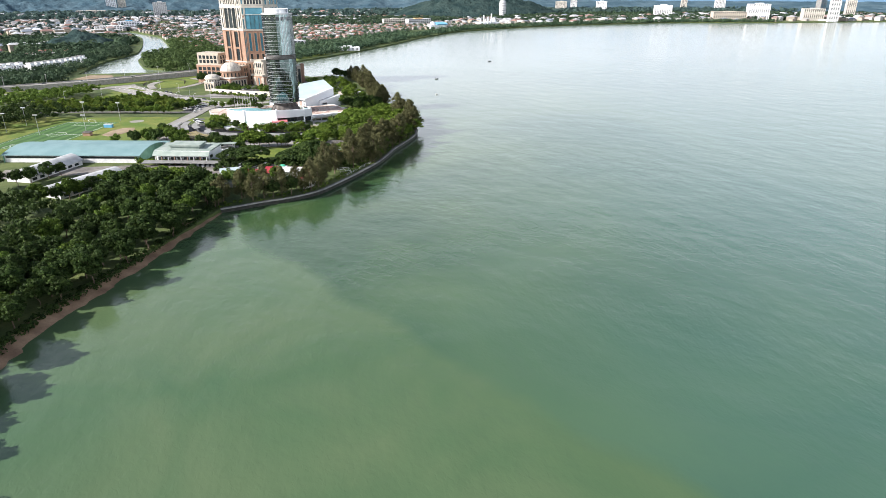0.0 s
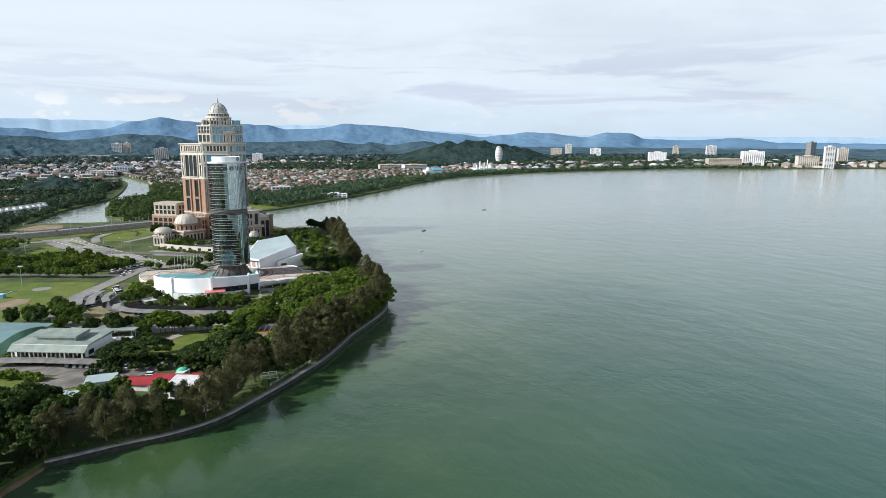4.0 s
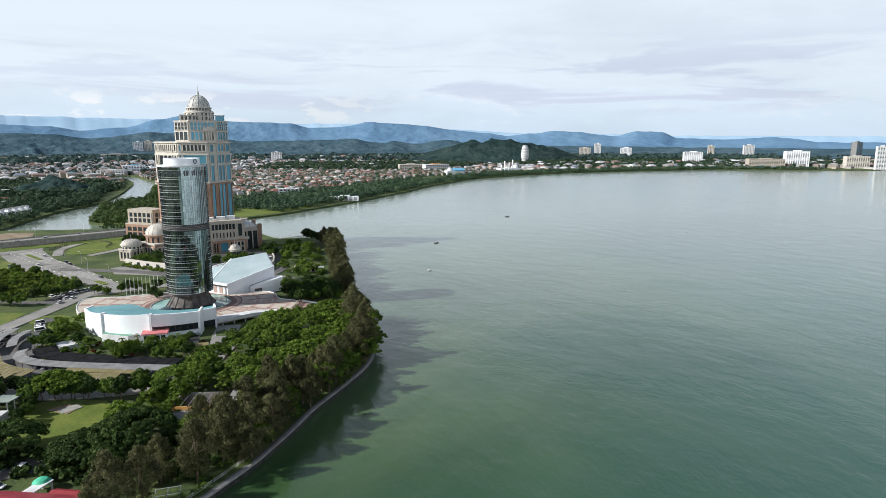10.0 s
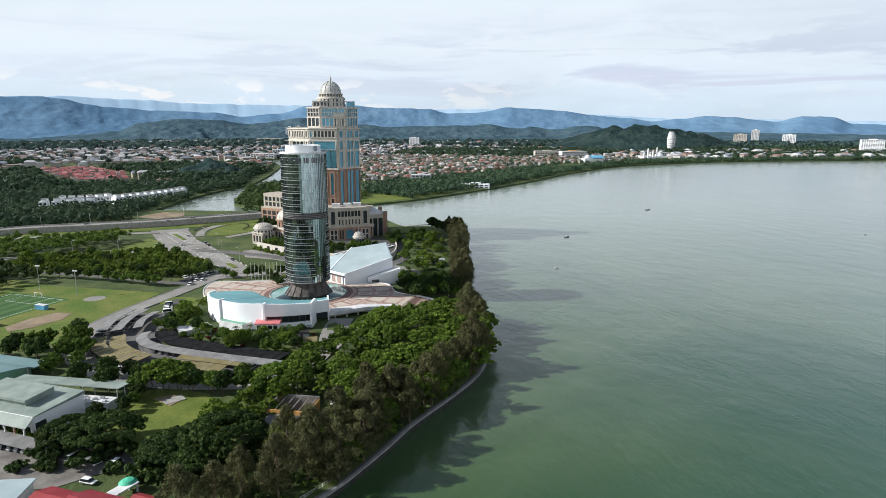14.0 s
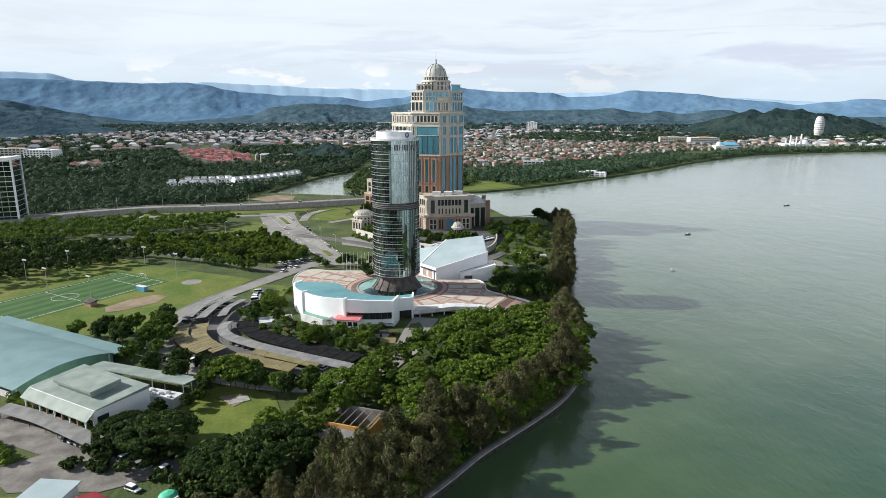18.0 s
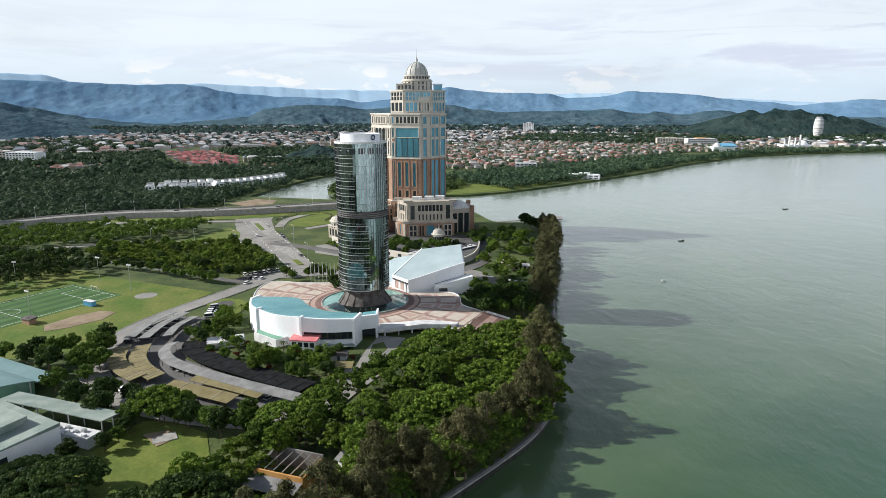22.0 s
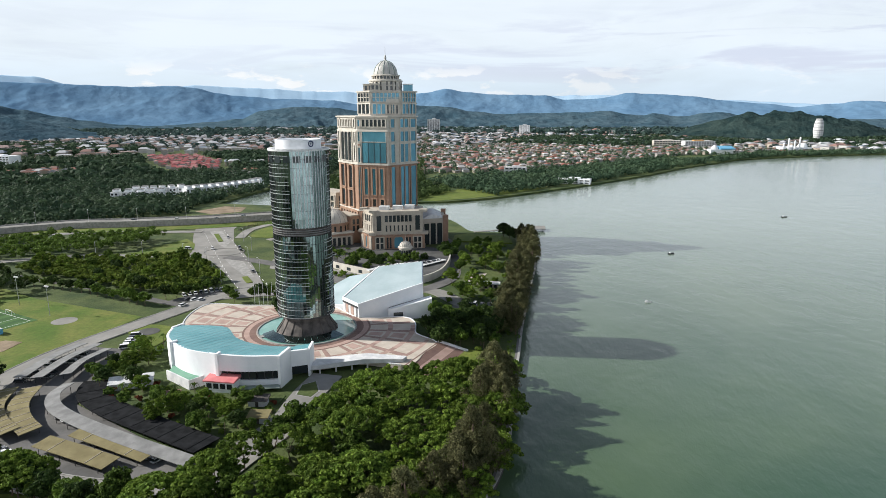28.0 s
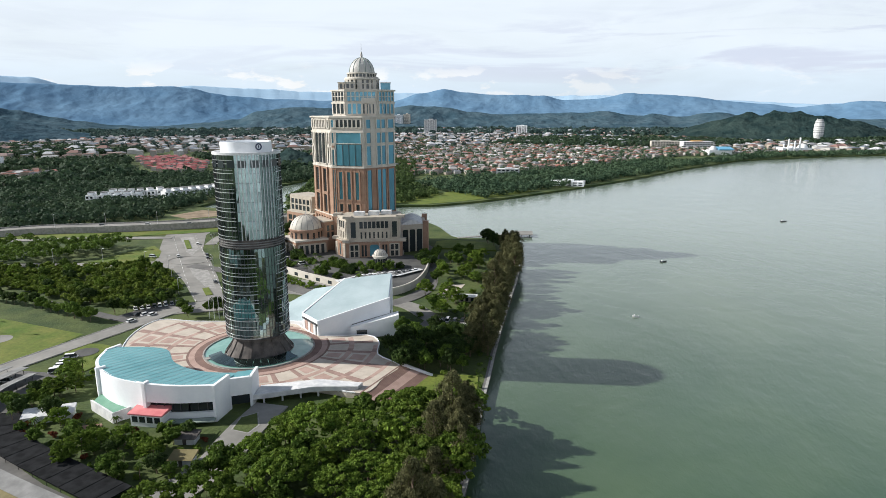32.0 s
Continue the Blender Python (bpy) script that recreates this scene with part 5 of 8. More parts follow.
strips(S, (0.015, 0.13), 32.0, 58.6, 2, 1, 0.5, 0.4, M_BROWN, M_GLASS_BLUE, 0.6)
strips(S, (0.06, 0.94), 8, 29.5, 6, 4, 1.8, 1.6, M_BROWN, M_GLASS_DK, 0.8)
# east face: narrow glass strips between stone, a glass corner
E_ = face_frame(PLAN[2], PLAN[3])
for f, c, gl, ar in (((0.08, 0.24), 1, M_GLASS_BLUE, True), ((0.40, 0.70), 2, M_GLASS_BLUE, False), ((0.76, 0.97), 1, M_GLASS_BLUE, False)):
    strips(E_, f, 61.0, 72.8, c, 1, 0.8, 0.6, M_CREAM, gl, 0.6)
    strips(E_, f, 74.0, 80.6, c, 1, 0.8, 0.6, M_CREAM, gl, 0.6, arch=ar)
    strips(E_, f, 82.6, 88.2, c, 1, 0.8, 0.6, M_CREAM, gl, 0.6)
    strips(E_, f, 32.0, 58.6, c, 1, 0.7, 0.6, M_BROWN, gl, 0.6)
# upper storeys on three faces
for k, cols, gl in ((0, 3, M_GLASS_DK), (1, 6, M_GLASS_BLUE), (2, 4, M_GLASS_BLUE)):
    F3 = face_frame(UPPER[k], UPPER[k + 1])
    strips(F3, (0.05, 0.95), 91.0, 97.4, cols, 1, 0.8, 0.5, M_CREAM, gl, 0.6)
    strips(F3, (0.05, 0.95), 98.6, 104.2, cols + 1, 2, 0.6, 0.4, M_CREAM, gl, 0.6)
    if k == 1:
        strips(F3, (0.52, 0.92), 91.2, 97.0, 4, 1, 0.9, 0.3, M_CREAM, M_GLASS_DK, 1.0)
        bm = B()
        box(bm, F3[1] * 0.5, -1.2, 97.6, F3[1] * 0.94, 0.2, 100.6, F3[0])
        part("balcony_front", bm, M_CREAM, dome_tower)
bm = B()
lathe(bm, [(10.0, 105.2), (10.0, 111.6)], 48, (0, 186))
part("drum_glass", bm, M_GLASS_DK, dome_tower)
for i in range(20):
    bm = B()
    box(bm, 9.7, -0.75 if i % 3 else -1.5, 105.4, 10.5, 0.75 if i % 3 else 1.5, 111.5, Matrix.Translation((0, 186, 0)) @ Matrix.Rotation(radians(i * 18 + 4), 4, "Z"))
    part("drum_pier", bm, M_CREAM, dome_tower)
for z in (105.2, 108.6):
    bm = B()
    lathe(bm, [(9.9, z), (10.4, z), (10.4, z + 0.7), (9.9, z + 0.7)], 48, (0, 186))
    part("drum_band", bm, M_CREAM, dome_tower)
bm = B()
lathe(bm, [(9.8, 111.2), (11.0, 111.4), (11.0, 112.2), (10.2, 112.4), (10.2, 113.0), (8.0, 113.0)], 48, (0, 186))
part("drum_cornice", bm, M_CREAM, dome_tower)
# corner boxes on the roof of the storeys below: one of stone and one of glass
for k, material, grow in ((0, M_CREAM, 0.62), (1, M_CREAM, 0.70), (3, M_GLASS_BLUE, 0.74)):
    p = Vector((UPPER[k][0] * grow, 186 + (UPPER[k][1] - 186) * grow, 0))
    m = Matrix.Translation(p) @ Matrix.Rotation(radians(10), 4, "Z")
    bm = B()
    box(bm, -3.0, -3.0, 105.0, 3.0, 3.0, 109.6, m)
    part("corner_box", bm, material, dome_tower)
    bm = B()
    box(bm, -3.3, -3.3, 109.4, 3.3, 3.3, 110.0, m)
    part("corner_cornice", bm, M_CREAM if k != 3 else M_METAL, dome_tower)
    if k != 3:
        for s2 in (-1, 1):
            bm = B()
            box(bm, s2 * 1.3 - 0.8, -3.08, 106.2, s2 * 1.3 + 0.8, -2.95, 108.8, m)
            part("window", bm, M_GLASS_DK, dome_tower)
            bm = B()
            box(bm, -3.08, s2 * 1.3 - 0.8, 106.2, -2.95, s2 * 1.3 + 0.8, 108.8, m)
            part("window", bm, M_GLASS_DK, dome_tower)
bm = B()
lathe(bm, [(8.3, 113.0), (8.3, 115.0)], 48, (0, 186))
part("lantern_wall", bm, M_GLASS_DK, dome_tower)
for i in range(24):
    bm = B()
    box(bm, 8.2, -0.3, 113.0, 8.9, 0.3, 115.0, Matrix.Translation((0, 186, 0)) @ Matrix.Rotation(radians(i * 15), 4, "Z"))
    part("lantern_pillar", bm, M_CREAM, dome_tower)
bm = B()
lathe(bm, [(7.8, 114.9), (9.3, 114.9), (9.3, 115.5), (8.1, 115.8)], 48, (0, 186))
part("dome_cornice", bm, M_CREAM, dome_tower)
prof = [(7.75 * math.cos(t) ** 0.92, 115.6 + 8.6 * math.sin(t) + 0.5 * math.sin(t) ** 8) for t in [math.pi / 2 * k / 12 for k in range(12)]] + [(0.8, 125.2), (0.8, 126.4), (0.3, 128.2)]
bm = B()
lathe(bm, prof, 48, (0, 186))
part("dome", bm, M_DOME, dome_tower, "pale grey ribbed dome", smooth=True)
for i in range(12):
    bm = B()
    a = radians(i * 30)
    prev = None
    for r, z in prof[:12]:
        cur = Vector((math.cos(a) * (r + 0.06), 186 + math.sin(a) * (r + 0.06), z))
        if prev is not None:
            tube(bm, prev, cur, 0.22, seg=5)
        prev = cur
    part("dome_rib", bm, M_GREYROOF, dome_tower)
bm = B()
tube(bm, (0, 186, 126.0), (0, 186, 133.4), 0.30, 0.06)
part("spire", bm, M_METAL, dome_tower)

# low front block with arched windows
annex = thing("front_annex", "low cream and brown stone block with arched windows", "building")
AX = [(-10.8, 150.5), (-1.8, 139.0), (29.5, 147.0), (27.0, 166.0), (-4.0, 168.0)]
AXG = [(p[0] + (11 - p[0]) * 0.10, p[1] + (152 - p[1]) * 0.10) for p in AX]
# dark material puts the shade of the recessed ground floor into its colour
shaft(annex, AXG, 2.3, 9.0, M_DKCONC, "ground_floor")
for k in range(3):
    for i in range(7):
        p, q = AX[k - 1 if k == 2 else k], AX[k if k == 2 else k + 1]
        f = (i + 0.15) / 6.3
        bm = B()
        box(bm, p[0] + (q[0] - p[0]) * f - 0.6, p[1] + (q[1] - p[1]) * f - 0.1, 2.3, p[0] + (q[0] - p[0]) * f + 0.6, p[1] + (q[1] - p[1]) * f + 1.1, 9.0)
        if k < 2:
            part("arcade_pier", bm, M_BROWN, annex)
shaft(annex, AX, 8.6, 19.0, M_BROWN, "lower_wall")
bm = B()
prism(bm, [(p[0] + (p[0] - 11) * 0.03, p[1] + (p[1] - 152) * 0.03) for p in AX], 8.0, 8.8)
part("ledge", bm, M_CREAM_DK, annex)
AXU = [(p[0] + (11 - p[0]) * 0.06, p[1] + (151 - p[1]) * 0.06) for p in AX]
shaft(annex, AXU, 19.0, 32.5, M_CREAM_DK, "upper_wall")
bm = B()
prism(bm, AX, 18.5, 19.6)
part("ledge", bm, M_CREAM_DK, annex)
bm = B()
prism(bm, [(p[0] + (p[0] - 11) * 0.01, p[1] + (p[1] - 151) * 0.01) for p in AXU], 32.2, 33.2)
part("cornice", bm, M_CREAM_DK, annex)
for a in ((4, 150), (12, 153), (19, 156)):
    bm = B()
    box(bm, a[0] - 3, a[1] - 2.2, 33.1, a[0] + 3, a[1] + 2.2, 35.4)
    part("roof_house", bm, M_WHITED, annex)
for k, cols in ((0, 3), (1, 7)):
    m, ln = face_frame(AXU[k], AXU[k + 1])
    grid_face(annex, m, ln * 0.22, ln * 0.78, 26.5, 31.0, cols, 1, 0.5, 0.5, M_CREAM_DK, M_GLASS_DK, 0.4)
    grid_face(annex, m, ln * 0.22, ln * 0.78, 20.5, 25.0, cols, 1, 1.5, 0.7, M_CREAM_DK, M_GLASS_DK, 0.5)
    grid_face(annex, m, ln * 0.05, ln * 0.17, 21.0, 31.0, 1, 1, 0.8, 0.8, M_CREAM_DK, M_GLASS_DK, 0.5, arch=True)
    grid_face(annex, m, ln * 0.83, ln * 0.95, 21.0, 31.0, 1, 1, 0.8, 0.8, M_CREAM_DK, M_GLASS_DK, 0.5, arch=True)
    m, ln = face_frame(AX[k], AX[k + 1])
    grid_face(annex, m, ln * 0.06, ln * 0.22, 10.0, 17.5, 2, 2, 0.8, 0.6, M_CREAM_DK, M_GLASS_DK, 0.7)
    grid_face(annex, m, ln * 0.40, ln * 0.60, 10.0, 17.8, 1, 1, 1.0, 1.0, M_BROWN, M_GLASS_BLUE, 0.6, arch=True)
    grid_face(annex, m, ln * 0.78, ln * 0.94, 10.0, 17.5, 2, 2, 0.8, 0.6, M_CREAM_DK, M_GLASS_DK, 0.7)
    grid_face(annex, m, ln * 0.26, ln * 0.37, 10.0, 17.5, 2, 1, 0.6, 0.8, M_BROWN, M_GLASS_DK, 0.5)
    grid_face(annex, m, ln * 0.63, ln * 0.74, 10.0, 17.5, 2, 1, 0.6, 0.8, M_BROWN, M_GLASS_DK, 0.5)

for p in AXU[:3]:
    bm = B()
    box(bm, p[0] - 2.4, p[1] - 0.4, 32.6, p[0] + 2.4, p[1] + 4.0, 34.0)
    part("corner_block", bm, M_CREAM_DK, annex)
for p in AX[:3]:
    bm = B()
    box(bm, p[0] - 2.0, p[1] - 0.6, 18.6, p[0] + 2.0, p[1] + 3.0, 20.4)
    part("corner_balcony", bm, M_CREAM_DK, annex)

# east wing by the water with a barrel roof
wing = thing("river_wing", "cream wing with tall dark bays beside the water", "building")
WX = [(24.0, 168.0), (40.0, 176.0), (36.0, 202.0), (20.0, 200.0)]
shaft(wing, WX, 2.3, 24.0, M_CREAM_DK, "wall")
bm = B()
lid = []
for k in range(9):
    f = k / 8
    lid.append((f, 24.0 + 2.6 * math.sin(math.pi * f)))
for (f0, z0), (f1, z1) in zip(lid, lid[1:]):
    q = [(25 + 13 * f, 169.5 + 6.5 * f) for f in (f0, f1)] + [(21 + 13 * f, 199 + 2 * f) for f in (f1, f0)]
    prism(bm, q, 23.6, [z0, z1, z1, z0])
part("roof", bm, M_WHITED, wing)
for p in WX:
    bm = B()
    box(bm, p[0] - 1.6, p[1] - 1.6, 2.3, p[0] + 1.6, p[1] + 1.6, 26.0)
    part("corner_pier", bm, M_BROWN, wing)
m, ln = face_frame(WX[0], WX[1])
grid_face(wing, m, ln * 0.12, ln * 0.88, 6, 21.5, 3, 1, 0.9, 0.9, M_CREAM_DK, M_GLASS_DK, 0.5, arch=True)

# west wing: stepped blocks and two round domed lobbies
west = thing("west_wing", "stepped cream and brown stone wing", "building")
for pts, z, material in (([(-62, 214), (-38, 196), (-26, 210), (-50, 230)], 25.0, M_BROWN), ([(-60, 216), (-40, 201), (-30, 212), (-50, 227)], 36.0, M_CREAM_DK), ([(-36, 168), (-20, 158), (-12, 166), (-28, 178)], 27.0, M_BROWN)):
    shaft(west, pts, 2.3, z, material, "block")
    m, ln = face_frame(pts[0], pts[1])
    grid_face(west, m, ln * 0.06, ln * 0.94, z - 10, z - 1.5, 5, 2, 1.2, 0.9, material, M_GLASS_DK, 0.5)
    m, ln = face_frame(pts[1], pts[2])
    grid_face(west, m, ln * 0.1, ln * 0.9, z - 10, z - 1.5, 3, 2, 1.2, 0.9, material, M_GLASS_DK, 0.5)
    bm = B()
    prism(bm, [(p[0] * 1.0, p[1]) for p in pts], z, z + 0.7)
    part("parapet", bm, M_CREAM_DK, west)


def domed_lobby(name, label, x, y, r, zb, zt, walls):
    t = thing(name, label, "dome")
    bm = B()
    lathe(bm, [(r, 2.3), (r, zb), (r + 0.8, zb), (r + 0.8, zb + 0.7), (r, zb + 0.9)], 40, (x, y))
    part("drum", bm, walls, t)
    pr = [(r * math.cos(k * math.pi / 20), zb + 0.8 + (zt - zb) * math.sin(k * math.pi / 20)) for k in range(10)] + [(0.05, zt + 0.8)]
    bm = B()
    lathe(bm, pr, 40, (x, y))
    part("dome", bm, M_CREAM, t, smooth=True)
    for i in range(16):
        bm = B()
        a = radians(i * 22.5)
        for (r0, z0), (r1, z1) in zip(pr[:-1], pr[1:]):
            tube(bm, (x + r0 * math.cos(a), y + r0 * math.sin(a), z0), (x + r1 * math.cos(a), y + r1 * math.sin(a), z1), 0.12, seg=4)
        part("rib", bm, M_SHED, t)
        bm = B()
        box(bm, r - 0.15, -0.6, 4.5, r + 0.12, 0.6, zb - 1, Matrix.Translation((x, y, 0)) @ Matrix.Rotation(a, 4, "Z"))
        part("window", bm, M_GLASS_DK, t)
    bm = B()
    tube(bm, (x, y, zt + 0.6), (x, y, zt + 4.5), 0.25, 0.05, 6)
    part("finial", bm, M_METAL, t)
    return t


lobby_base = thing("lobby_hall", "brown stone lobby block with cream cornice and arched windows", "building")
LB = [(-46, 158), (-33, 143.5), (-17, 154), (-30, 170)]
shaft(lobby_base, LB, 2.3, 17.5, M_BROWN, "wall")
for k in (0, 1):
    m, ln = face_frame(LB[k], LB[k + 1])
    grid_face(lobby_base, m, ln * 0.08, ln * 0.92, 9.0, 15.5, 5, 1, 1.2, 0.8, M_CREAM_DK, M_GLASS_DK, 0.6, arch=True)
bm = B()
prism(bm, [(p[0] + (p[0] + 31.5) * 0.05, p[1] + (p[1] - 156.5) * 0.05) for p in LB], 17.4, 18.4)
part("cornice", bm, M_CREAM, lobby_base)
domed_lobby("lobby_dome", "round lobby with a cream ribbed dome", -31, 158, 9.5, 23.0, 31.0, M_BROWN)
settle(RISE)
gate_base = thing("gatehouse", "square cream gatehouse with dark openings", "building")
GB = [(-64.5, 166), (-55, 158.5), (-47.5, 168), (-57, 177)]
shaft(gate_base, GB, 2.3, 11.0, M_CREAM_DK, "wall")
for k in (0, 1):
    m, ln = face_frame(GB[k], GB[k + 1])
    grid_face(gate_base, m, ln * 0.1, ln * 0.9, 4.0, 9.6, 3, 1, 1.2, 0.8, M_CREAM_DK, M_GLASS_DK, 0.5)
bm = B()
prism(bm, [(p[0] + (p[0] + 56) * 0.06, p[1] + (p[1] - 167.5) * 0.06) for p in GB], 10.9, 11.7)
part("cornice", bm, M_CREAM, gate_base)
domed_lobby("gate_dome", "low round gatehouse with a shallow pale dome", -56, 168, 7.0, 14.0, 17.6, M_CREAM)
domed_lobby("porch_dome", "small domed porch on columns", 17.8, 139, 3.8, 11.2, 14.6, M_CREAM)

# terrace in front: curved retaining wall with openings and a glazed car park roof
terrace = thing("terrace", "raised terrace behind a curved cream retaining wall", "terrace", kind="structure")
TERR = smooth_line([(-58, 152), (-40, 134), (-20, 118), (3, 103), (20, 93), (33, 91), (42, 106), (45, 130), (44, 160)], 3)
bm = B()
prism(bm, TERR + [(30, 168), (0, 176), (-50, 180)], 2.3, 5.4)
part("deck", bm, M_DARKASPH, terrace)
bm = B()
ribbon(bm, TERR, -0.5, 0.3, 2.3, 6.4)
part("retaining_wall", bm, M_CREAM, terrace)
# openings are dark panels on the wall, standing in for shaded gaps
for i in range(4, 26, 3):
    if i + 2 < len(TERR):
        m, ln = face_frame(TERR[i], TERR[i + 1])
        bm = B()
        box(bm, 0.2, -0.62, 3.2, ln * 1.0, -0.2, 5.0, m)
        part("wall_opening", bm, M_GLASS_DK, terrace)
for i in range(9):
    x = 8 + i * 3.6
    bm = B()
    box(bm, -1.5, -9.5, 6.2, 1.5, 9.5, 6.5, Matrix.Translation((x, 108 + i * 1.8, 0)) @ Matrix.Rotation(radians(-38), 4, "Z"))
    part("roof_strip", bm, M_WHITED, terrace)
settle(Matrix.Translation((4.5, -10.5, 0.6)))


# ---- car park sheds beside the podium ----
def shed(name, label, line_pts, width, z, material, posts=6, tilt=0.5, joints=0):
    """A long roof on posts that follows a curve; joints: pale seams across the sheets."""
    line = smooth_line(line_pts, 2.0)
    t = thing(name, label, "shelter", group="car park shelters")
    bm = B()
    la, lb = offset_line(line, -width / 2), offset_line(line, width / 2)
    rows = []
    for i in range(len(line)):
        rows.append([bm.verts.new((*la[i], z)), bm.verts.new((*lb[i], z + tilt)), bm.verts.new((*lb[i], z + tilt + 0.18)), bm.verts.new((*la[i], z + 0.18))])
    for a, b in zip(rows, rows[1:]):
        for k in range(4):
            bm.faces.new((a[k], a[(k + 1) % 4], b[(k + 1) % 4], b[k]))
    bm.faces.new(rows[0][::-1])
    bm.faces.new(rows[-1])
    bmesh.ops.recalc_face_normals(bm, faces=bm.faces[:])
    part("roof", bm, material, t)
    for i in range(posts):
        k = min(len(line) - 1, int((i + 0.5) / posts * len(line)))
        for side in (la, lb):
            p = side[k]
            q = line[k]
            x, y = p[0] * 0.85 + q[0] * 0.15, p[1] * 0.85 + q[1] * 0.15
            bm = B()
            tube(bm, (x, y, 2.3), (x, y, z + 0.1), 0.09, seg=6)
            part("post", bm, M_DKMETAL, t)
    for j in range(joints):
        k = min(len(line) - 2, int((j + 0.5) / joints * len(line)))
        bm = B()
        tube(bm, (*la[k], z + 0.22), (*lb[k], z + tilt + 0.22), 0.09, seg=4)
        part("roof_joint", bm, M_PAVE, t)
    return t


shed("car_shelter", "curved grey metal roof over parked cars", [(-83.5, -12), (-86, -27), (-84.5, -44)], 4.6, 5.2, M_SHED, 5)
shed("car_shelter", "curved grey metal roof over parked cars", [(-77.5, -12), (-79.8, -27), (-78.5, -44)], 4.6, 5.2, M_SHED, 5)
shed("car_shelter", "pale curved metal roof over parked cars", [(-71, -16), (-73, -28), (-71, -40)], 4.0, 5.0, M_SHED, 4)
shed("car_shelter", "curved ochre sheet roof with pale joints", [(-82, -52), (-77.5, -63.5), (-69.5, -72.5), (-60.5, -78.5)], 6.0, 4.8, M_OLIVE, 5, joints=9)
shed("car_shelter", "curved ochre sheet roof with pale joints", [(-75, -50.5), (-70.5, -62.0), (-63, -71), (-54.5, -77.5)], 6.0, 4.8, M_OLIVE, 5, joints=9)
shed("car_shelter", "long curved grey shelter roof beside a black net", [(-64.5, -47), (-64, -55), (-57.5, -63.5), (-45, -71), (-26, -79.5), (-2, -89)], 4.2, 5.0, M_SHED, 11, tilt=0.7)
shed("car_shelter", "long ochre sheet roof on dark posts", [(-48, -82), (-36, -86), (-22, -91)], 5.5, 4.6, M_OLIVE, 4, joints=2)
shed("car_shelter", "long ochre sheet roof on dark posts", [(-42, -76), (-30, -80.5), (-14, -87)], 5.0, 4.6, M_OLIVE, 4, joints=2)
bm = B()
net = smooth_line([(-58, -42), (-55, -50), (-44, -59), (-24, -69), (-2, -79)], 3)
ribbon(bm, net, -4.5, 4.5, 4.0, 4.25)
nt = thing("shade_net", "long sagging black shade net over nursery beds", "shade net")
part("net", bm, M_BLACKNET, nt)
for i in range(0, len(net), 2):
    for d in (-4.2, 4.2):
        p = offset_line(net, d)[i]
        bm = B()
        tube(bm, (*p, 2.3), (*p, 4.1), 0.07, seg=5)
        part("post", bm, M_DKMETAL, nt)
        bm = B()
    for d0, d1 in ((-4.5, 4.5),):
        p, q = offset_line(net, d0)[i], offset_line(net, d1)[i]
        bm = B()
        tube(bm, (*p, 4.3), (*q, 4.3), 0.06, seg=4)
        part("cable", bm, M_BLACKNET, nt)
flat("shelter_paving", [(-92, -8), (-66, -10), (-60, -40), (-56, -56), (-24, -74), (4, -86), (6, -96), (-24, -100), (-58, -88), (-80, -72), (-92, -48)], 2.57, M_ASPHALT, "grey asphalt car park between shelters", "paving")
lean = thing("garden_shed", "low white-roofed garden shed among shrubs", "shed")
gm = Matrix.Translation((-46, -42, 0)) @ Matrix.Rotation(radians(24), 4, "Z")
bm = B()
prism(bm, [(-7, -2.5), (7, -2.5), (7, 2.5), (-7, 2.5)], 5.0, [5.1, 5.1, 6.0, 6.0], gm)
part("roof", bm, M_WHITED, lean)
bm = B()
box(bm, -6.6, -2.1, 2.3, 6.6, 2.2, 5.05, gm)
part("wall", bm, M_WHITED, lean)

settle(SITE)

# ---- gym buildings ----
big = thing("sports_hall", "huge sports hall with a shallow curved pale teal roof", "hall")
hm = Matrix.Translation((-129.7, -89.8, 0)) @ Matrix.Rotation(radians(-22), 4, "Z")
L_H, W_H = 41.0, 17.5
n = 14
for sec in range(10):
    x0, x1 = -L_H + sec * 2 * L_H / 10, -L_H + (sec + 1) * 2 * L_H / 10
    bm = B()
    lo, hi = [], []
    for i in range(n + 1):
        y = -W_H + 2 * W_H * i / n
        z = 9.0 + 3.8 * math.cos(math.pi / 2 * y / W_H) ** 0.9
        lo.append((bm.verts.new(hm @ Vector((x0, y, z - 0.25))), bm.verts.new(hm @ Vector((x1, y, z - 0.25)))))
        hi.append((bm.verts.new(hm @ Vector((x0, y, z))), bm.verts.new(hm @ Vector((x1, y, z)))))
    for i in range(n):
        bm.faces.new((hi[i][0], hi[i][1], hi[i + 1][1], hi[i + 1][0]))
        bm.faces.new((lo[i][0], lo[i + 1][0], lo[i + 1][1], lo[i][1]))
        if sec in (0, 9):
            e = 0 if sec == 0 else 1
            bm.faces.new((lo[i][e], lo[i + 1][e], hi[i + 1][e], hi[i][e]))
    part("roof_panel", bm, M_GYMTEAL, big)
for s in (-1, 1):
    bm = B()
    pts = [hm @ Vector((s * (L_H - 1.2), -W_H + 2 * W_H * i / n, 0)) for i in range(n + 1)]
    tops = [8.8 + 3.8 * math.cos(math.pi / 2 * (-W_H + 2 * W_H * i / n) / W_H) ** 0.9 for i in range(n + 1)]
    for a, b, ta, tb in zip(pts, pts[1:], tops, tops[1:]):
        bm.faces.new([bm.verts.new(v) for v in ((a.x, a.y, 2.3), (b.x, b.y, 2.3), (b.x, b.y, tb), (a.x, a.y, ta))])
    part("gable_wall", bm, M_GREENROOF, big)
    bm = B()
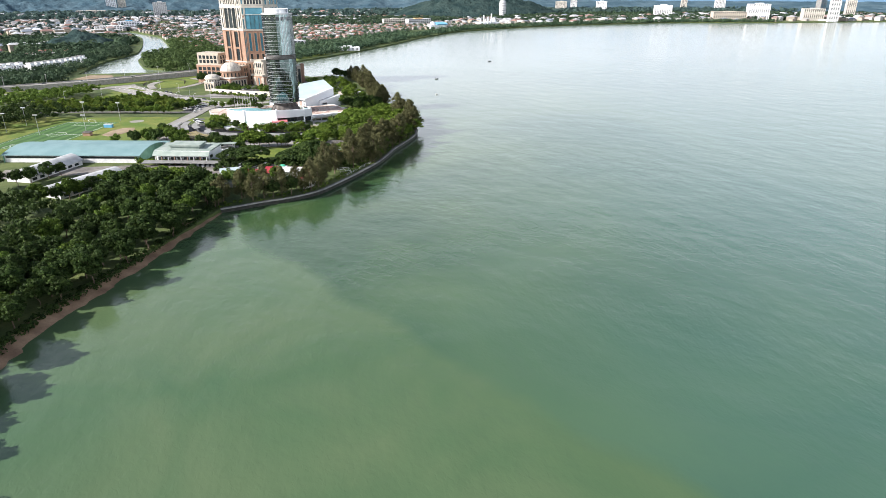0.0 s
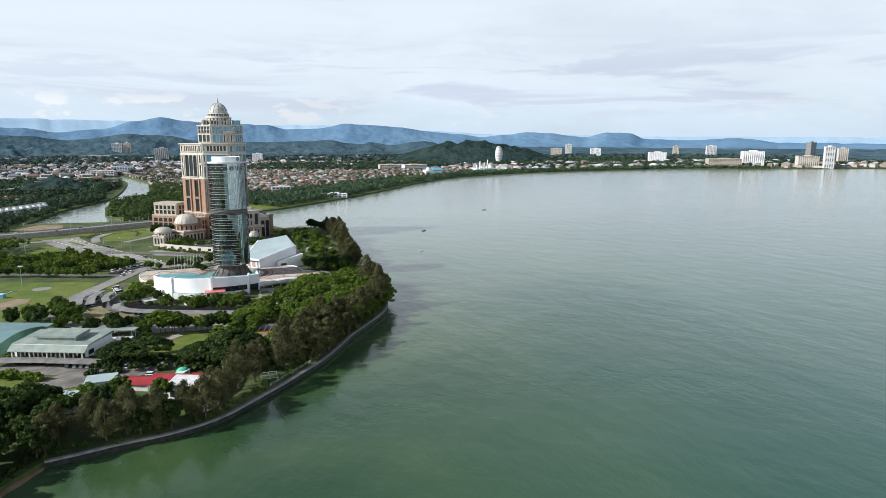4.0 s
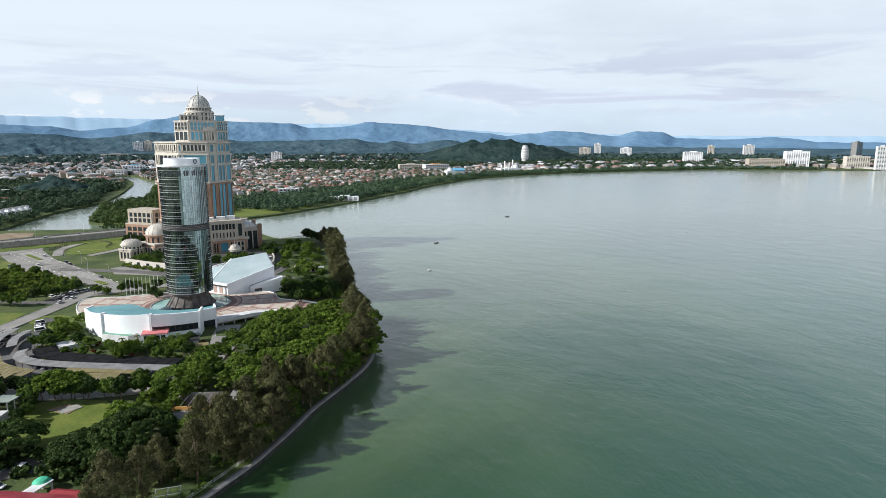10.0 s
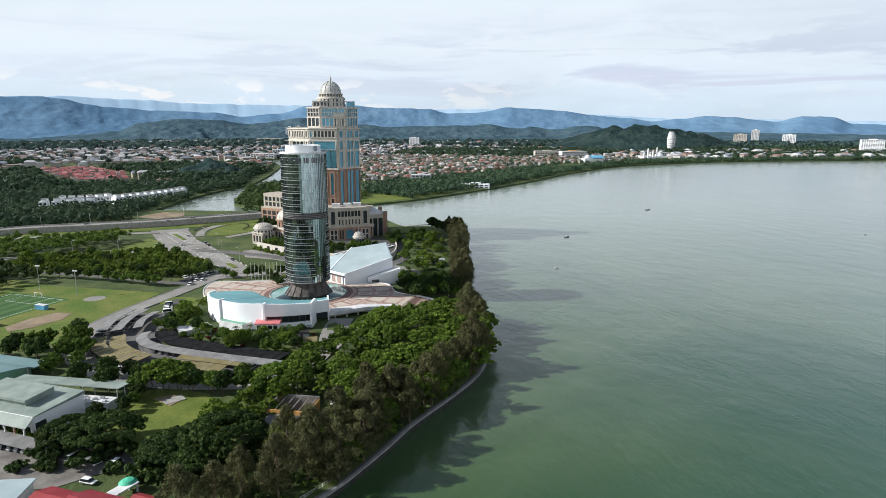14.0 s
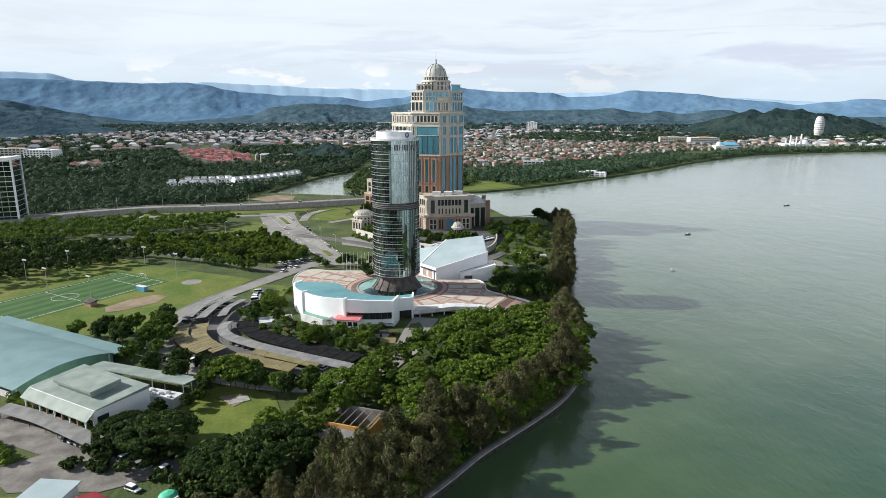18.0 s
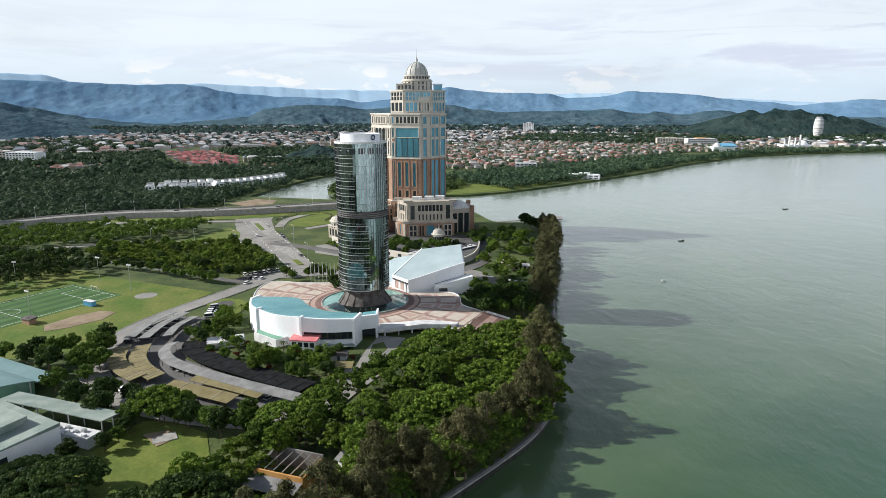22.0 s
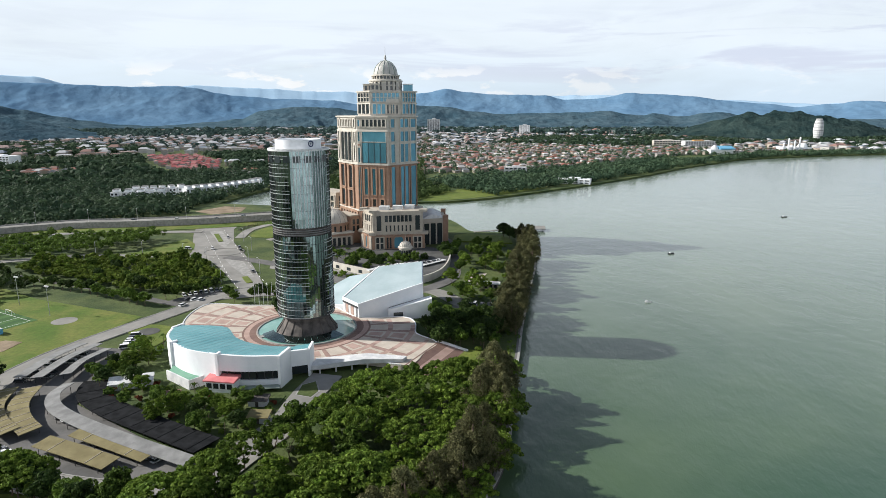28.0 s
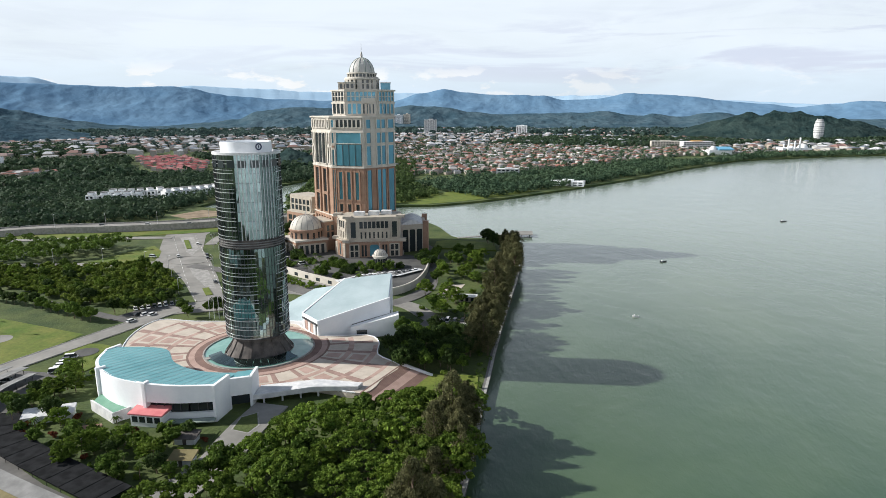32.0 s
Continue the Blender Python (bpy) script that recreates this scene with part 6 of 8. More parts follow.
    box(bm, -L_H + 1, s * (W_H - 1.4) - 0.2, 2.3, L_H - 1, s * (W_H - 1.4) + 0.2, 9.2, hm)
    part("side_wall", bm, M_WHITED, big)
    bm = B()
    box(bm, -L_H + 2, s * (W_H - 1.15) - 0.06, 6.4, L_H - 2, s * (W_H - 1.15) + 0.06, 8.0, hm)
    part("window_strip", bm, M_GLASS_DK, big)
bm = B()
box(bm, -L_H + 2, W_H, 8.0, L_H, W_H + 7, 8.4, hm)
part("side_roof", bm, M_GYMTEAL, big)

gym = thing("gym_building", "white gym with a weathered grey-green roof and raised clerestory", "building")
gm = Matrix.Translation((-72, -124.5, 0)) @ Matrix.Rotation(radians(-23.5), 4, "Z")
GL, GW = 16.5, 10.5
bm = B()
box(bm, -GL + 1, -GW + 3.2, 2.3, GL - 0.5, GW, 13.2, gm)
part("wall", bm, M_WHITE, gym)
bm = B()
prism(bm, [(-GL, -GW + 3.4), (GL, -GW + 3.4), (GL, GW), (-GL, GW)], 13.0, [13.4, 13.4, 14.4, 14.4], gm)
part("roof", bm, M_GREYROOF, gym)
bm = B()
prism(bm, [(-GL, -GW + 0.4), (GL, -GW + 0.4), (GL, -GW + 3.6), (-GL, -GW + 3.6)], [9.9, 9.9, 13.1, 13.1], [10.2, 10.2, 13.45, 13.45], gm)
part("skirt_roof", bm, M_GREYROOF, gym)
bm = B()
box(bm, -8.5, -3.0, 13.6, 8.5, 5.5, 15.6, gm)
part("clerestory", bm, M_GREYROOF, gym)
bm = B()
prism(bm, [(-9.2, -3.7), (9.2, -3.7), (9.2, 6.2), (-9.2, 6.2)], 15.5, [16.6, 16.6, 17.2, 17.2], gm)
part("clerestory_roof", bm, M_GREYROOF, gym)
for i in range(9):
    x = -GL + 1.5 + i * (2 * GL - 3) / 8
    bm = B()
    box(bm, x - 0.2, -GW + 0.9, 2.3, x + 0.2, -GW + 1.3, 10.4, gm)
    part("pillar", bm, M_BROWN if i % 2 else M_WHITED, gym)
for i in range(8):
    x = -GL + 3.6 + i * (2 * GL - 3) / 8
    bm = B()
    box(bm, x - 1.5, -GW + 3.08, 4.0, x + 1.5, -GW + 3.25, 8.6, gm)
    part("window", bm, M_GLASS_DK, gym)
bm = B()
box(bm, GL - 0.55, -6.5, 7.5, GL - 0.42, -3.0, 10.0, gm)
part("window", bm, M_GLASS_DK, gym)
LOWER = Matrix.Translation((0, 0, 3)) @ Matrix.Diagonal((1, 1, 0.74, 1)) @ Matrix.Translation((0, 0, -3))
settle(Matrix.Translation((-1.9, -14.0, 0)) @ LOWER)
canopy = thing("gym_canopy", "long pale grey-green canopy roof behind the gym", "canopy")
bm = B()
prism(bm, [(-84.5, -101.5), (-45.0, -111.5), (-46.8, -118.0), (-86.0, -108.0)], [10.3, 10.3, 10.9, 10.9], [10.7, 10.7, 11.3, 11.3])
part("roof", bm, M_GREYROOF, canopy)
for x, y in ((-82, -104), (-70, -107), (-58, -110), (-47, -113), (-48, -116.5), (-60, -113.6), (-72, -110.5)):
    bm = B()
    tube(bm, (x, y, 2.3), (x, y, 10.6), 0.18, seg=8)
    part("post", bm, M_WHITED, canopy)
mess = thing("service_block", "small white service block with cluttered flat roof", "building")
bm = B()
box(bm, -7.5, -2.5, 2.3, 7.5, 2.2, 7.4, Matrix.Translation((-55, -118.5, 0)) @ Matrix.Rotation(radians(-14), 4, "Z"))
part("wall", bm, M_WHITED, mess)
for i in range(7):
    bm = B()
    box(bm, -7 + i * 2.0, -2.2 + (i % 3), 7.4, -5.9 + i * 2.0, -1.2 + (i % 3), 8.2 + 0.3 * (i % 2), Matrix.Translation((-55, -118.5, 0)) @ Matrix.Rotation(radians(-14), 4, "Z"))
    part("rooftop_unit", bm, M_METAL if i % 3 else M_WHITED, mess)
settle(Matrix.Translation((0, -11.6, 0)) @ LOWER)
shed("lot_shelter", "long low grey shelter roof beside the gym", [(-101, -127.5), (-84, -133), (-60, -144)], 5.0, 4.6, M_SHED, 7)
settle(SITE)
for k, (x, y, a) in enumerate(((-145, -116, 58), (-121, -155, 47))):
    v = thing("vaulted_hall", "white hall with a curved barrel roof", "hall")
    vm = Matrix.Translation((x, y, 0)) @ Matrix.Rotation(radians(a), 4, "Z")
    for i in range(10):
        bm = B()
        y0, y1 = -7.5 + 15 * i / 10, -7.5 + 15 * (i + 1) / 10
        z0, z1 = 5.2 + 3.4 * math.cos(math.pi / 2 * y0 / 7.5), 5.2 + 3.4 * math.cos(math.pi / 2 * y1 / 7.5)
        prism(bm, [(-20, y0), (20, y0), (20, y1), (-20, y1)], [z0 - 0.2, z0 - 0.2, z1 - 0.2, z1 - 0.2], [z0, z0, z1, z1], vm)
        part("roof_sheet", bm, M_PALEROOF, v)
    bm = B()
    box(bm, -19, -7.0, 2.3, 19, 7.0, 5.4, vm)
    part("wall", bm, M_WHITED, v)
    for i in range(7):
        bm = B()
        box(bm, -17 + i * 5, -7.08, 3.2, -14 + i * 5, -6.95, 4.6, vm)
        part("window", bm, M_GLASS_DK, v)

settle(Matrix.Translation((-2.3, -23.0, 0.5)))

# ---- waterside club houses with crimson roofs ----
club = thing("club_house", "club house with crimson metal roofs and a white entrance", "house")
cm = Matrix.Translation((-27, -174, 0)) @ Matrix.Rotation(radians(-24), 4, "Z")


def gable(parent, m, x0, y0, x1, y1, ze, zr, material, walls, name="roof"):
    """A pitched roof with eaves, over plain walls."""
    bm = B()
    ym = (y0 + y1) / 2
    prism(bm, [(x0, y0), (x1, y0), (x1, ym), (x0, ym)], [ze, ze, zr, zr], [ze + 0.2, ze + 0.2, zr + 0.2, zr + 0.2], m)
    part(name, bm, material, parent)
    bm = B()
    prism(bm, [(x0, ym), (x1, ym), (x1, y1), (x0, y1)], [zr, zr, ze, ze], [zr + 0.2, zr + 0.2, ze + 0.2, ze + 0.2], m)
    part(name, bm, material, parent)
    bm = B()
    box(bm, x0 + 0.7, y0 + 0.7, 2.3, x1 - 0.7, y1 - 0.7, ze + 0.1, m)
    part("wall", bm, walls, parent)
    bm = B()
    for x in (x0 + 0.72, x1 - 0.72):
        bm.faces.new([bm.verts.new(m @ Vector(v)) for v in ((x, y0 + 0.7, ze), (x, y1 - 0.7, ze), (x, ym, zr))])
    part("gable_end", bm, walls, parent)


gable(club, cm, -8, -7.2, 16, 4.2, 6.0, 8.0, M_RED, M_WHITED)
gable(club, cm, -19.5, -5.5, -8.2, 3.5, 5.0, 6.3, M_REDDK, M_WHITED)
gable(club, cm, 12.0, -12.0, 19.5, 5.0, 4.8, 5.8, M_RED, M_WHITED)
gable(club, cm, 3.0, 4.4, 14.0, 8.4, 4.8, 5.6, M_REDDK, M_WHITED)
bm = B()
prism(bm, [(1.2, -11.2), (14.4, -11.2), (14.0, -2.4), (1.2, -2.4)], [7.3, 7.3, 8.0, 8.0], [7.7, 7.7, 8.4, 8.4], cm)
part("flat_roof", bm, M_WHITED, club, "white flat roof")
bm = B()
box(bm, 1.8, -10.8, 2.3, 13.8, -2.6, 7.5, cm)
part("wall", bm, M_WHITE, club)
for i in range(4):
    bm = B()
    box(bm, 2.8 + i * 2.8, -10.9, 3.2, 4.7 + i * 2.8, -10.75, 5.6, cm)
    part("window", bm, M_GLASS_DK, club)
bm = B()
lathe(bm, [(8.6, 2.4), (8.6, 4.1), (8.3, 4.1), (8.3, 2.4)], 24, (-20.9, -193.0), a0=-84, a1=38)
part("curved_parapet", bm, M_WHITE, club, "curved white parapet wall")
bm = B()
prism(bm, [(-4.6, 5.0), (-1.4, 5.0), (-0.6, 12.0), (-3.8, 12.0)], 4.9, 5.15, cm)
part("entry_canopy", bm, M_WHITED, club, "pale flat entry canopy")
for p in ((-3.6, 11.6), (-1.0, 11.6)):
    bm = B()
    box(bm, p[0] - 0.2, p[1] - 0.2, 2.3, p[0] + 0.2, p[1] + 0.2, 5.0, cm)
    part("post", bm, M_WHITED, club)
club2 = thing("club_annex", "flat pale blue-roofed club annex", "house")
for x0, y0, x1, y1, z, material in ((-62.6, -187, -47.0, -173.5, 5.4, M_PALETEAL), (-58.6, -169.5, -48.1, -160.8, 6.0, M_PALETEAL), (-75, -181, -63.2, -171, 4.9, M_PALETEAL)):
    bm = B()
    box(bm, x0, y0, z, x1, y1, z + 0.4)
    part("roof", bm, material, club2)
    bm = B()
    box(bm, x0 + 0.6, y0 + 0.6, 2.3, x1 - 0.6, y1 - 0.6, z + 0.1)
    part("wall", bm, M_WHITED, club2)
tent = thing("green_canopy", "rounded bright green cloth canopy", "canopy")
bm = B()
lathe(bm, [(2.4, 4.4), (2.2, 5.1), (1.4, 5.7), (0.05, 6.0)], 16, (-25.5, -162.5))
part("cloth", bm, M_GREENFAB, tent)
for a in range(4):
    bm = B()
    x, y = -25.5 + 2.1 * math.cos(a * 1.57), -162.5 + 2.1 * math.sin(a * 1.57)
    tube(bm, (x, y, 2.3), (x, y, 4.6), 0.08, seg=5)
    part("post", bm, M_METAL, tent)
frame_t = thing("boat_frame", "open grey steel frame on the shore", "frame")
for dx in (0, 3, 6):
    for dy in (0, 7):
        bm = B()
        tube(bm, (3 + dx, -181 + dy, 2.3), (3 + dx, -181 + dy, 4.0), 0.1, seg=5)
        part("post", bm, M_METAL, frame_t)
    bm = B()
    tube(bm, (3 + dx, -181, 4.0), (3 + dx, -174, 4.0), 0.1, seg=5)
    part("rail", bm, M_METAL, frame_t)
for dy in (0, 3.5, 7):
    bm = B()
    tube(bm, (3, -181 + dy, 4.0), (9, -181 + dy, 4.0), 0.1, seg=5)
    part("rail", bm, M_METAL, frame_t)
settle(Matrix.Translation((0.6, -18.0, 0.5)))
# orange-walled courtyard hut in the trees
hut = thing("courtyard_hut", "roofless hut with orange walls and steel beams", "hut")
hm2 = Matrix.Translation((7, -133, 0)) @ Matrix.Rotation(radians(-14), 4, "Z")
for x0, y0, x1, y1, z, material in ((-7, -5, 7, -4.6, 6.8, M_ORANGE), (-7, 4.6, 7, 5, 7.6, M_SHED), (-7, -5, -6.6, 5, 7.2, M_SHED), (6.6, -5, 7, 5, 6.8, M_ORANGE)):
    bm = B()
    box(bm, x0, y0, 2.3, x1, y1, z, hm2)
    part("wall", bm, material, hut)
for i in range(6):
    bm = B()
    box(bm, -6.5 + i * 2.5, -4.8, 7.0, -6.34 + i * 2.5, 4.8, 7.2, hm2)
    part("beam", bm, M_METAL, hut)
bm = B()
prism(bm, [(-7, -10), (7, -10), (7, -5.2), (-7, -5.2)], [4.6, 4.6, 5.4, 5.4], [4.8, 4.8, 5.6, 5.6], hm2)
part("porch_roof", bm, M_SHED, hut)
hut2 = thing("park_shed", "white-roofed park shed beneath casuarinas", "shed")
hm3 = Matrix.Translation((26, -128, 0)) @ Matrix.Rotation(radians(-30), 4, "Z")
gable(hut2, hm3, -8, -4, 8, 4, 4.8, 6.4, M_SHED, M_WHITED)
settle(Matrix.Translation((4.0, -9.5, 0.5)))
# shore railing near the club
rail = thing("shore_railing", "white post railing along the sea wall", "railing")
inner = [p for p in offset_line(sea_wall_line, 2.8) if -206 < p[1] < -172]
for p, q in zip(inner, inner[1:]):
    bm = B()
    tube(bm, (*p, 2.9), (*p, 4.1), 0.07, seg=5)
    part("post", bm, M_WHITED, rail)
    for z in (3.4, 4.0):
        bm = B()
        tube(bm, (*p, z), (*q, z), 0.04, seg=4)
        part("bar", bm, M_WHITED, rail)

settle(Matrix.Identity(4))

# ---- pier, park pavilion, boats ----
pier = thing("pier", "long pale concrete pier on piles", "pier")
p0, p1 = Vector((56, 236, 0)), Vector((101, 258, 0))
for i in range(12):
    a, b = p0.lerp(p1, i / 12), p0.lerp(p1, (i + 1) / 12)
    bm = B()
    ribbon(bm, [(a.x, a.y), (b.x - 0.05, b.y - 0.03)], -1.6, 1.6, 2.6, 3.0)
    part("deck_slab", bm, M_PALEROAD, pier)
    for d in (-1.2, 1.2):
        q = offset_line([(a.x, a.y), (b.x, b.y)], d)[0]
        bm = B()
        tube(bm, (*q, -2), (*q, 2.7), 0.25, seg=7)
        part("pile", bm, M_KERB, pier)
bm = B()
box(bm, 96, 251, 2.6, 111, 265, 3.05)
part("pier_head", bm, M_PALEROAD, pier)
for x in (97.5, 103, 109):
    for y in (253, 263):
        bm = B()
        tube(bm, (x, y, -2), (x, y, 2.7), 0.3, seg=7)
        part("pile", bm, M_KERB, pier)
pav = thing("park_pavilion", "small flat-roofed white park pavilion", "pavilion")
bm = B()
box(bm, 66, 80, 5.2, 76, 85, 5.6)
part("roof", bm, M_WHITED, pav)
bm = B()
box(bm, 67, 81, 2.4, 75, 84, 5.2)
part("wall", bm, M_PAVE, pav)
for x in (68.5, 71, 73.5):
    bm = B()
    box(bm, x - 0.7, 80.94, 3.0, x + 0.7, 81.02, 4.8)
    part("window", bm, M_GLASS_DK, pav)


settle(Matrix.Translation((4.4, -9.0, 0.4)))


BX, BY = 4.4, -9.0


def boat(x, y, turn, length, label):
    t = thing("fishing_boat", label, "boat", Matrix.Translation((x, y, WATER_Z)) @ Matrix.Rotation(radians(turn), 4, "Z"), group="small boats")
    bm = B()
    n2 = 9
    rows2 = []
    for i in range(n2):
        f = i / (n2 - 1)
        w = length * 0.15 * math.sin(math.pi * min(1, 0.18 + f * 0.82)) ** 0.6 + 0.02
        x2 = (f - 0.5) * length
        lift = 0.35 * (2 * f - 1) ** 2
        rows2.append([bm.verts.new((x2, -w, 0.55 + lift)), bm.verts.new((x2, -w * 0.6, -0.25)), bm.verts.new((x2, w * 0.6, -0.25)), bm.verts.new((x2, w, 0.55 + lift)), bm.verts.new((x2, w * 0.7, 0.3)), bm.verts.new((x2, -w * 0.7, 0.3))])
    for a, b in zip(rows2, rows2[1:]):
        for k in range(6):
            bm.faces.new((a[k], a[(k + 1) % 6], b[(k + 1) % 6], b[k]))
    bm.faces.new(rows2[0][::-1])
    bm.faces.new(rows2[-1])
    part("hull", bm, M_DKMETAL if length > 3.2 else M_WHITED, t)
    bm = B()
    box(bm, -length * 0.3, -0.35, 0.3, -length * 0.1, 0.35, 1.2)
    part("cabin_box", bm, M_WHITED, t)
    return t


boat(197 - BX, 163 - BY, 20, 4.6, "dark narrow fishing boat at rest on the bay")
boat(157.6 - BX, 52.6 - BY, -10, 2.9, "small white boat at rest on the bay")
boat(334 - BX, 319 - BY, 15, 6.0, "long low dark boat far out on the bay")
boat(457 - BX, 154 - BY, 40, 3.6, "small dark boat alone on the open bay")
settle(Matrix.Identity(4))


# ---- buildings further off ----
def block(name, label, x, y, w, top, depth=None, floors=None, cols=None, turn=0.0, wall=None, glass=None, roof=None, group="", base=2.5):
    """A block with storeys: each storey is a recessed window strip between proud floor bands, with upright piers."""
    depth = depth or max(10.0, w * 0.45)
    h = top - base
    floors = floors or max(2, int(h / 3.6))
    cols = cols or max(3, int(w / 6))
    m = Matrix.Translation((x, y, base)) @ Matrix.Rotation(radians(turn), 4, "Z")
    t = thing(name, label, "building", group=group)
    wall, glass = wall or M_WHITE, glass or M_GLASS_DK
    bm = B()
    box(bm, -w / 2 + 0.4, -depth / 2 + 0.4, -0.3, w / 2 - 0.4, depth / 2 - 0.4, h - 0.5, m)
    part("window_wall", bm, glass, t)
    for f in range(floors + 1):
        z = h * f / floors
        bm = B()
        box(bm, -w / 2, -depth / 2, z - h / floors * 0.28, w / 2, depth / 2, min(h, z + h / floors * 0.22), m)
        part("floor_band", bm, wall, t)
    for i in range(cols + 1):
        px = -w / 2 + w * i / cols
        for s in (-1, 1):
            bm = B()
            box(bm, px - w / cols * 0.16, s * depth / 2 - 0.22, -0.3, px + w / cols * 0.16, s * depth / 2 + 0.22, h, m)
            part("pier", bm, wall, t)
    for s in (-1, 1):
        bm = B()
        box(bm, s * w / 2 - 0.5, -depth / 2 * 0.9, -0.3, s * w / 2 + 0.12, depth / 2 * 0.9, h, m)
        part("end_wall", bm, wall, t)
    bm = B()
    box(bm, -w * 0.15, -depth * 0.2, h - 0.2, w * 0.2, depth * 0.2, h + max(2.0, h * 0.06), m)
    part("roof_house", bm, roof or wall, t)
    return t


FAR = [
    ("hotel", "broad white waterfront hotel block", 1694, 1213, 65, 53),
    ("hotel", "cream waterfront hotel block", 1829, 1118, 62, 39),
    ("apartment_tower", "tall white waterfront apartment tower", 1815, 1030, 26, 70),
    ("apartment_tower", "white waterfront apartment tower", 1846, 1052, 24, 62),
    ("apartment_tower", "white apartment tower behind the waterfront", 2155, 1247, 31, 60),
    ("office_block", "long low brown office block by the water", 1579, 1220, 101, 30),
    ("office_block", "stepped white office block", 1556, 1523, 60, 45),
    ("apartment_block", "white apartment block on a rise", 1610, 2350, 51, 47),
    ("apartment_block", "white apartment block on a rise", 1751, 2467, 30, 65),
    ("apartment_block", "pale apartment block among trees", 1794, 2283, 48, 47),
    ("apartment_block", "slim pale apartment block", 2179, 2157, 26, 58),
    ("apartment_block", "pair of pale apartment blocks", 2300, 2049, 44, 61),
    ("apartment_block", "white apartment slab below the hills", -418, 2941, 40, 72),
    ("apartment_block", "white apartment slab below the hills", -374, 2945, 30, 75),
    ("apartment_block", "broad pale apartment slab above the suburb", -183, 2270, 46, 58),
    ("apartment_block", "white apartment slab above the suburb", 167, 2165, 36, 38),
    ("warehouse", "long white low warehouse", -472, 2665, 108, 22),
    ("warehouse", "long white low warehouse", -265, 1367, 59, 15),
    ("warehouse", "blue-grey metal industrial hall among roofs", -231, 1467, 52, 22),
    ("school_block", "white low civic block by the shore", 484, 1369, 64, 20),
    ("school_block", "low civic block with an orange front", 550, 1350, 70, 20),
    ("school_block", "white stepped school building among trees", -748, 752, 54, 21),
    ("school_block", "white school building among trees", -800, 749, 46, 23),
    ("apartment_block", "small white apartments across the water", 101, 678, 30, 14),
    ("shore_shed", "flat pale shed on the far shore", 173, 581, 40, 8),
    ("long_shed", "long white open shed in the woods", -518, 542, 40, 9),
]
for i, (nm, lb, x, y, w, top) in enumerate(FAR):
    block(nm, lb, x, y, w, top, turn=(-30 if x > 1400 else (i * 37) % 24 - 12), wall=(M_WHITE, M_CREAM, M_WHITED)[i % 3] if nm != "office_block" or i != 5 else M_CREAM_DK, roof=M_ORANGE if "orange" in lb else (M_BLUEBOX if "blue" in lb else None))
block("office_tower", "dark blue-grey glass office tower", 2560, 1715, 30, 78, wall=M_SHED, glass=M_GLASS_BLUE, depth=28)

# tall bulging white tower on the far shore, narrow at foot and top
egg = thing("bulging_tower", "white office tower with bulging sides below a hill", "tower")
prof2 = [(8, 2.3), (10.5, 14), (12.8, 26), (13.4, 38), (12.6, 50), (10.6, 60), (7.6, 67)]
for a, b in zip(prof2, prof2[1:]):
    bm = B()
    lathe(bm, [a, b], 20, (981, 1681))
    part("storey_band", bm, M_WHITED, egg)
    for k in (0.3, 0.7):
        r = a[0] + (b[0] - a[0]) * k + 0.1
        z = a[1] + (b[1] - a[1]) * k
        bm = B()
        lathe(bm, [(r, z), (r, z + 0.9)], 20, (981, 1681))
        part("window_band", bm, M_GLASS_DK, egg)
bm = B()
disc(bm, 7.6, 67, 20, (981, 1681))
part("roof", bm, M_WHITED, egg)

mosque = thing("white_mosque", "white domed hall with slim paired towers on the shore", "mosque")
bm = B()
box(bm, 690, 1210, 2.3, 750, 1245, 13)
part("hall", bm, M_WHITE, mosque)
for x, y, r, z in ((735, 1222, 10, 22), (712, 1225, 7, 17)):
    bm = B()
    lathe(bm, [(r, 12.8)] + [(r * math.cos(k * math.pi / 16), 13 + (z - 13) * math.sin(k * math.pi / 16)) for k in range(9)], 24, (x, y))
    part("dome", bm, M_WHITE, mosque, smooth=True)
for x, y, z in ((700, 1208, 30), (712, 1206, 26), (722, 1206, 33), (692, 1212, 20)):
    bm = B()
    tube(bm, (x, y, 2.3), (x, y, z), 2.0, 1.6, 10)
    tube(bm, (x, y, z), (x, y, z + 3), 2.2, 0.1, 10)
    part("tower", bm, M_WHITE, mosque)
blue = thing("lakeside_hall", "white hall with a blue roof and small dome on the shore", "hall")
bm = B()
box(bm, 512, 1125, 2.3, 556, 1150, 13)
part("wall", bm, M_WHITE, blue)
bm = B()
prism(bm, [(530, 1122), (560, 1122), (560, 1152), (530, 1152)], 13, [15, 15, 19, 19])
part("roof", bm, M_BLUEBOX, blue)
bm = B()
lathe(bm, [(7 * math.cos(k * math.pi / 16), 13 + 8 * math.sin(k * math.pi / 16)) for k in range(9)], 20, (522, 1136))
part("dome", bm, M_WHITED, blue)

# slanted glass block at the west edge
gl = thing("slanted_glass_block", "dark glass office block with a slanted white frame", "building")
GM = Matrix.Translation((-359, 175, 0)) @ Matrix.Rotation(radians(22), 4, "Z")
bm = B()
prism(bm, [(-30, -10), (24, -10), (24, 12), (-30, 12)], 2.3, [50, 54, 54, 50], GM)
part("glass_body", bm, M_GLASS_DKM, gl)
bm = B()
for y in (-10.6, 11.4):
    prism(bm, [(23.4, y), (24.8, y), (24.8, y + 1.2), (23.4, y + 1.2)], 2.3, 55, GM)
part("end_frame", bm, M_WHITE, gl)
for i in range(13):
    bm = B()
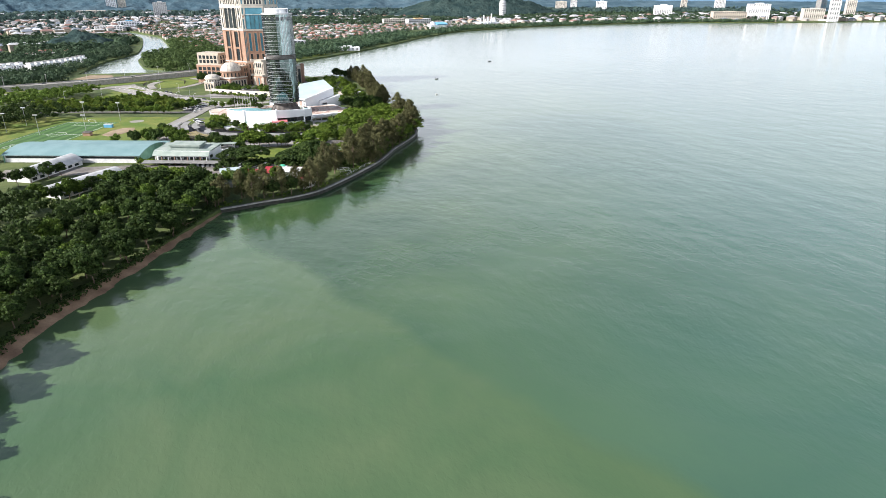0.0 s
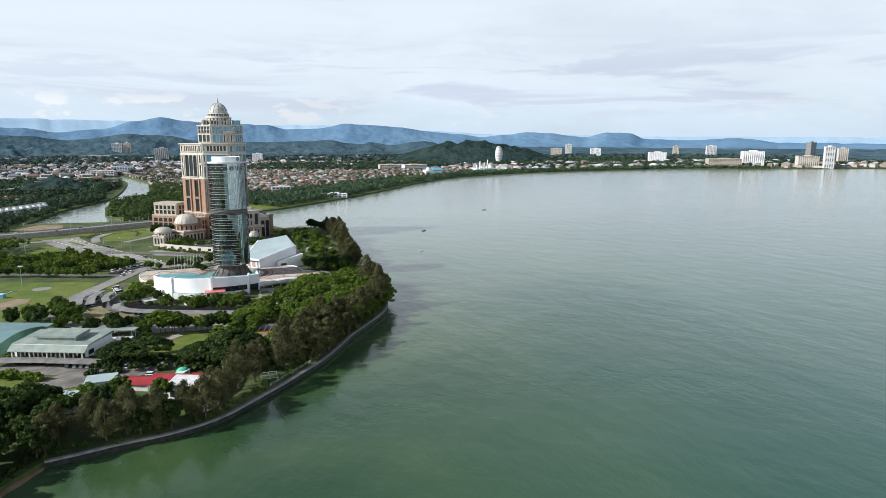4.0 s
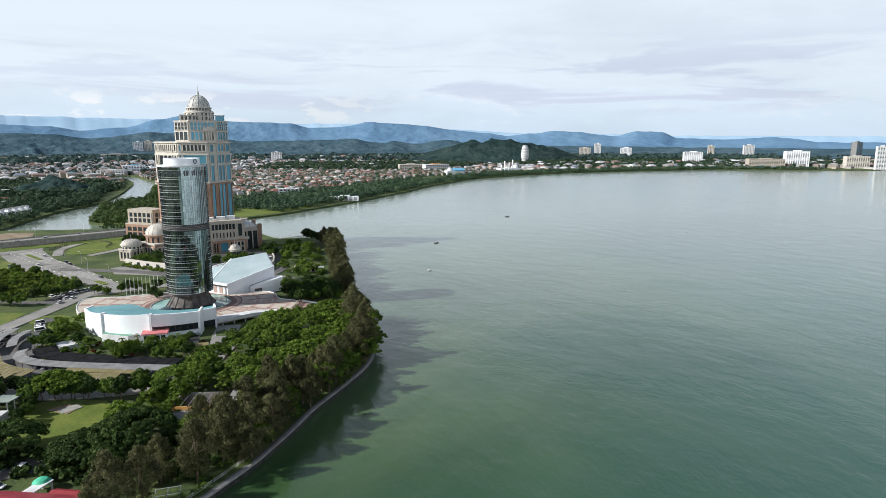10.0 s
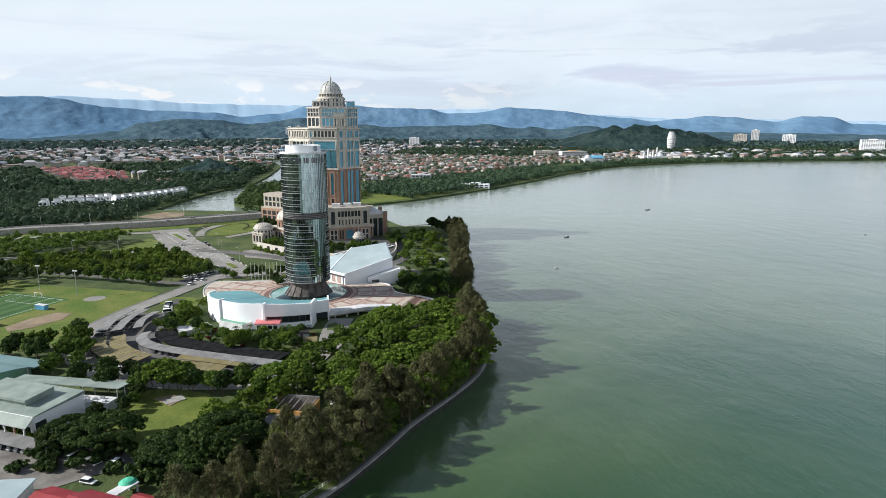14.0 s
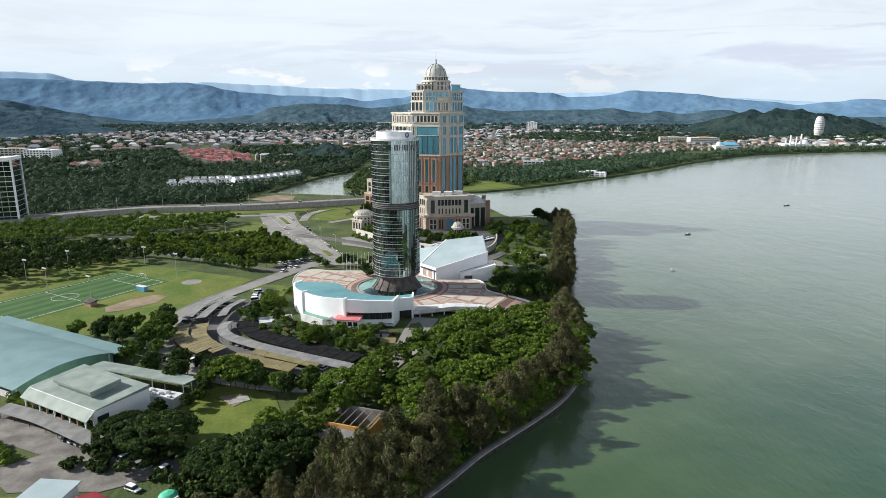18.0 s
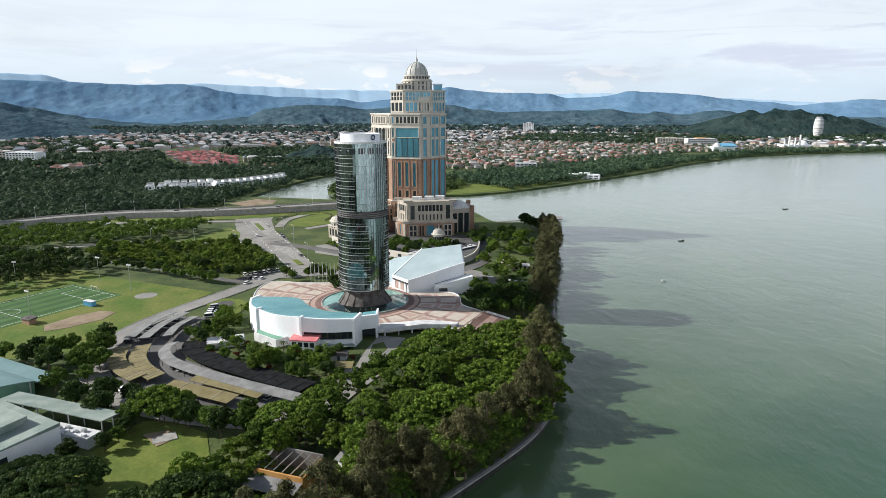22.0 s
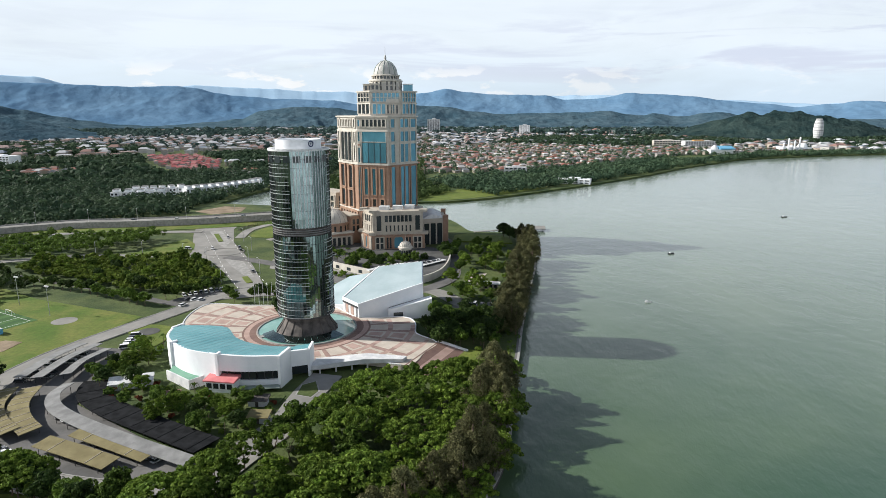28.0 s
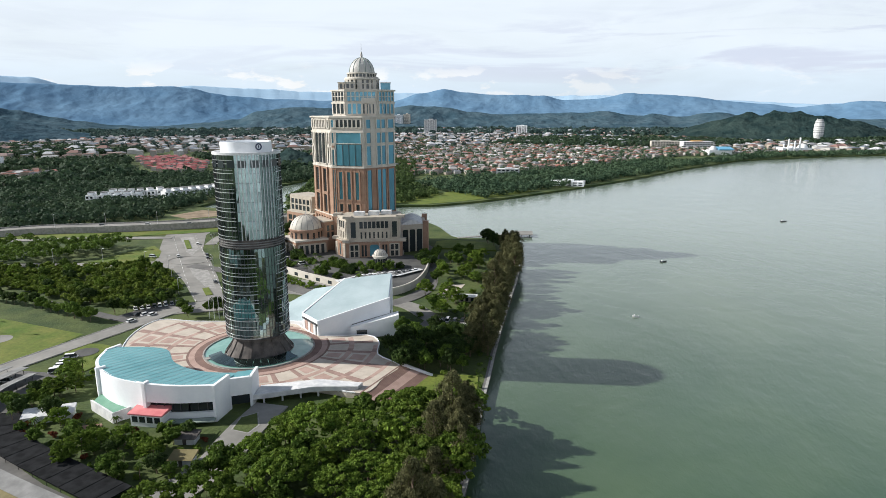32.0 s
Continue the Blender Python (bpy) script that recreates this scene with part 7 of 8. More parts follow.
    box(bm, 24.0, -9.6, 4 + i * 4, 24.12, 11.6, 4.4 + i * 4, GM)
    part("floor_line", bm, M_METAL, gl)
bm = B()
prism(bm, [(-30.5, -11), (25, -11), (25, 13), (-30.5, 13)], [49, 53, 53, 49], [51.5, 55.5, 55.5, 51.5], GM)
part("roof_frame", bm, M_WHITE, gl)
for i in range(13):
    bm = B()
    box(bm, -26, -10.2, 4 + i * 4, 24, -10.05, 4.6 + i * 4, GM)
    part("floor_line", bm, M_METAL, gl)
for i in range(11):
    bm = B()
    box(bm, -25.6 + i * 4.9, -10.25, 2.3, -25.4 + i * 4.9, -10.05, 54, GM)
    part("mullion", bm, M_METAL, gl)


# white river terraces, unit by unit
def terrace_house(x, y, turn, label):
    t = thing("terrace_house", label, "house", Matrix.Translation((x, y, 2.5)) @ Matrix.Rotation(radians(turn), 4, "Z"), group="river terraces")
    bm = B()
    box(bm, -4, -5, -0.3, 4, 5, 7.4)
    part("wall", bm, M_WHITE, t)
    bm = B()
    box(bm, -2.2, -3, 7.4, 3.6, 4.4, 10.2)
    part("upper_storey", bm, M_WHITE, t)
    bm = B()
    box(bm, -4.2, -5.2, 7.3, 4.2, 5.2, 7.6)
    part("roof", bm, M_WHITED, t)
    bm = B()
    box(bm, -2.5, -3.3, 10.1, 3.9, 4.7, 10.5)
    part("roof", bm, M_SHED, t)
    for z in (0.6, 4.2):
        for xx in (-2.2, 1.8):
            bm = B()
            box(bm, xx - 1.1, -5.06, z, xx + 1.1, -4.95, z + 2.1)
            part("window", bm, M_GLASS_DK, t)
    bm = B()
    box(bm, -3.8, -6.2, 3.3, 3.8, -5.0, 3.6)
    part("balcony", bm, M_WHITED, t)
    return t


src = None
for line in ([(-324, 398), (-300, 404), (-272, 414)], [(-262, 432), (-240, 462), (-222, 498), (-214, 530)], [(-318, 424), (-292, 432), (-270, 452)]):
    pts = smooth_line(line, 8.3)
    for a, b in zip(pts, pts[1:]):
        tn = math.degrees(math.atan2(b[1] - a[1], b[0] - a[0]))
        if src is None:
            src = terrace_house(a[0], a[1], tn, "white flat-roofed river terrace house with balconies")
        else:
            copy_thing(src, Matrix.Translation((a[0], a[1], 2.5)) @ Matrix.Rotation(radians(tn), 4, "Z"))


# ---- far towns: houses past counting ----
def town(name, label, polys, gap, seed, roofs, size=(7, 12), height=(3.2, 6.5), without=()):
    rr = random.Random(seed)
    v, f, mi = [], [], []
    for poly in polys:
        for x, y in scatter(rr, poly, gap, tries=16, without=without):
            w, d, h = rr.uniform(*size), rr.uniform(*size), rr.uniform(*height)
            a = rr.choice((0.35, 0.35, 1.92)) + rr.uniform(-0.12, 0.12)
            c, s = math.cos(a), math.sin(a)
            flat_top = rr.random() < 0.35
            o = len(v)
            for px, py in ((-w, -d), (w, -d), (w, d), (-w, d)):
                px, py = px / 2, py / 2
                v.append((x + px * c - py * s, y + px * s + py * c, 2.5 - 0.2))
            for k in range(4):
                v.append((v[o + k][0], v[o + k][1], 2.5 + h))
            for k in range(4):
                f.append((o + k, o + (k + 1) % 4, o + 4 + (k + 1) % 4, o + 4 + k))
                mi.append(1)
            q = len(v)
            g = 1.12
            for px, py in ((-w, -d), (w, -d), (w, d), (-w, d)):
                px, py = px / 2 * g, py / 2 * g
                v.append((x + px * c - py * s, y + px * s + py * c, 2.5 + h + 0.02))
            rise = 0.35 if flat_top else min(w, d) * 0.24
            for px in (-w * 0.32, w * 0.32):
                v.append((x + px * c, y + px * s, 2.5 + h + rise))
            f += [(q, q + 1, q + 5, q + 4), (q + 1, q + 2, q + 5), (q + 2, q + 3, q + 4, q + 5), (q + 3, q, q + 4)]
            mi += [0, 0, 0, 0]
    ob = link_mesh(name, v, f, [roofs, M_WALLS])
    ob.data.polygons.foreach_set("material_index", mi)
    return tagged(ob, label, "houses", kind="stuff")


town("east_suburb", "crowded low houses with pale and red roofs", [[(-60, 680), (100, 720), (200, 830), (340, 990), (450, 1110), (700, 1160), (700, 1300), (300, 1380), (100, 1500), (-80, 1300), (-90, 800)]], 12.4, 41, M_ROOFS, size=(7, 11.5))
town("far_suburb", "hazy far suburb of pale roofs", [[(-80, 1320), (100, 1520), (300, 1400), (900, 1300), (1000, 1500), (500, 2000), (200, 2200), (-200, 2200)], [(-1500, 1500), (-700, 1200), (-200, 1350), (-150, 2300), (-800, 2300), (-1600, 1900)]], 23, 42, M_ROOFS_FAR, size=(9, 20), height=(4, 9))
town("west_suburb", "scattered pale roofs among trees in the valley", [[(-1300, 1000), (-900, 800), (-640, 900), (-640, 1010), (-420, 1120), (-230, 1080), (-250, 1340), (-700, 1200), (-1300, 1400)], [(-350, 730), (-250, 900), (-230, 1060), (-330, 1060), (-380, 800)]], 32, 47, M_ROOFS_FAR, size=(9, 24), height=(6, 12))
town("river_suburb", "mixed roofs along the upper river", [[(-172, 920), (-194, 1086), (-272, 1316), (-255, 1420), (-200, 1360), (-330, 1300), (-240, 1080)], [(-112, 910), (-136, 1086), (-205, 1330), (-150, 1700), (-80, 1700), (-80, 1300), (-92, 910)]], 14, 48, M_ROOFS)
town("red_estate", "rows of red-tiled terraced houses", [[(-615, 964), (-540, 1010), (-420, 860), (-350, 705), (-420, 700), (-520, 830)]], 11, 43, M_REDTILES, size=(8, 10), height=(4, 6))
town("white_estate", "small group of white houses by the river", [[(-320, 620), (-275, 610), (-250, 680), (-300, 690)], [(-640, 640), (-560, 600), (-540, 660), (-620, 700)]], 12, 44, M_ROOFS)
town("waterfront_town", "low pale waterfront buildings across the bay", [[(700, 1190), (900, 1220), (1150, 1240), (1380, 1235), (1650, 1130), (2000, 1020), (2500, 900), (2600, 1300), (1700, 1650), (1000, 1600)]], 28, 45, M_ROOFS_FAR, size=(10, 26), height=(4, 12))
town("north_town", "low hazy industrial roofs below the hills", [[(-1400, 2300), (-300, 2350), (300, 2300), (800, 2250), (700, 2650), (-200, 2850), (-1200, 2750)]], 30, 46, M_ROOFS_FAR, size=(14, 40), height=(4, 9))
settle(Matrix.Translation((0, -16, 0.5)))


# ---- trees ----
def leaf_cloud(rng, clumps, per, size, droop=0.0, thin=1.0, top_bias=0.25, fill=0.35, wild=0.5):
    """Leaf blades set round many small clumps: verts and faces."""
    cl = np.array(clumps)
    k = len(cl)
    n = k * per
    d = rng.normal(size=(n, 3))
    d[:, 2] = d[:, 2] * 0.9 + top_bias
    d /= np.linalg.norm(d, axis=1)[:, None]
    c = np.repeat(cl, per, axis=0)
    rad = c[:, 3] * (1 - fill * rng.random(n) ** 2)
    squash = np.stack([rad, rad, rad * (c[:, 4] if cl.shape[1] > 4 else 0.75)], 1)
    p = c[:, :3] + d * squash
    nrm = d + rng.normal(scale=wild, size=(n, 3))
    nrm /= np.linalg.norm(nrm, axis=1)[:, None]
    ref = rng.normal(size=(n, 3))
    if droop:
        ref = ref * (1 - droop) + np.array([0, 0, -1.0]) * droop * 2
    u = np.cross(nrm, ref)
    u /= np.linalg.norm(u, axis=1)[:, None] + 1e-9
    v = np.cross(nrm, u)
    s = size * (0.6 + 0.8 * rng.random(n))[:, None]
    a, b = u * s * thin, v * s
    quad = np.stack([p - a * 0.5 - b * 0.45, p + a * 0.55 - b * 0.3, p + a * 0.35 + b * 0.6, p - a * 0.6 + b * 0.4], 1)
    return quad.reshape(-1, 3), np.arange(4 * n).reshape(-1, 4)


def limbs(bm, rng, h, r, ends, lean=0.3):
    """A tapered trunk that bends a little, with boughs to the clumps."""
    pts = [Vector((0, 0, -0.4))]
    for i in range(1, 5):
        pts.append(Vector((rng.uniform(-lean, lean), rng.uniform(-lean, lean), h * i / 4)))
    for i in range(4):
        tube(bm, pts[i], pts[i + 1], r * (1 - 0.17 * i), r * (1 - 0.17 * (i + 1)), seg=7)
    for e in ends:
        b = pts[rng.choice((2, 3, 4))]
        tube(bm, b, b.lerp(Vector(e), 0.85), r * 0.32, r * 0.08, seg=5)


def make_tree(name, label, kind, seed, leaf, height, radius):
    r = np.random.default_rng(seed)
    rr = random.Random(seed)
    t = thing(name, label, "tree")
    clumps = []
    if kind == "umbrella":
        for _ in range(130):
            a, q = r.uniform(0, 2 * math.pi), radius * math.sqrt(r.random()) * 0.95
            z = height * (0.58 + 0.36 * (1 - (q / radius) ** 2)) + r.normal(0, 0.22)
            clumps.append((q * math.cos(a), q * math.sin(a), z, radius * r.uniform(0.09, 0.15), 0.5))
        quads = leaf_cloud(r, clumps, 92, 0.40, wild=0.4)
        th = height * 0.5
    elif kind == "round":
        for _ in range(66):
            d = r.normal(size=3)
            d /= np.linalg.norm(d)
            q = r.uniform(0.45, 0.95)
            clumps.append((d[0] * radius * q * 0.82, d[1] * radius * q * 0.82, height * 0.62 + d[2] * height * 0.30 * q, radius * r.uniform(0.13, 0.25), 0.8))
        quads = leaf_cloud(r, clumps, 50, 0.42, wild=0.45)
        th = height * 0.45
    elif kind == "layered":
        for lay in range(4):
            z = height * (0.5 + 0.14 * lay)
            rad = radius * (1 - 0.17 * lay)
            for _ in range(24 - 4 * lay):
                a, q = r.uniform(0, 2 * math.pi), rad * math.sqrt(r.uniform(0.1, 1))
                clumps.append((q * math.cos(a), q * math.sin(a), z + r.normal(0, 0.35), radius * r.uniform(0.11, 0.2), 0.42))
        quads = leaf_cloud(r, clumps, 52, 0.42, wild=0.45)
        th = height * 0.55
    elif kind == "canopy":
        for _ in range(115):
            a, q = r.uniform(0, 2 * math.pi), radius * math.sqrt(r.random())
            z = height * (0.55 + 0.40 * math.sqrt(max(0.0, 1 - (q / radius) ** 2)) * r.uniform(0.75, 1.08))
            clumps.append((q * math.cos(a), q * math.sin(a), z, radius * r.uniform(0.085, 0.17), 0.5))
        quads = leaf_cloud(r, clumps, 46, 0.42, wild=0.45)
        th = height * 0.5
    elif kind == "needle":
        for i in range(64):
            f = i / 63
            z = height * (0.16 + 0.84 * f ** 0.9)
            rad = radius * (1 - f ** 2.8) * (0.45 + 0.55 * min(1.0, f * 2.5)) * r.uniform(0.3, 1.05) + 0.2
            a = r.uniform(0, 2 * math.pi)
            clumps.append((rad * math.cos(a), rad * math.sin(a), z, r.uniform(0.9, 2.0) * (1.1 - 0.35 * f), 1.0))
        quads = leaf_cloud(r, clumps, 104, 0.62, droop=0.35, thin=0.22, top_bias=0.05, fill=0.75)
        th = height * 0.9
    else:
        for _ in range(9):
            a, q = r.uniform(0, 2 * math.pi), radius * math.sqrt(r.random()) * 0.7
            clumps.append((q * math.cos(a), q * math.sin(a), height * r.uniform(0.35, 0.75), radius * r.uniform(0.3, 0.5), 0.8))
        quads = leaf_cloud(r, clumps, 44, 0.44)
        th = height * 0.4
    bm = B()
    ends = [c[:3] for c in rr.sample(clumps, min(8, len(clumps)))]
    limbs(bm, rr, th, max(0.12, height * 0.022), ends)
    part("trunk", bm, M_BARK, t)
    ob = link_mesh("crown", quads[0].tolist(), quads[1].tolist(), leaf, t)
    return t


def make_palm(seed, height):
    rr = random.Random(seed)
    t = thing("palm_tree", "slender palm with a rosette of arching fronds", "tree")
    bm = B()
    tube(bm, (0, 0, -0.3), (0.25, 0.1, height), 0.2, 0.13, 8)
    part("trunk", bm, M_BARK, t)
    bm = B()
    for i in range(15):
        a = 2 * math.pi * i / 15 + rr.uniform(-0.15, 0.15)
        ln, up = rr.uniform(2.2, 3.0), rr.uniform(0.2, 1.3)
        prev = None
        for k in range(6):
            f = k / 5
            c = Vector((0.25 + math.cos(a) * ln * f, 0.1 + math.sin(a) * ln * f, height + up * math.sin(f * 2.6) - 1.5 * f * f))
            s = Vector((-math.sin(a), math.cos(a), -0.35)) * 0.42 * (1.05 - f)
            cur = (bm.verts.new(c - s), bm.verts.new(c + Vector((0, 0, 0.12))), bm.verts.new((c.x + s.x, c.y + s.y, c.z + s.z)))
            if prev:
                bm.faces.new((prev[0], prev[1], cur[1], cur[0]))
                bm.faces.new((prev[1], prev[2], cur[2], cur[1]))
            prev = cur
    part("frond", bm, M_LEAF_MID, t)
    return t


PROTO = {
    "round": [make_tree("broadleaf_tree", "broadleaf tree with a lumpy mid-green crown", "round", s, M_LEAF_MID, 9.5, 4.6) for s in (1, 2)],
    "roundd": [make_tree("shade_tree", "dense dark green broadleaf tree", "round", s, M_LEAF_DARK, 10.5, 5.0) for s in (3, 4)],
    "umbrella": [make_tree("rain_tree", "wide umbrella-shaped dark green rain tree", "umbrella", s, M_LEAF_DARK, 8.4, 9.0) for s in (5, 6)],
    "layered": [make_tree("layered_tree", "bright green tree with flat leafy layers", "layered", s, M_LEAF_BRIGHT, 9.0, 5.4) for s in (7, 8)],
    "canopy": [make_tree("spreading_tree", "spreading fresh green tree with a broad uneven crown", "canopy", s, M_LEAF_FRESH, 10.5, 6.6) for s in (21, 22, 23)],
    "needle": [make_tree("casuarina_tree", "tall feathery olive-brown casuarina", "needle", s, M_LEAF_OLIVE, 16.5, 5.6) for s in (9, 10, 19)],
    "shrub": [make_tree("shrub", "rounded bright green garden shrub", "shrub", s, M_LEAF_BRIGHT, 3.0, 1.9) for s in (11, 12)],
    "redshrub": [make_tree("shrub", "small reddish flowering garden shrub", "shrub", 13, M_LEAF_RED, 3.2, 2.0)],
    "palm": [make_palm(14, 7.0)],
}
trng = random.Random(77)
FIRST = set()


def plant(kind, x, y, size=1.0, z=2.5, group="", vary=0.18):
    p = PROTO[kind][trng.randrange(len(PROTO[kind]))]
    s = size * trng.uniform(1 - vary, 1 + vary)
    turn, tall = trng.uniform(0, 360), trng.uniform(0.9, 1.1)
    m = Matrix.Translation((x, y, z)) @ Matrix.Rotation(radians(turn), 4, "Z") @ Matrix.Diagonal((s, s, s * tall, 1))
    if p.name in FIRST:
        ob = copy_thing(p, Matrix.Translation((x, y, z)))
    else:
        FIRST.add(p.name)
        ob = p
    ob.matrix_basis = m
    if group:
        tagged(ob, group=group)
    return ob


def grove(kinds, poly, gap, size=1.0, without=(), group="", seed=0):
    r = random.Random(seed)
    for x, y in scatter(r, poly, gap, without=without):
        k = r.choice(kinds)
        plant(k, x, y, size, group=group)


def row_of(kinds, pts, gap, size=1.0, jitter=0.8, group="", seed=0):
    r = random.Random(seed)
    line = smooth_line(pts, gap)
    for x, y in line:
        plant(r.choice(kinds), x + r.uniform(-jitter, jitter), y + r.uniform(-jitter, jitter), size, group=group)


def mid_wood(name, label, poly, gap, seed, h=(7, 11), material=None):
    """Trees too many to count: each a handful of leafy clumps, with uneven tops."""
    r = np.random.default_rng(seed)
    rr = random.Random(seed)
    cl = []
    for x, y in scatter(rr, poly, gap):
        hh = rr.uniform(*h)
        for _ in range(7):
            a, q = rr.uniform(0, 6.28), gap * 0.62 * math.sqrt(rr.random())
            cl.append((x + q * math.cos(a), y + q * math.sin(a), 2.5 + hh * rr.uniform(0.55, 0.92) * (1 - 0.25 * (q / gap) ** 2), gap * rr.uniform(0.2, 0.33), 0.75))
    v, f = leaf_cloud(r, cl, 42, 0.72, wild=0.38)
    return tagged(link_mesh(name, v.tolist(), f.tolist(), material or M_LEAF_DARK), label, "trees", kind="stuff")


HALL_RECT = [tuple((Matrix.Translation((-134.3, -88.8, 0)) @ Matrix.Rotation(radians(-22), 4, "Z") @ Vector((x, y, 0)))[:2]) for x, y in ((-46, -21), (45, -21), (45, 27), (-46, 27))]
PARK = [(22, -52), (40, -40), (52, -36), (60, -34), (78, -34), (79, -84), (68, -104), (52, -124), (36, -140), (22, -152), (4, -152), (-2, -134), (8, -126), (2, -112), (6, -98), (14, -78), (22, -62)]
grove(["layered", "layered", "round", "canopy", "canopy", "canopy"], PARK, 6.6, 1.0, group="park trees", without=[site([(8, -40), (27, -40), (28, -66), (25, -82), (12, -84), (9, -60)]), site([(0, -152), (2, -134), (18, -131), (24, -146), (22, -166), (6, -166)])], seed=1)
# two rows of bright trees beside the lawn
row_of(["layered", "round", "canopy"], [(-16, -146), (-10, -130), (-4, -116), (2, -102)], 6.0, 0.95, group="lawn trees", seed=2)
row_of(["layered", "canopy"], [(-8, -142), (0, -128), (6, -112), (9, -98)], 6.0, 0.85, group="lawn trees", seed=3)
# big rain trees round the lot
for x, y, s in ((-52, -140.5, 1.08), (-42, -143, 1.12), (-20, -152, 1.1), (-8, -150, 1.25), (-13, -158, 0.85)):
    plant("umbrella", x, y, s, group="rain trees", vary=0.06)
row_of(["round", "roundd", "round", "canopy"], [(-44, -101), (-30, -105), (-18, -108), (-6, -108)], 4.6, 1.05, group="drive trees", seed=4)
grove(["round", "roundd"], [(-62, -88), (-48, -96), (-44, -106), (-56, -108), (-70, -98)], 6.5, 0.9, group="drive trees", seed=5)
# woods between pitch and gym
grove(["roundd", "round"], [(-170, -80), (-104, -52), (-92, -40), (-86, -56), (-76, -74), (-84, -92), (-130, -78), (-200, -88)], 6.0, 0.95, group="field trees", without=[PITCH_RECT, HALL_RECT], seed=6)
grove(["layered", "round", "roundd", "round"], site([(-200, 110), (-150, 120), (-118, 126), (-100, 115), (-84, 92), (-68, 68), (-80, 50), (-104, 52), (-133, 63), (-162, 74), (-200, 84)]), 10.5, 0.75, group="avenue trees", seed=7)
mid_wood("avenue_thicket", "low bright scrub between the roads", site([(-200, 110), (-150, 120), (-118, 126), (-100, 115), (-84, 92), (-70, 68), (-80, 50), (-104, 51), (-133, 62), (-162, 73), (-200, 84)]), 3.8, 54, h=(2.8, 5.6), material=M_LEAF_SCRUB)
row_of(["round", "roundd"], site([(-172, 58), (-140, 50), (-110, 38), (-88, 29)]), 5.5, 0.72, group="field edge trees", seed=8)
row_of(["round", "palm", "roundd"], site([(-84, 40), (-76, 46), (-66, 58), (-54, 44), (-48, 38)]), 4.5, 0.7, group="car park trees", seed=24)
mid_wood("highway_trees", "dark broadleaf woods beside the highway", [(-178, 152), (-214, 126), (-262, 90), (-330, 44), (-400, 80), (-340, 130), (-284, 168), (-224, 188), (-178, 196), (-158, 190), (-164, 170)], 6.6, 51, material=M_LEAF_MID)
mid_wood("field_woods", "dark broadleaf woods behind the pitch", [(-200, 96), (-196, 78), (-244, 30), (-226, -60), (-330, -70), (-330, 10), (-260, 62)], 7.0, 52, material=M_LEAF_MID)
mid_wood("pitch_woods", "dark trees along the far side of the pitch", site([(-160, 44), (-172, 26), (-186, 8), (-204, -16), (-222, -40), (-290, -30), (-290, 40), (-230, 70), (-190, 66)]), 6.2, 56, h=(7, 12), material=M_LEAF_DARK)
# scrub in the shade between the rain trees and the club
mid_wood("shade_scrub", "dark scrub in the shade of rain trees", site([(-62, -168), (-52, -152), (-30, -160), (-8, -164), (14, -162), (26, -178), (12, -190), (-8, -184), (-24, -178), (-30, -172)]), 4.0, 55, h=(1.6, 4.0))
# garden by the podium
GARDEN = site([(-62, -52), (-54, -34), (-46, -44), (-34, -57), (-18, -63), (0, -62), (12, -66), (12, -82), (0, -92), (-16, -84), (-34, -74), (-50, -64)])
grove(["shrub", "round", "layered", "palm", "roundd", "redshrub", "round", "shrub"], GARDEN, 3.9, 0.62, group="garden plants", without=[site([(8, -40), (27, -40), (28, -66), (25, -82), (12, -84), (9, -60)])], seed=13)
grove(["shrub", "shrub", "round"], GARDEN, 4.0, 0.5, group="garden plants", without=[site([(8, -40), (27, -40), (28, -66), (25, -82), (12, -84), (9, -60)])], seed=23)
grove(["shrub", "layered", "palm"], site([(-62, -48), (-55, -24), (-50, -12), (-47, -26), (-48, -42)]), 3.4, 0.72, group="garden plants", seed=14)
row_of(["roundd", "round"], site([(-42, 44), (-32, 44), (-22, 45), (-14, 46)]), 4.6, 0.8, jitter=1.2, group="plaza trees", seed=25)
grove(["roundd", "shrub"], [(-22, 30), (-6, 33), (-8, 44), (-26, 42)], 5, 0.75, group="plaza trees", seed=15)
# waterside park
grove(["round", "shrub", "round"], [(46, 40), (74, 34), (78, 4), (70, 0), (50, 10), (50, 28)], 5.5, 0.8, group="waterside trees", seed=16)
grove(["round", "shrub", "layered"], [(50, 62), (76, 62), (82, 120), (84, 180), (58, 190), (52, 120)], 6.6, 0.85, group="waterside trees", without=[[(54, 88), (72, 92), (74, 124), (58, 120)]], seed=17)
for x, y in ((84, 214), (88, 207), (80, 219)):
    plant("roundd", x, y, 1.15, group="waterside trees")
grove(["shrub"], [(-56, 150), (-38, 131), (-18, 114), (4, 100), (22, 90), (20, 88), (-20, 108), (-58, 144)], 3.0, 0.9, group="hedge shrubs", seed=18)
# woods behind the beach, in dark leaves that imitate their shaded side
BEACHEDGE = site([(-60, -222), (-70, -236), (-80, -262), (-92, -284), (-108, -308), (-126, -332), (-146, -364), (-176, -410), (-200, -400), (-168, -350), (-140, -290), (-122, -240), (-112, -212), (-88, -204)])
grove(["roundd", "roundd", "roundd", "round"], BEACHEDGE, 7.4, 1.2, group="beach woods", seed=19)
grove(["roundd", "round", "roundd"], site([(-62, -226), (-66, -216), (-96, -212), (-92, -196), (-78, -194), (-66, -200), (-56, -210)]), 6.8, 1.2, group="beach woods", seed=26)
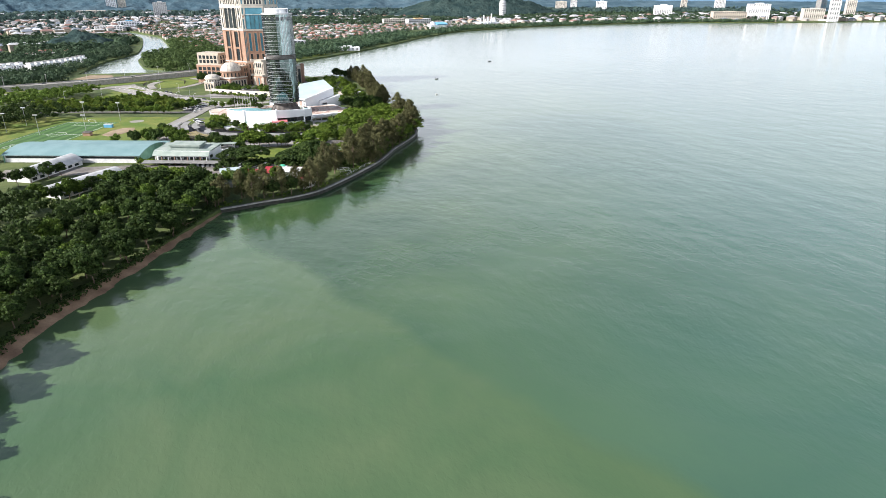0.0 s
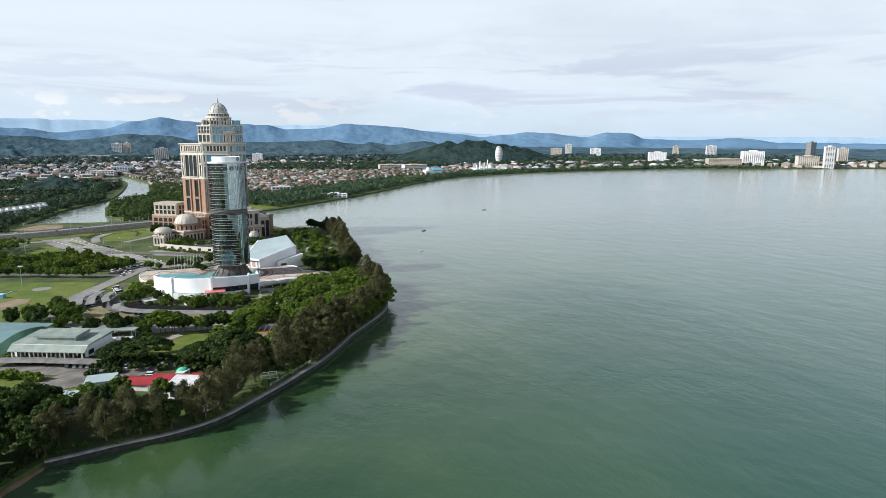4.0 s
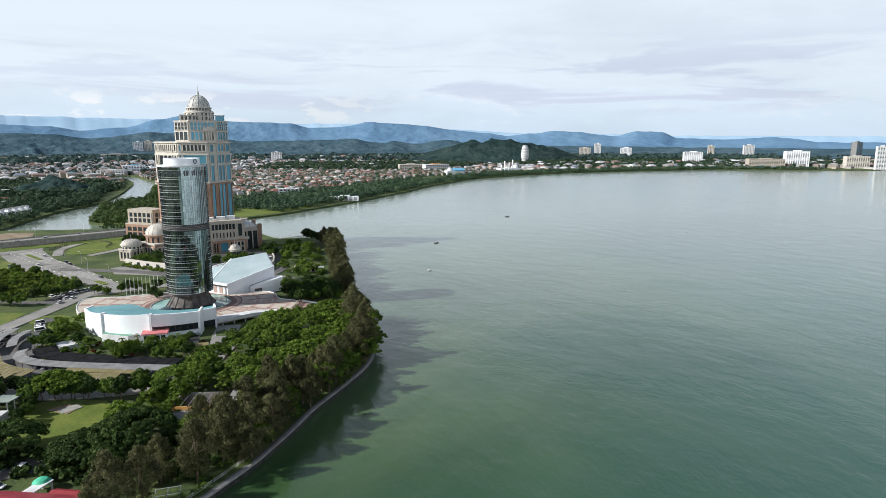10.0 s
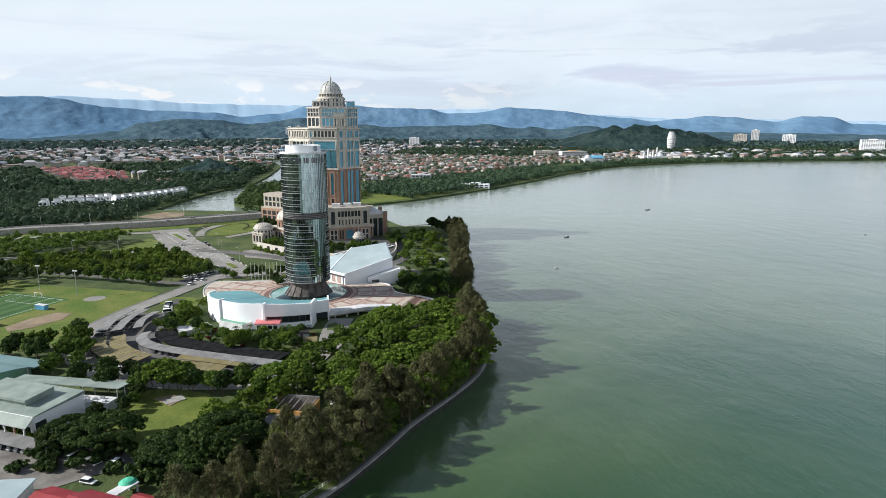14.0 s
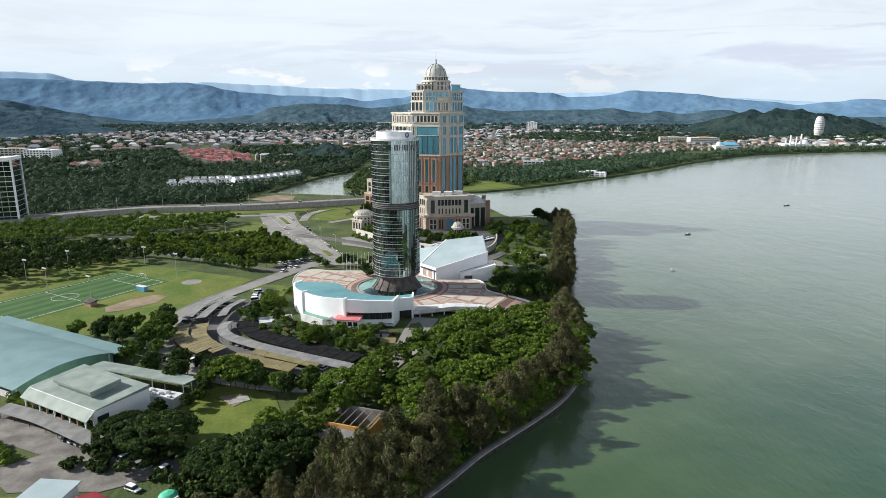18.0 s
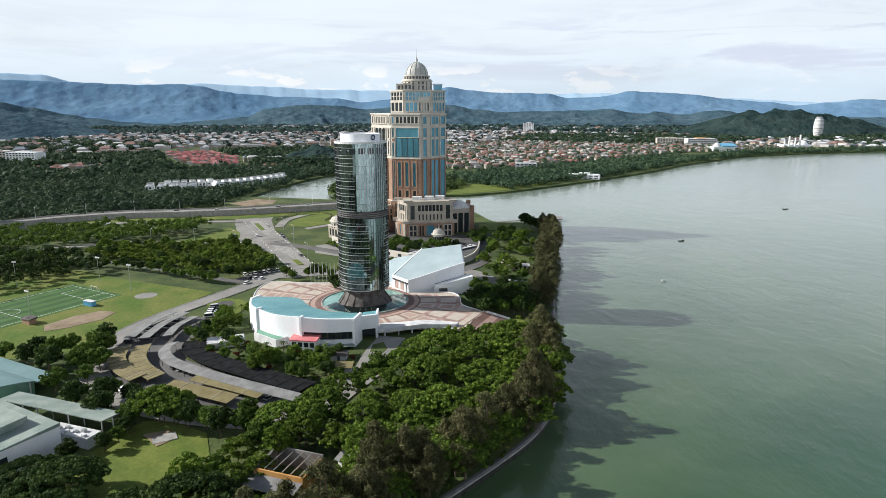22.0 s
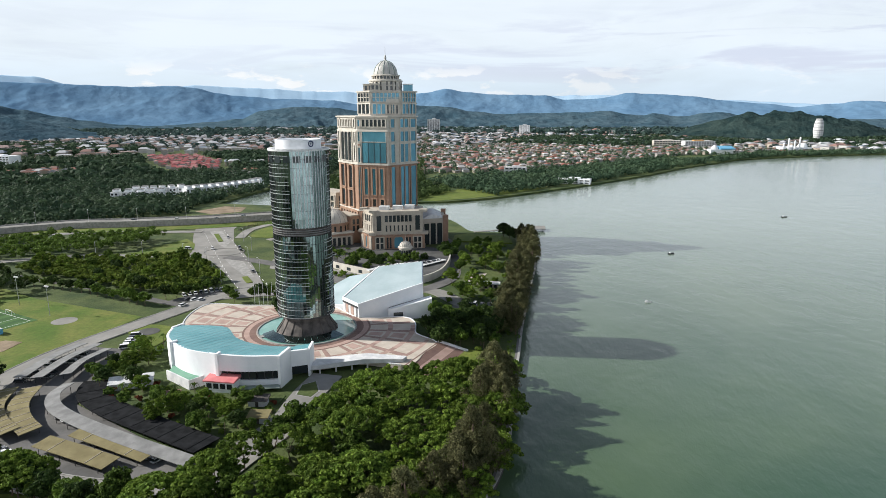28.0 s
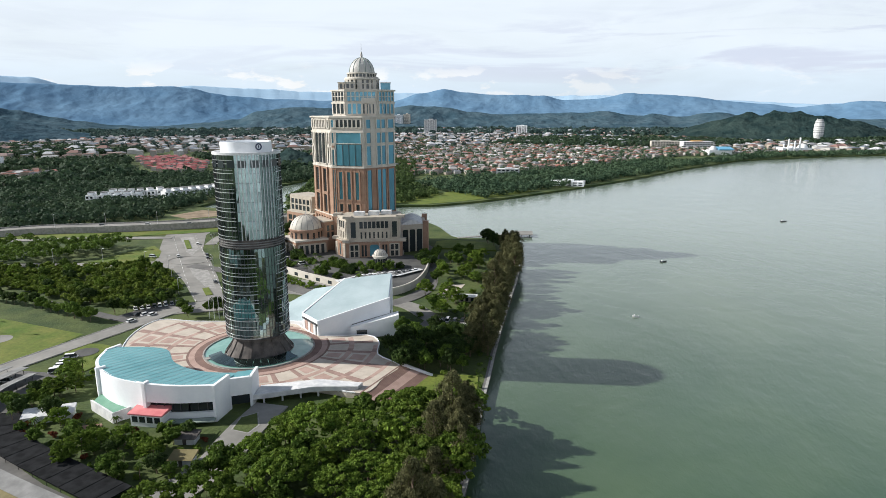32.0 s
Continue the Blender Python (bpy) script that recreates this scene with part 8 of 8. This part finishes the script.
mid_wood("beach_woods", "dense dark woods behind the beach", [(-116, -226), (-146, -284), (-182, -352), (-210, -440), (-330, -440), (-330, -230), (-230, -190), (-140, -196)], 6.6, 53, h=(9, 14), material=M_LEAF_DARK)
grove(["round", "roundd"], [(-66, -190), (-40, -196), (-30, -190), (-48, -180)], 6.5, 0.9, group="club trees", seed=20)
grove(["roundd"], [(-44, 214), (-70, 232), (-60, 262), (-40, 262), (-20, 240)], 8, 1.2, group="tower trees", seed=21)
row_of(["roundd", "round"], site([(-49, -140), (-43, -135), (-42, -126)]), 4.2, 0.6, jitter=0.8, group="gym hedge trees", seed=39)
row_of(["roundd", "round"], site([(-35, -119), (-25, -121), (-14, -124), (-10, -117)]), 4.4, 0.9, jitter=1.2, group="drive trees", seed=40)
row_of(["roundd", "round"], site([(-142, -214), (-128, -200), (-112, -186), (-100, -176)]), 5.5, 1.05, jitter=1.5, group="hall trees", seed=33)
row_of(["roundd"], site([(-164, -168), (-150, -160), (-138, -150)]), 5.5, 1.0, jitter=1.5, group="hall trees", seed=34)
grove(["roundd", "round"], site([(-70, -222), (-100, -218), (-104, -204), (-84, -198), (-68, -206)]), 7.0, 1.5, group="beach woods", seed=35)
row_of(["shrub"], site([(-99, -157), (-86, -162), (-76, -168)]), 2.6, 1.15, jitter=0.6, group="lot hedge", seed=32)
row_of(["shrub"], [(-103, -120), (-90, -126), (-76, -131), (-62, -138)], 2.6, 1.1, jitter=0.4, group="gym hedge", seed=22)


row_of(["shrub", "palm", "shrub", "round"], site([(-48, 142), (-34, 128), (-16, 113), (4, 101), (22, 90)]), 3.0, 0.8, jitter=0.9, group="terrace plants", seed=27)
row_of(["shrub", "shrub", "palm"], site([(-44, 146), (-30, 133), (-12, 119)]), 3.0, 0.9, jitter=1.0, group="terrace plants", seed=28)
grove(["palm", "shrub", "round", "shrub"], site([(-12, 128), (6, 118), (20, 112), (30, 122), (18, 128), (2, 134)]), 4.2, 0.8, group="terrace plants", seed=29)
grove(["roundd", "shrub", "palm"], site([(-44, 160), (-30, 140), (-16, 130), (-12, 138), (-26, 150)]), 4.4, 0.8, group="terrace plants", seed=30)
row_of(["roundd", "palm", "shrub", "round"], site([(-40, 150), (-26, 138), (-8, 126), (8, 118)]), 3.2, 0.72, jitter=1.4, group="terrace plants", seed=36)
row_of(["shrub", "palm", "roundd"], site([(4, 112), (14, 108), (26, 112), (34, 124)]), 3.4, 0.6, jitter=1.0, group="terrace plants", seed=37)
# dark-leaved trees, chosen to imitate the tower's shadow on this grove
grove(["roundd"], site([(48, -12), (78, -14), (82, 10), (84, 24), (60, 26), (52, 12)]), 5.6, 0.85, group="waterside trees", seed=38)
grove(["roundd", "round"], site([(40, 160), (46, 130), (52, 134), (52, 170)]), 5.0, 0.8, group="terrace plants", seed=31)
settle(SITE)


# ---- far woods ----
def woods(name, label, polys, gap, size, seed, per=34, material=None, h=(5, 10), without=()):
    r = np.random.default_rng(seed)
    rr = random.Random(seed)
    cl = []
    for poly in polys:
        for x, y in scatter(rr, poly, gap * 0.92, tries=20, without=without):
            s = size * 1.12 * rr.uniform(0.75, 1.3)
            hh = rr.uniform(*h)
            cl.append((x, y, 2.5 + hh * 0.62, s, hh * 0.55 / s))
            cl.append((x + rr.uniform(-1, 1) * s * 0.6, y + rr.uniform(-1, 1) * s * 0.6, 2.5 + hh * 0.42, s * 0.9, hh * 0.5 / s))
    v, f = leaf_cloud(r, cl, int(per * 2.0), min(1.7, size * 0.34) if size < 6 else size * 0.46, top_bias=0.35, fill=0.3, wild=0.26)
    return tagged(link_mesh(name, v.tolist(), f.tolist(), material or M_WOODS), label, "trees", kind="stuff")


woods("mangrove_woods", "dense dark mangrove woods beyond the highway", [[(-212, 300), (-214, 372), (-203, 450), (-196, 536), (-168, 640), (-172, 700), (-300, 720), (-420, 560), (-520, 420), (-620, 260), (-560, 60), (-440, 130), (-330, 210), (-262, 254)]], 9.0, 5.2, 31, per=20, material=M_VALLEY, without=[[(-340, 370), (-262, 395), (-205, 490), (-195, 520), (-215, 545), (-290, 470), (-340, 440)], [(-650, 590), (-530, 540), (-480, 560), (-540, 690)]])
woods("mangrove_woods", "dark woods along the river mouth", [[(-126, 412), (-100, 398), (-60, 392), (-22, 398), (-6, 430), (20, 480), (-20, 560), (-40, 690), (-60, 900), (-118, 900), (-102, 690), (-112, 640), (-144, 560), (-134, 470)], [(-40, 322), (-90, 334), (-110, 348), (-80, 350), (-30, 342)]], 8.0, 4.8, 32, per=20)
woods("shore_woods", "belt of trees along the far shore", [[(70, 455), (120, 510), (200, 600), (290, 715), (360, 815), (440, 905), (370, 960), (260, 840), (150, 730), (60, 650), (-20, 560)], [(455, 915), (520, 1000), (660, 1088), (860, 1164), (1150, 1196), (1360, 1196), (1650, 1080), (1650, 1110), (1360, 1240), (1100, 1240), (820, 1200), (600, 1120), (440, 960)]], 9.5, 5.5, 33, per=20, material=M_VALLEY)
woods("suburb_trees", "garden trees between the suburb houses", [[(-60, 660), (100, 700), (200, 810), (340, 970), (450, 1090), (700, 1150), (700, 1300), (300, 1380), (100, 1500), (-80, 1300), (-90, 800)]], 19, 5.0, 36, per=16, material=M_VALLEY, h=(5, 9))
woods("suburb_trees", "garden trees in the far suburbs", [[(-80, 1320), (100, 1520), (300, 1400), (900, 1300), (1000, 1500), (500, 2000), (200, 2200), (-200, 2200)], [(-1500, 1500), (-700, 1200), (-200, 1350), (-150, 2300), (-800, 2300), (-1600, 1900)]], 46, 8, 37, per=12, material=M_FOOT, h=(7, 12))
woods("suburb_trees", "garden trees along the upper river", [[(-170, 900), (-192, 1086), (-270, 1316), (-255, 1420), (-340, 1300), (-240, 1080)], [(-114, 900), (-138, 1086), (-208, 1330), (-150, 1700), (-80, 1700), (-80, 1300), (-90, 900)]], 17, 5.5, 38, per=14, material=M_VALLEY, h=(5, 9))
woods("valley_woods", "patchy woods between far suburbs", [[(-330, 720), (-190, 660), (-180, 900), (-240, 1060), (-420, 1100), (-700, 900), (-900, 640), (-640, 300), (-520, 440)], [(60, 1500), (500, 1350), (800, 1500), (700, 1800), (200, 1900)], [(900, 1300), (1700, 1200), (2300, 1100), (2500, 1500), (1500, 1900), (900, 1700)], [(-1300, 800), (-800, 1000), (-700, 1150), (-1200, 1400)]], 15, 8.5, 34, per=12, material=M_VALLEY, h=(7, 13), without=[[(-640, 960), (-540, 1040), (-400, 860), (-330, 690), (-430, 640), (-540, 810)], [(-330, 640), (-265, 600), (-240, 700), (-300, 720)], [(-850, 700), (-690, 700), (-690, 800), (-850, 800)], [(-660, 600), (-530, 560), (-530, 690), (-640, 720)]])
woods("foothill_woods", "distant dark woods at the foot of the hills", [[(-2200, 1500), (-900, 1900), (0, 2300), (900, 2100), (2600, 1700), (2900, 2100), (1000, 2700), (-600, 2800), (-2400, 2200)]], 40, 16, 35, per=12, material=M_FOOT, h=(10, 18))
settle(SITE)

# casuarinas along the water, two deep
r7 = random.Random(9)
for off, chance in ((2.6, 0.60), (7.5, 0.5)):
    for p in offset_line(sea_wall_line, off):
        j = (r7.uniform(-1.6, 1.6), r7.uniform(-1.6, 1.6))
        if -182 < p[1] < -36 and r7.random() < chance * 0.72:
            plant("needle" if r7.random() < 0.72 else r7.choice(("round", "canopy")), p[0] + j[0], p[1] + j[1], r7.choice((0.62, 0.8, 0.95, 1.0)), z=3.0, group="shore casuarinas")
        if 2 < p[1] < 195 and r7.random() < chance * 0.9:
            plant("needle", p[0] + j[0], p[1] + j[1], r7.choice((0.62, 0.75, 0.9, 1.0)), z=3.0, group="shore casuarinas")
        if p[1] < -206 and r7.random() < chance * 0.7:
            plant(r7.choice(("needle", "roundd")), p[0] + j[0], p[1] + j[1] + 2, 0.8, z=3.0, group="shore casuarinas")
for x, y, k in ((14, -176, 1.0), (27, -165, 1.1), (36, -158, 0.95), (45, -146, 1.05), (53, -134, 0.9), (18, -166, 0.9), (4, -186, 0.8), (34, -148, 0.95), (-5, -203, 1.05), (1, -197, 0.9), (13, -188, 1.0), (21, -178, 1.1), (-14, -213, 0.8)):
    plant("needle", x, y, k, z=3.0, group="shore casuarinas", vary=0.08)
# low scrub on the strip behind the wall
scrub = []
for d in (1.6, 3.4, 5.6):
    for p in offset_line(sea_wall_line, d):
        if r7.random() < (0.35 if d < 3 else 0.6) and p[1] < 190:
            scrub.append((p[0] + r7.uniform(-1, 1), p[1] + r7.uniform(-1, 1), 3.0 + r7.uniform(0.1, 0.8), r7.uniform(0.5, 1.4), 0.7))
v, f = leaf_cloud(np.random.default_rng(8), scrub, 26, 0.5)
tagged(link_mesh("wall_scrub", v.tolist(), f.tolist(), M_LEAF_MID), "low scrub and weeds along the sea wall", "shrubs", kind="stuff")
berm = []
for d in (2.2, 3.6, 5.0):
    for p in smooth_line(offset_line(beach_line, d), 2.0):
        if p[1] > -470 and r7.random() < (0.7 if d < 3 else 0.9):
            berm.append((p[0] + r7.uniform(-1, 0.6), p[1] + r7.uniform(-1, 1), 2.7 + r7.uniform(0.0, 1.0), r7.uniform(0.7, 1.7), 0.8))
v, f = leaf_cloud(np.random.default_rng(9), berm, 26, 0.6)
tagged(link_mesh("beach_scrub", v.tolist(), f.tolist(), M_LEAF_DARK), "dark scrub hanging over the beach", "shrubs", kind="stuff")
# big trees overhanging the beach
for i, p in enumerate(offset_line(beach_line, 3.4)):
    if p[1] > -470:
        for d in range(2):
            plant("roundd", p[0] + r7.uniform(-2.5, 1.5) - d * 4, p[1] + d * 6 + r7.uniform(-2, 2), r7.uniform(0.9, 1.3), z=3.0, group="beach woods")
settle(Matrix.Identity(4))


# ---- small things: cars, lamps, poles, clutter ----
def make_car(name, label, paint, long=4.3, van=False):
    """A parked car: lower body, glazed cabin, four wheels with rims, lamps."""
    t = thing(name, label, "car")
    w, h = 1.75, 1.45 if not van else 1.9
    bm = B()
    prism(bm, [(-long / 2, -w / 2), (long / 2, -w / 2), (long / 2, w / 2), (-long / 2, w / 2)], 0.3, [0.78, 0.70, 0.70, 0.78])
    bmesh.ops.bevel(bm, geom=bm.edges[:], offset=0.1, segments=2, affect="EDGES")
    part("body", bm, paint, t)
    x0, x1 = (-long * 0.45, long * 0.18) if not van else (-long * 0.47, long * 0.30)
    bm = B()
    lo = [bm.verts.new((x, y, 0.74)) for x, y in ((x0, -w * 0.46), (x1 + 0.5, -w * 0.46), (x1 + 0.5, w * 0.46), (x0, w * 0.46))]
    hi = [bm.verts.new((x, y, h - 0.06)) for x, y in ((x0 + 0.35, -w * 0.38), (x1 - 0.15, -w * 0.38), (x1 - 0.15, w * 0.38), (x0 + 0.35, w * 0.38))]
    for k in range(4):
        bm.faces.new((lo[k], lo[(k + 1) % 4], hi[(k + 1) % 4], hi[k]))
    bm.faces.new(hi)
    part("cabin_glass", bm, M_GLASS_DK, t)
    bm = B()
    box(bm, x0 + 0.32, -w * 0.39, h - 0.07, x1 - 0.1, w * 0.39, h)
    part("roof", bm, paint, t)
    for sx in (-1, 1):
        for sy in (-1, 1):
            bm = B()
            tube(bm, (sx * long * 0.31, sy * (w / 2 - 0.2), 0.31), (sx * long * 0.31, sy * (w / 2 + 0.02), 0.31), 0.31, seg=12)
            wh = part("wheel", bm, M_TYRE, t)
            bm = B()
            tube(bm, (sx * long * 0.31, sy * (w / 2), 0.31), (sx * long * 0.31, sy * (w / 2 + 0.03), 0.31), 0.19, seg=10)
            part("rim", bm, M_METAL, wh)
        bm = B()
        box(bm, long / 2 - 0.06, sx * 0.6 - 0.2, 0.55, long / 2 + 0.01, sx * 0.6 + 0.2, 0.68)
        part("headlight", bm, M_MARK, t)
    return t


CARS = [make_car("parked_car", "white parked hatchback with dark windows", M_CARW), make_car("parked_car", "silver-grey parked saloon with dark windows", M_CARG, 4.5), make_car("parked_car", "dark glossy parked saloon car", M_CARR, 4.5), make_car("parked_van", "white parked people carrier van", M_CARW, 4.7, van=True)]
used_car = [False] * 4
crng = random.Random(5)


def park(x, y, turn, kind=None, z=3.12, group="parked cars"):
    k = crng.choice((0, 0, 1, 2, 3)) if kind is None else kind
    m = Matrix.Translation((x, y, z)) @ Matrix.Rotation(radians(turn), 4, "Z")
    if used_car[k]:
        ob = copy_thing(CARS[k], m)
    else:
        used_car[k], ob = True, CARS[k]
        ob.matrix_basis = m
    ob.matrix_basis = m
    tagged(ob, group=group)


def park_row(p, q, n, turn, chance=1.0, kind=None, z=3.12):
    for i in range(n):
        if crng.random() <= chance:
            f = i / max(1, n - 1)
            park(p[0] + (q[0] - p[0]) * f + crng.uniform(-0.2, 0.2), p[1] + (q[1] - p[1]) * f, turn + crng.uniform(-4, 4), kind, z)


park_row((-65.5, -24.5), (-68.8, -11.5), 6, 25, kind=None, z=3.3)
park_row((-78, 47), (-61, 59), 9, -58)
park_row((-75.6, 39.3), (-66, 40), 4, 70, 0.8)
park_row((-76, -151.5), (-50, -161.5), 11, 62, 0.7)
park_row((-46, -163), (-33, -168), 6, 66, 0.8)
park(-36.6, -176.0, -20, 0)
park_row((-82, -30), (-83.5, -57), 9, 5, 0.6)
park_row((-76.5, -30), (-77.5, -56), 9, 5, 0.6)
park_row((-55, -78), (-4, -103), 18, 65, 0.5)
park_row((-60, -98), (-30, -112), 10, 60, 0.5)
park_row((66, 34), (76, 36), 4, 80, 0.9)
park_row((62, 42), (75, 44), 5, 80, 0.8)
park_row((20, 101), (44, 118), 9, 120, 0.8, z=6.2)
park_row((-40, 140), (-14, 121), 9, 50, 0.5, z=6.2)
for x, y, a in ((-112, 152, -55), (-96, 158, 125), (-92, 150, 125), (-62, 96, 125), (-128, 150, -10), (-118, 190, 120), (-70, 30, 70)):
    park(x, y, a, z=3.3, group="cars on the junction")
for i, (x, y) in enumerate(((-180, 236), (-150, 243), (-132, 254), (-214, 231), (-110, 270))):
    park(x, y, 28, z=8.2 - 0.4 * (i % 2), group="cars on the highway")


def lamp(x, y, h, label, name="street_lamp", arms=1, turn=0.0, z=3.0, group="street lamps"):
    t = thing(name, label, "lamp", Matrix.Translation((x, y, z)) @ Matrix.Rotation(radians(turn), 4, "Z"), group=group)
    bm = B()
    tube(bm, (0, 0, -0.3), (0, 0, h), 0.16, 0.09, 8)
    part("pole", bm, M_METAL, t)
    for k in range(arms):
        sgn = 1 if k == 0 else -1
        bm = B()
        tube(bm, (0, 0, h - 0.1), (sgn * 1.6, 0, h + 0.5), 0.07, 0.05, 6)
        arm = part("arm", bm, M_METAL, t)
        bm = B()
        box(bm, sgn * 1.9 - 0.45, -0.16, h + 0.42, sgn * 1.9 + 0.45, 0.16, h + 0.58)
        part("lamp_head", bm, M_WHITED, arm)
    return t


for i, (x, y) in enumerate(((-84, 150), (-102, 180), (-74, 120), (-56, 92), (-120, 128), (-100, 118), (-84, 92), (-70, 72), (-150, 133), (-180, 130))):
    lamp(x, y, 9.0, "tall grey street lamp beside the avenue", turn=-30 + (180 if i < 4 else 0))
for i, k in enumerate(range(4, len(hwy_line), 6)):
    p = hwy_line[k]
    if -330 < p[0] < -60:
        lamp(p[0] + 3.5, p[1] - 16, 9.5, "grey twin-arm highway lamp", arms=2, turn=120, z=7.0, group="highway lamps")


def floodlight(x, y, turn):
    t = thing("floodlight_mast", "slim floodlight mast beside the pitch", "lamp", Matrix.Translation((x, y, 3)) @ Matrix.Rotation(radians(turn), 4, "Z"), group="pitch floodlights")
    bm = B()
    tube(bm, (0, 0, -0.3), (0, 0, 14), 0.18, 0.10, 8)
    part("mast", bm, M_METAL, t)
    bm = B()
    box(bm, -1.5, -0.1, 13.4, 1.5, 0.1, 13.6)
    bar = part("crossbar", bm, M_METAL, t)
    for x2 in (-1.2, -0.4, 0.4, 1.2):
        bm = B()
        box(bm, x2 - 0.3, -0.45, 13.6, x2 + 0.3, -0.1, 14.1)
        part("flood_lamp", bm, M_WHITED, bar)


for x, y, a in ((-195, -9, 160), (-187, 13, 160), (-150, 26, 160), (-124, 12, 160), (-141, -36, -20), (-172, -24, -20)):
    floodlight(x, y, a)

# blue store box and brown hut at the pitch's edge
bx = thing("store_box", "blue metal store box beside the pitch", "container", Matrix.Translation((-129.7, -12.5, 2.9)) @ Matrix.Rotation(radians(-22), 4, "Z"))
bm = B()
box(bm, -3.0, -1.2, 0, 3.0, 1.2, 2.5)
part("body", bm, M_BLUEBOX, bx)
for i in range(9):
    bm = B()
    box(bm, -2.9 + i * 0.7, -1.27, 0.15, -2.65 + i * 0.7, -1.19, 2.4)
    part("rib", bm, M_BLUEBOX, bx)
bm = B()
box(bm, -3.1, -1.3, 2.5, 3.1, 1.3, 2.62)
part("roof", bm, M_WHITED, bx)
ht = thing("field_hut", "low brown hut with a dark roof beside the pitch", "hut", Matrix.Translation((-140, -38.5, 2.9)) @ Matrix.Rotation(radians(-22), 4, "Z"))
bm = B()
box(bm, -2.6, -1.6, 0, 2.6, 1.6, 2.3)
part("wall", bm, M_BROWN, ht)
bm = B()
prism(bm, [(-3.1, -2.1), (3.1, -2.1), (3.1, 2.1), (-3.1, 2.1)], 2.3, [2.5, 2.5, 3.0, 3.0])
part("roof", bm, M_DKCONC, ht)

# flagpoles behind the plaza
for i in range(9):
    fp = thing("flagpole", "bare white flagpole behind the plaza", "flagpole", Matrix.Translation((-37.5 + i * 2.1, 37.2 + i * 0.2, 3.0)), group="plaza flagpoles")
    bm = B()
    tube(bm, (0, 0, -0.3), (0, 0, 10.5), 0.13, 0.07, 8)
    part("pole", bm, M_WHITED, fp)
    bm = B()
    lathe(bm, [(0.01, 10.4), (0.16, 10.5), (0.16, 10.65), (0.01, 10.75)], 8)
    part("finial", bm, M_METAL, fp)

# earth patch and court kerb on the park lawn
bm = B()
prism(bm, [(-37.7, -125.7), (-31.7, -122.6), (-27.2, -126.5), (-30.2, -131.5)], 2.9, 3.34)
tagged(part("earth_patch", bm, M_EARTH), "bare brown earth patch in the lawn", "ground", kind="structure")
bm = B()
box(bm, -3.2, -2.2, 3.0, 3.2, 2.2, 3.42, Matrix.Translation((-30.5, -127, 0)) @ Matrix.Rotation(radians(35), 4, "Z"))
tagged(part("concrete_slab", bm, M_KERB), "low concrete slab in bare earth", "slab", kind="structure")

# fence round the oval lawn by the highway
fence = thing("oval_fence", "dark post fence round the oval lawn", "fence")
fl = smooth_line([(-120.5, 215.8), (-118, 238), (-108, 254), (-92, 257), (-80, 240), (-80, 219)], 2.2)
for i, p in enumerate(fl):
    bm = B()
    box(bm, p[0] - 0.15, p[1] - 0.15, 2.8, p[0] + 0.15, p[1] + 0.15, 5.0)
    part("post", bm, M_DKCONC, fence)
for z in (3.5, 4.2, 4.8):
    bm = B()
    ribbon(bm, fl, -0.06, 0.06, z, z + 0.12)
    part("rail", bm, M_DKCONC, fence)

# small sheds in the podium garden
for x, y, a, lb, roof in ((4.3, -66, 4, "low dark-roofed hut in the podium garden", M_DKCONC), (8.6, -76.5, 4, "small ochre-roofed hut in the podium garden", M_OLIVE), (-25, -66, 20, "rusty red-roofed hut among garden plants", M_BROWN)):
    hu = thing("garden_hut", lb, "hut", Matrix.Translation((x, y, 2.9)) @ Matrix.Rotation(radians(a), 4, "Z"), group="garden huts")
    bm = B()
    box(bm, -2.8, -1.8, 0, 2.8, 1.8, 2.2)
    part("wall", bm, M_WHITED, hu)
    bm = B()
    prism(bm, [(-3.3, -2.3), (3.3, -2.3), (3.3, 2.3), (-3.3, 2.3)], 2.15, [2.3, 2.3, 2.9, 2.9])
    part("roof", bm, roof, hu)
    bm = B()
    box(bm, -0.5, -1.86, 0, 0.5, -1.78, 1.9)
    part("door", bm, M_DKCONC, hu)

# planted kerbed island on the drive below the plaza
bm = B()
prism(bm, [(13.8, -59), (13.4, -51), (17.8, -47.5), (21.2, -55.5), (19.8, -60.5)], 2.8, 3.42)
tagged(part("planted_island", bm, M_KERB), "kerbed planted island on the drive", "kerb", kind="structure")
bm = B()
prism(bm, [(14.3, -58.6), (13.9, -51.4), (17.6, -48.2), (20.6, -55.4), (19.4, -60.0)], 2.8, 3.47)
tagged(part("island_grass", bm, M_LAND), "dark grass on the planted island", "grass", kind="structure")

# rocks on the beach
rk = random.Random(12)
rock_n = 0
for p in offset_line(beach_line, 0.6):
    if -420 < p[1] and rock_n < 90:
        for _ in range(3):
            r = rk.uniform(0.25, 0.9)
            x, y = p[0] + rk.uniform(-4, 4), p[1] + rk.uniform(-5, 5)
            bm = B()
            bmesh.ops.create_icosphere(bm, subdivisions=1, radius=r)
            for vv in bm.verts:
                vv.co *= rk.uniform(0.7, 1.2)
                vv.co.z *= 0.6
            ob = tagged(part("rock", bm, M_ROCK), "dark weathered rock on the beach", "rock", group="beach rocks")
            ob.matrix_basis = Matrix.Translation((x, y, 0.55))
            rock_n += 1
settle(Matrix.Identity(4))
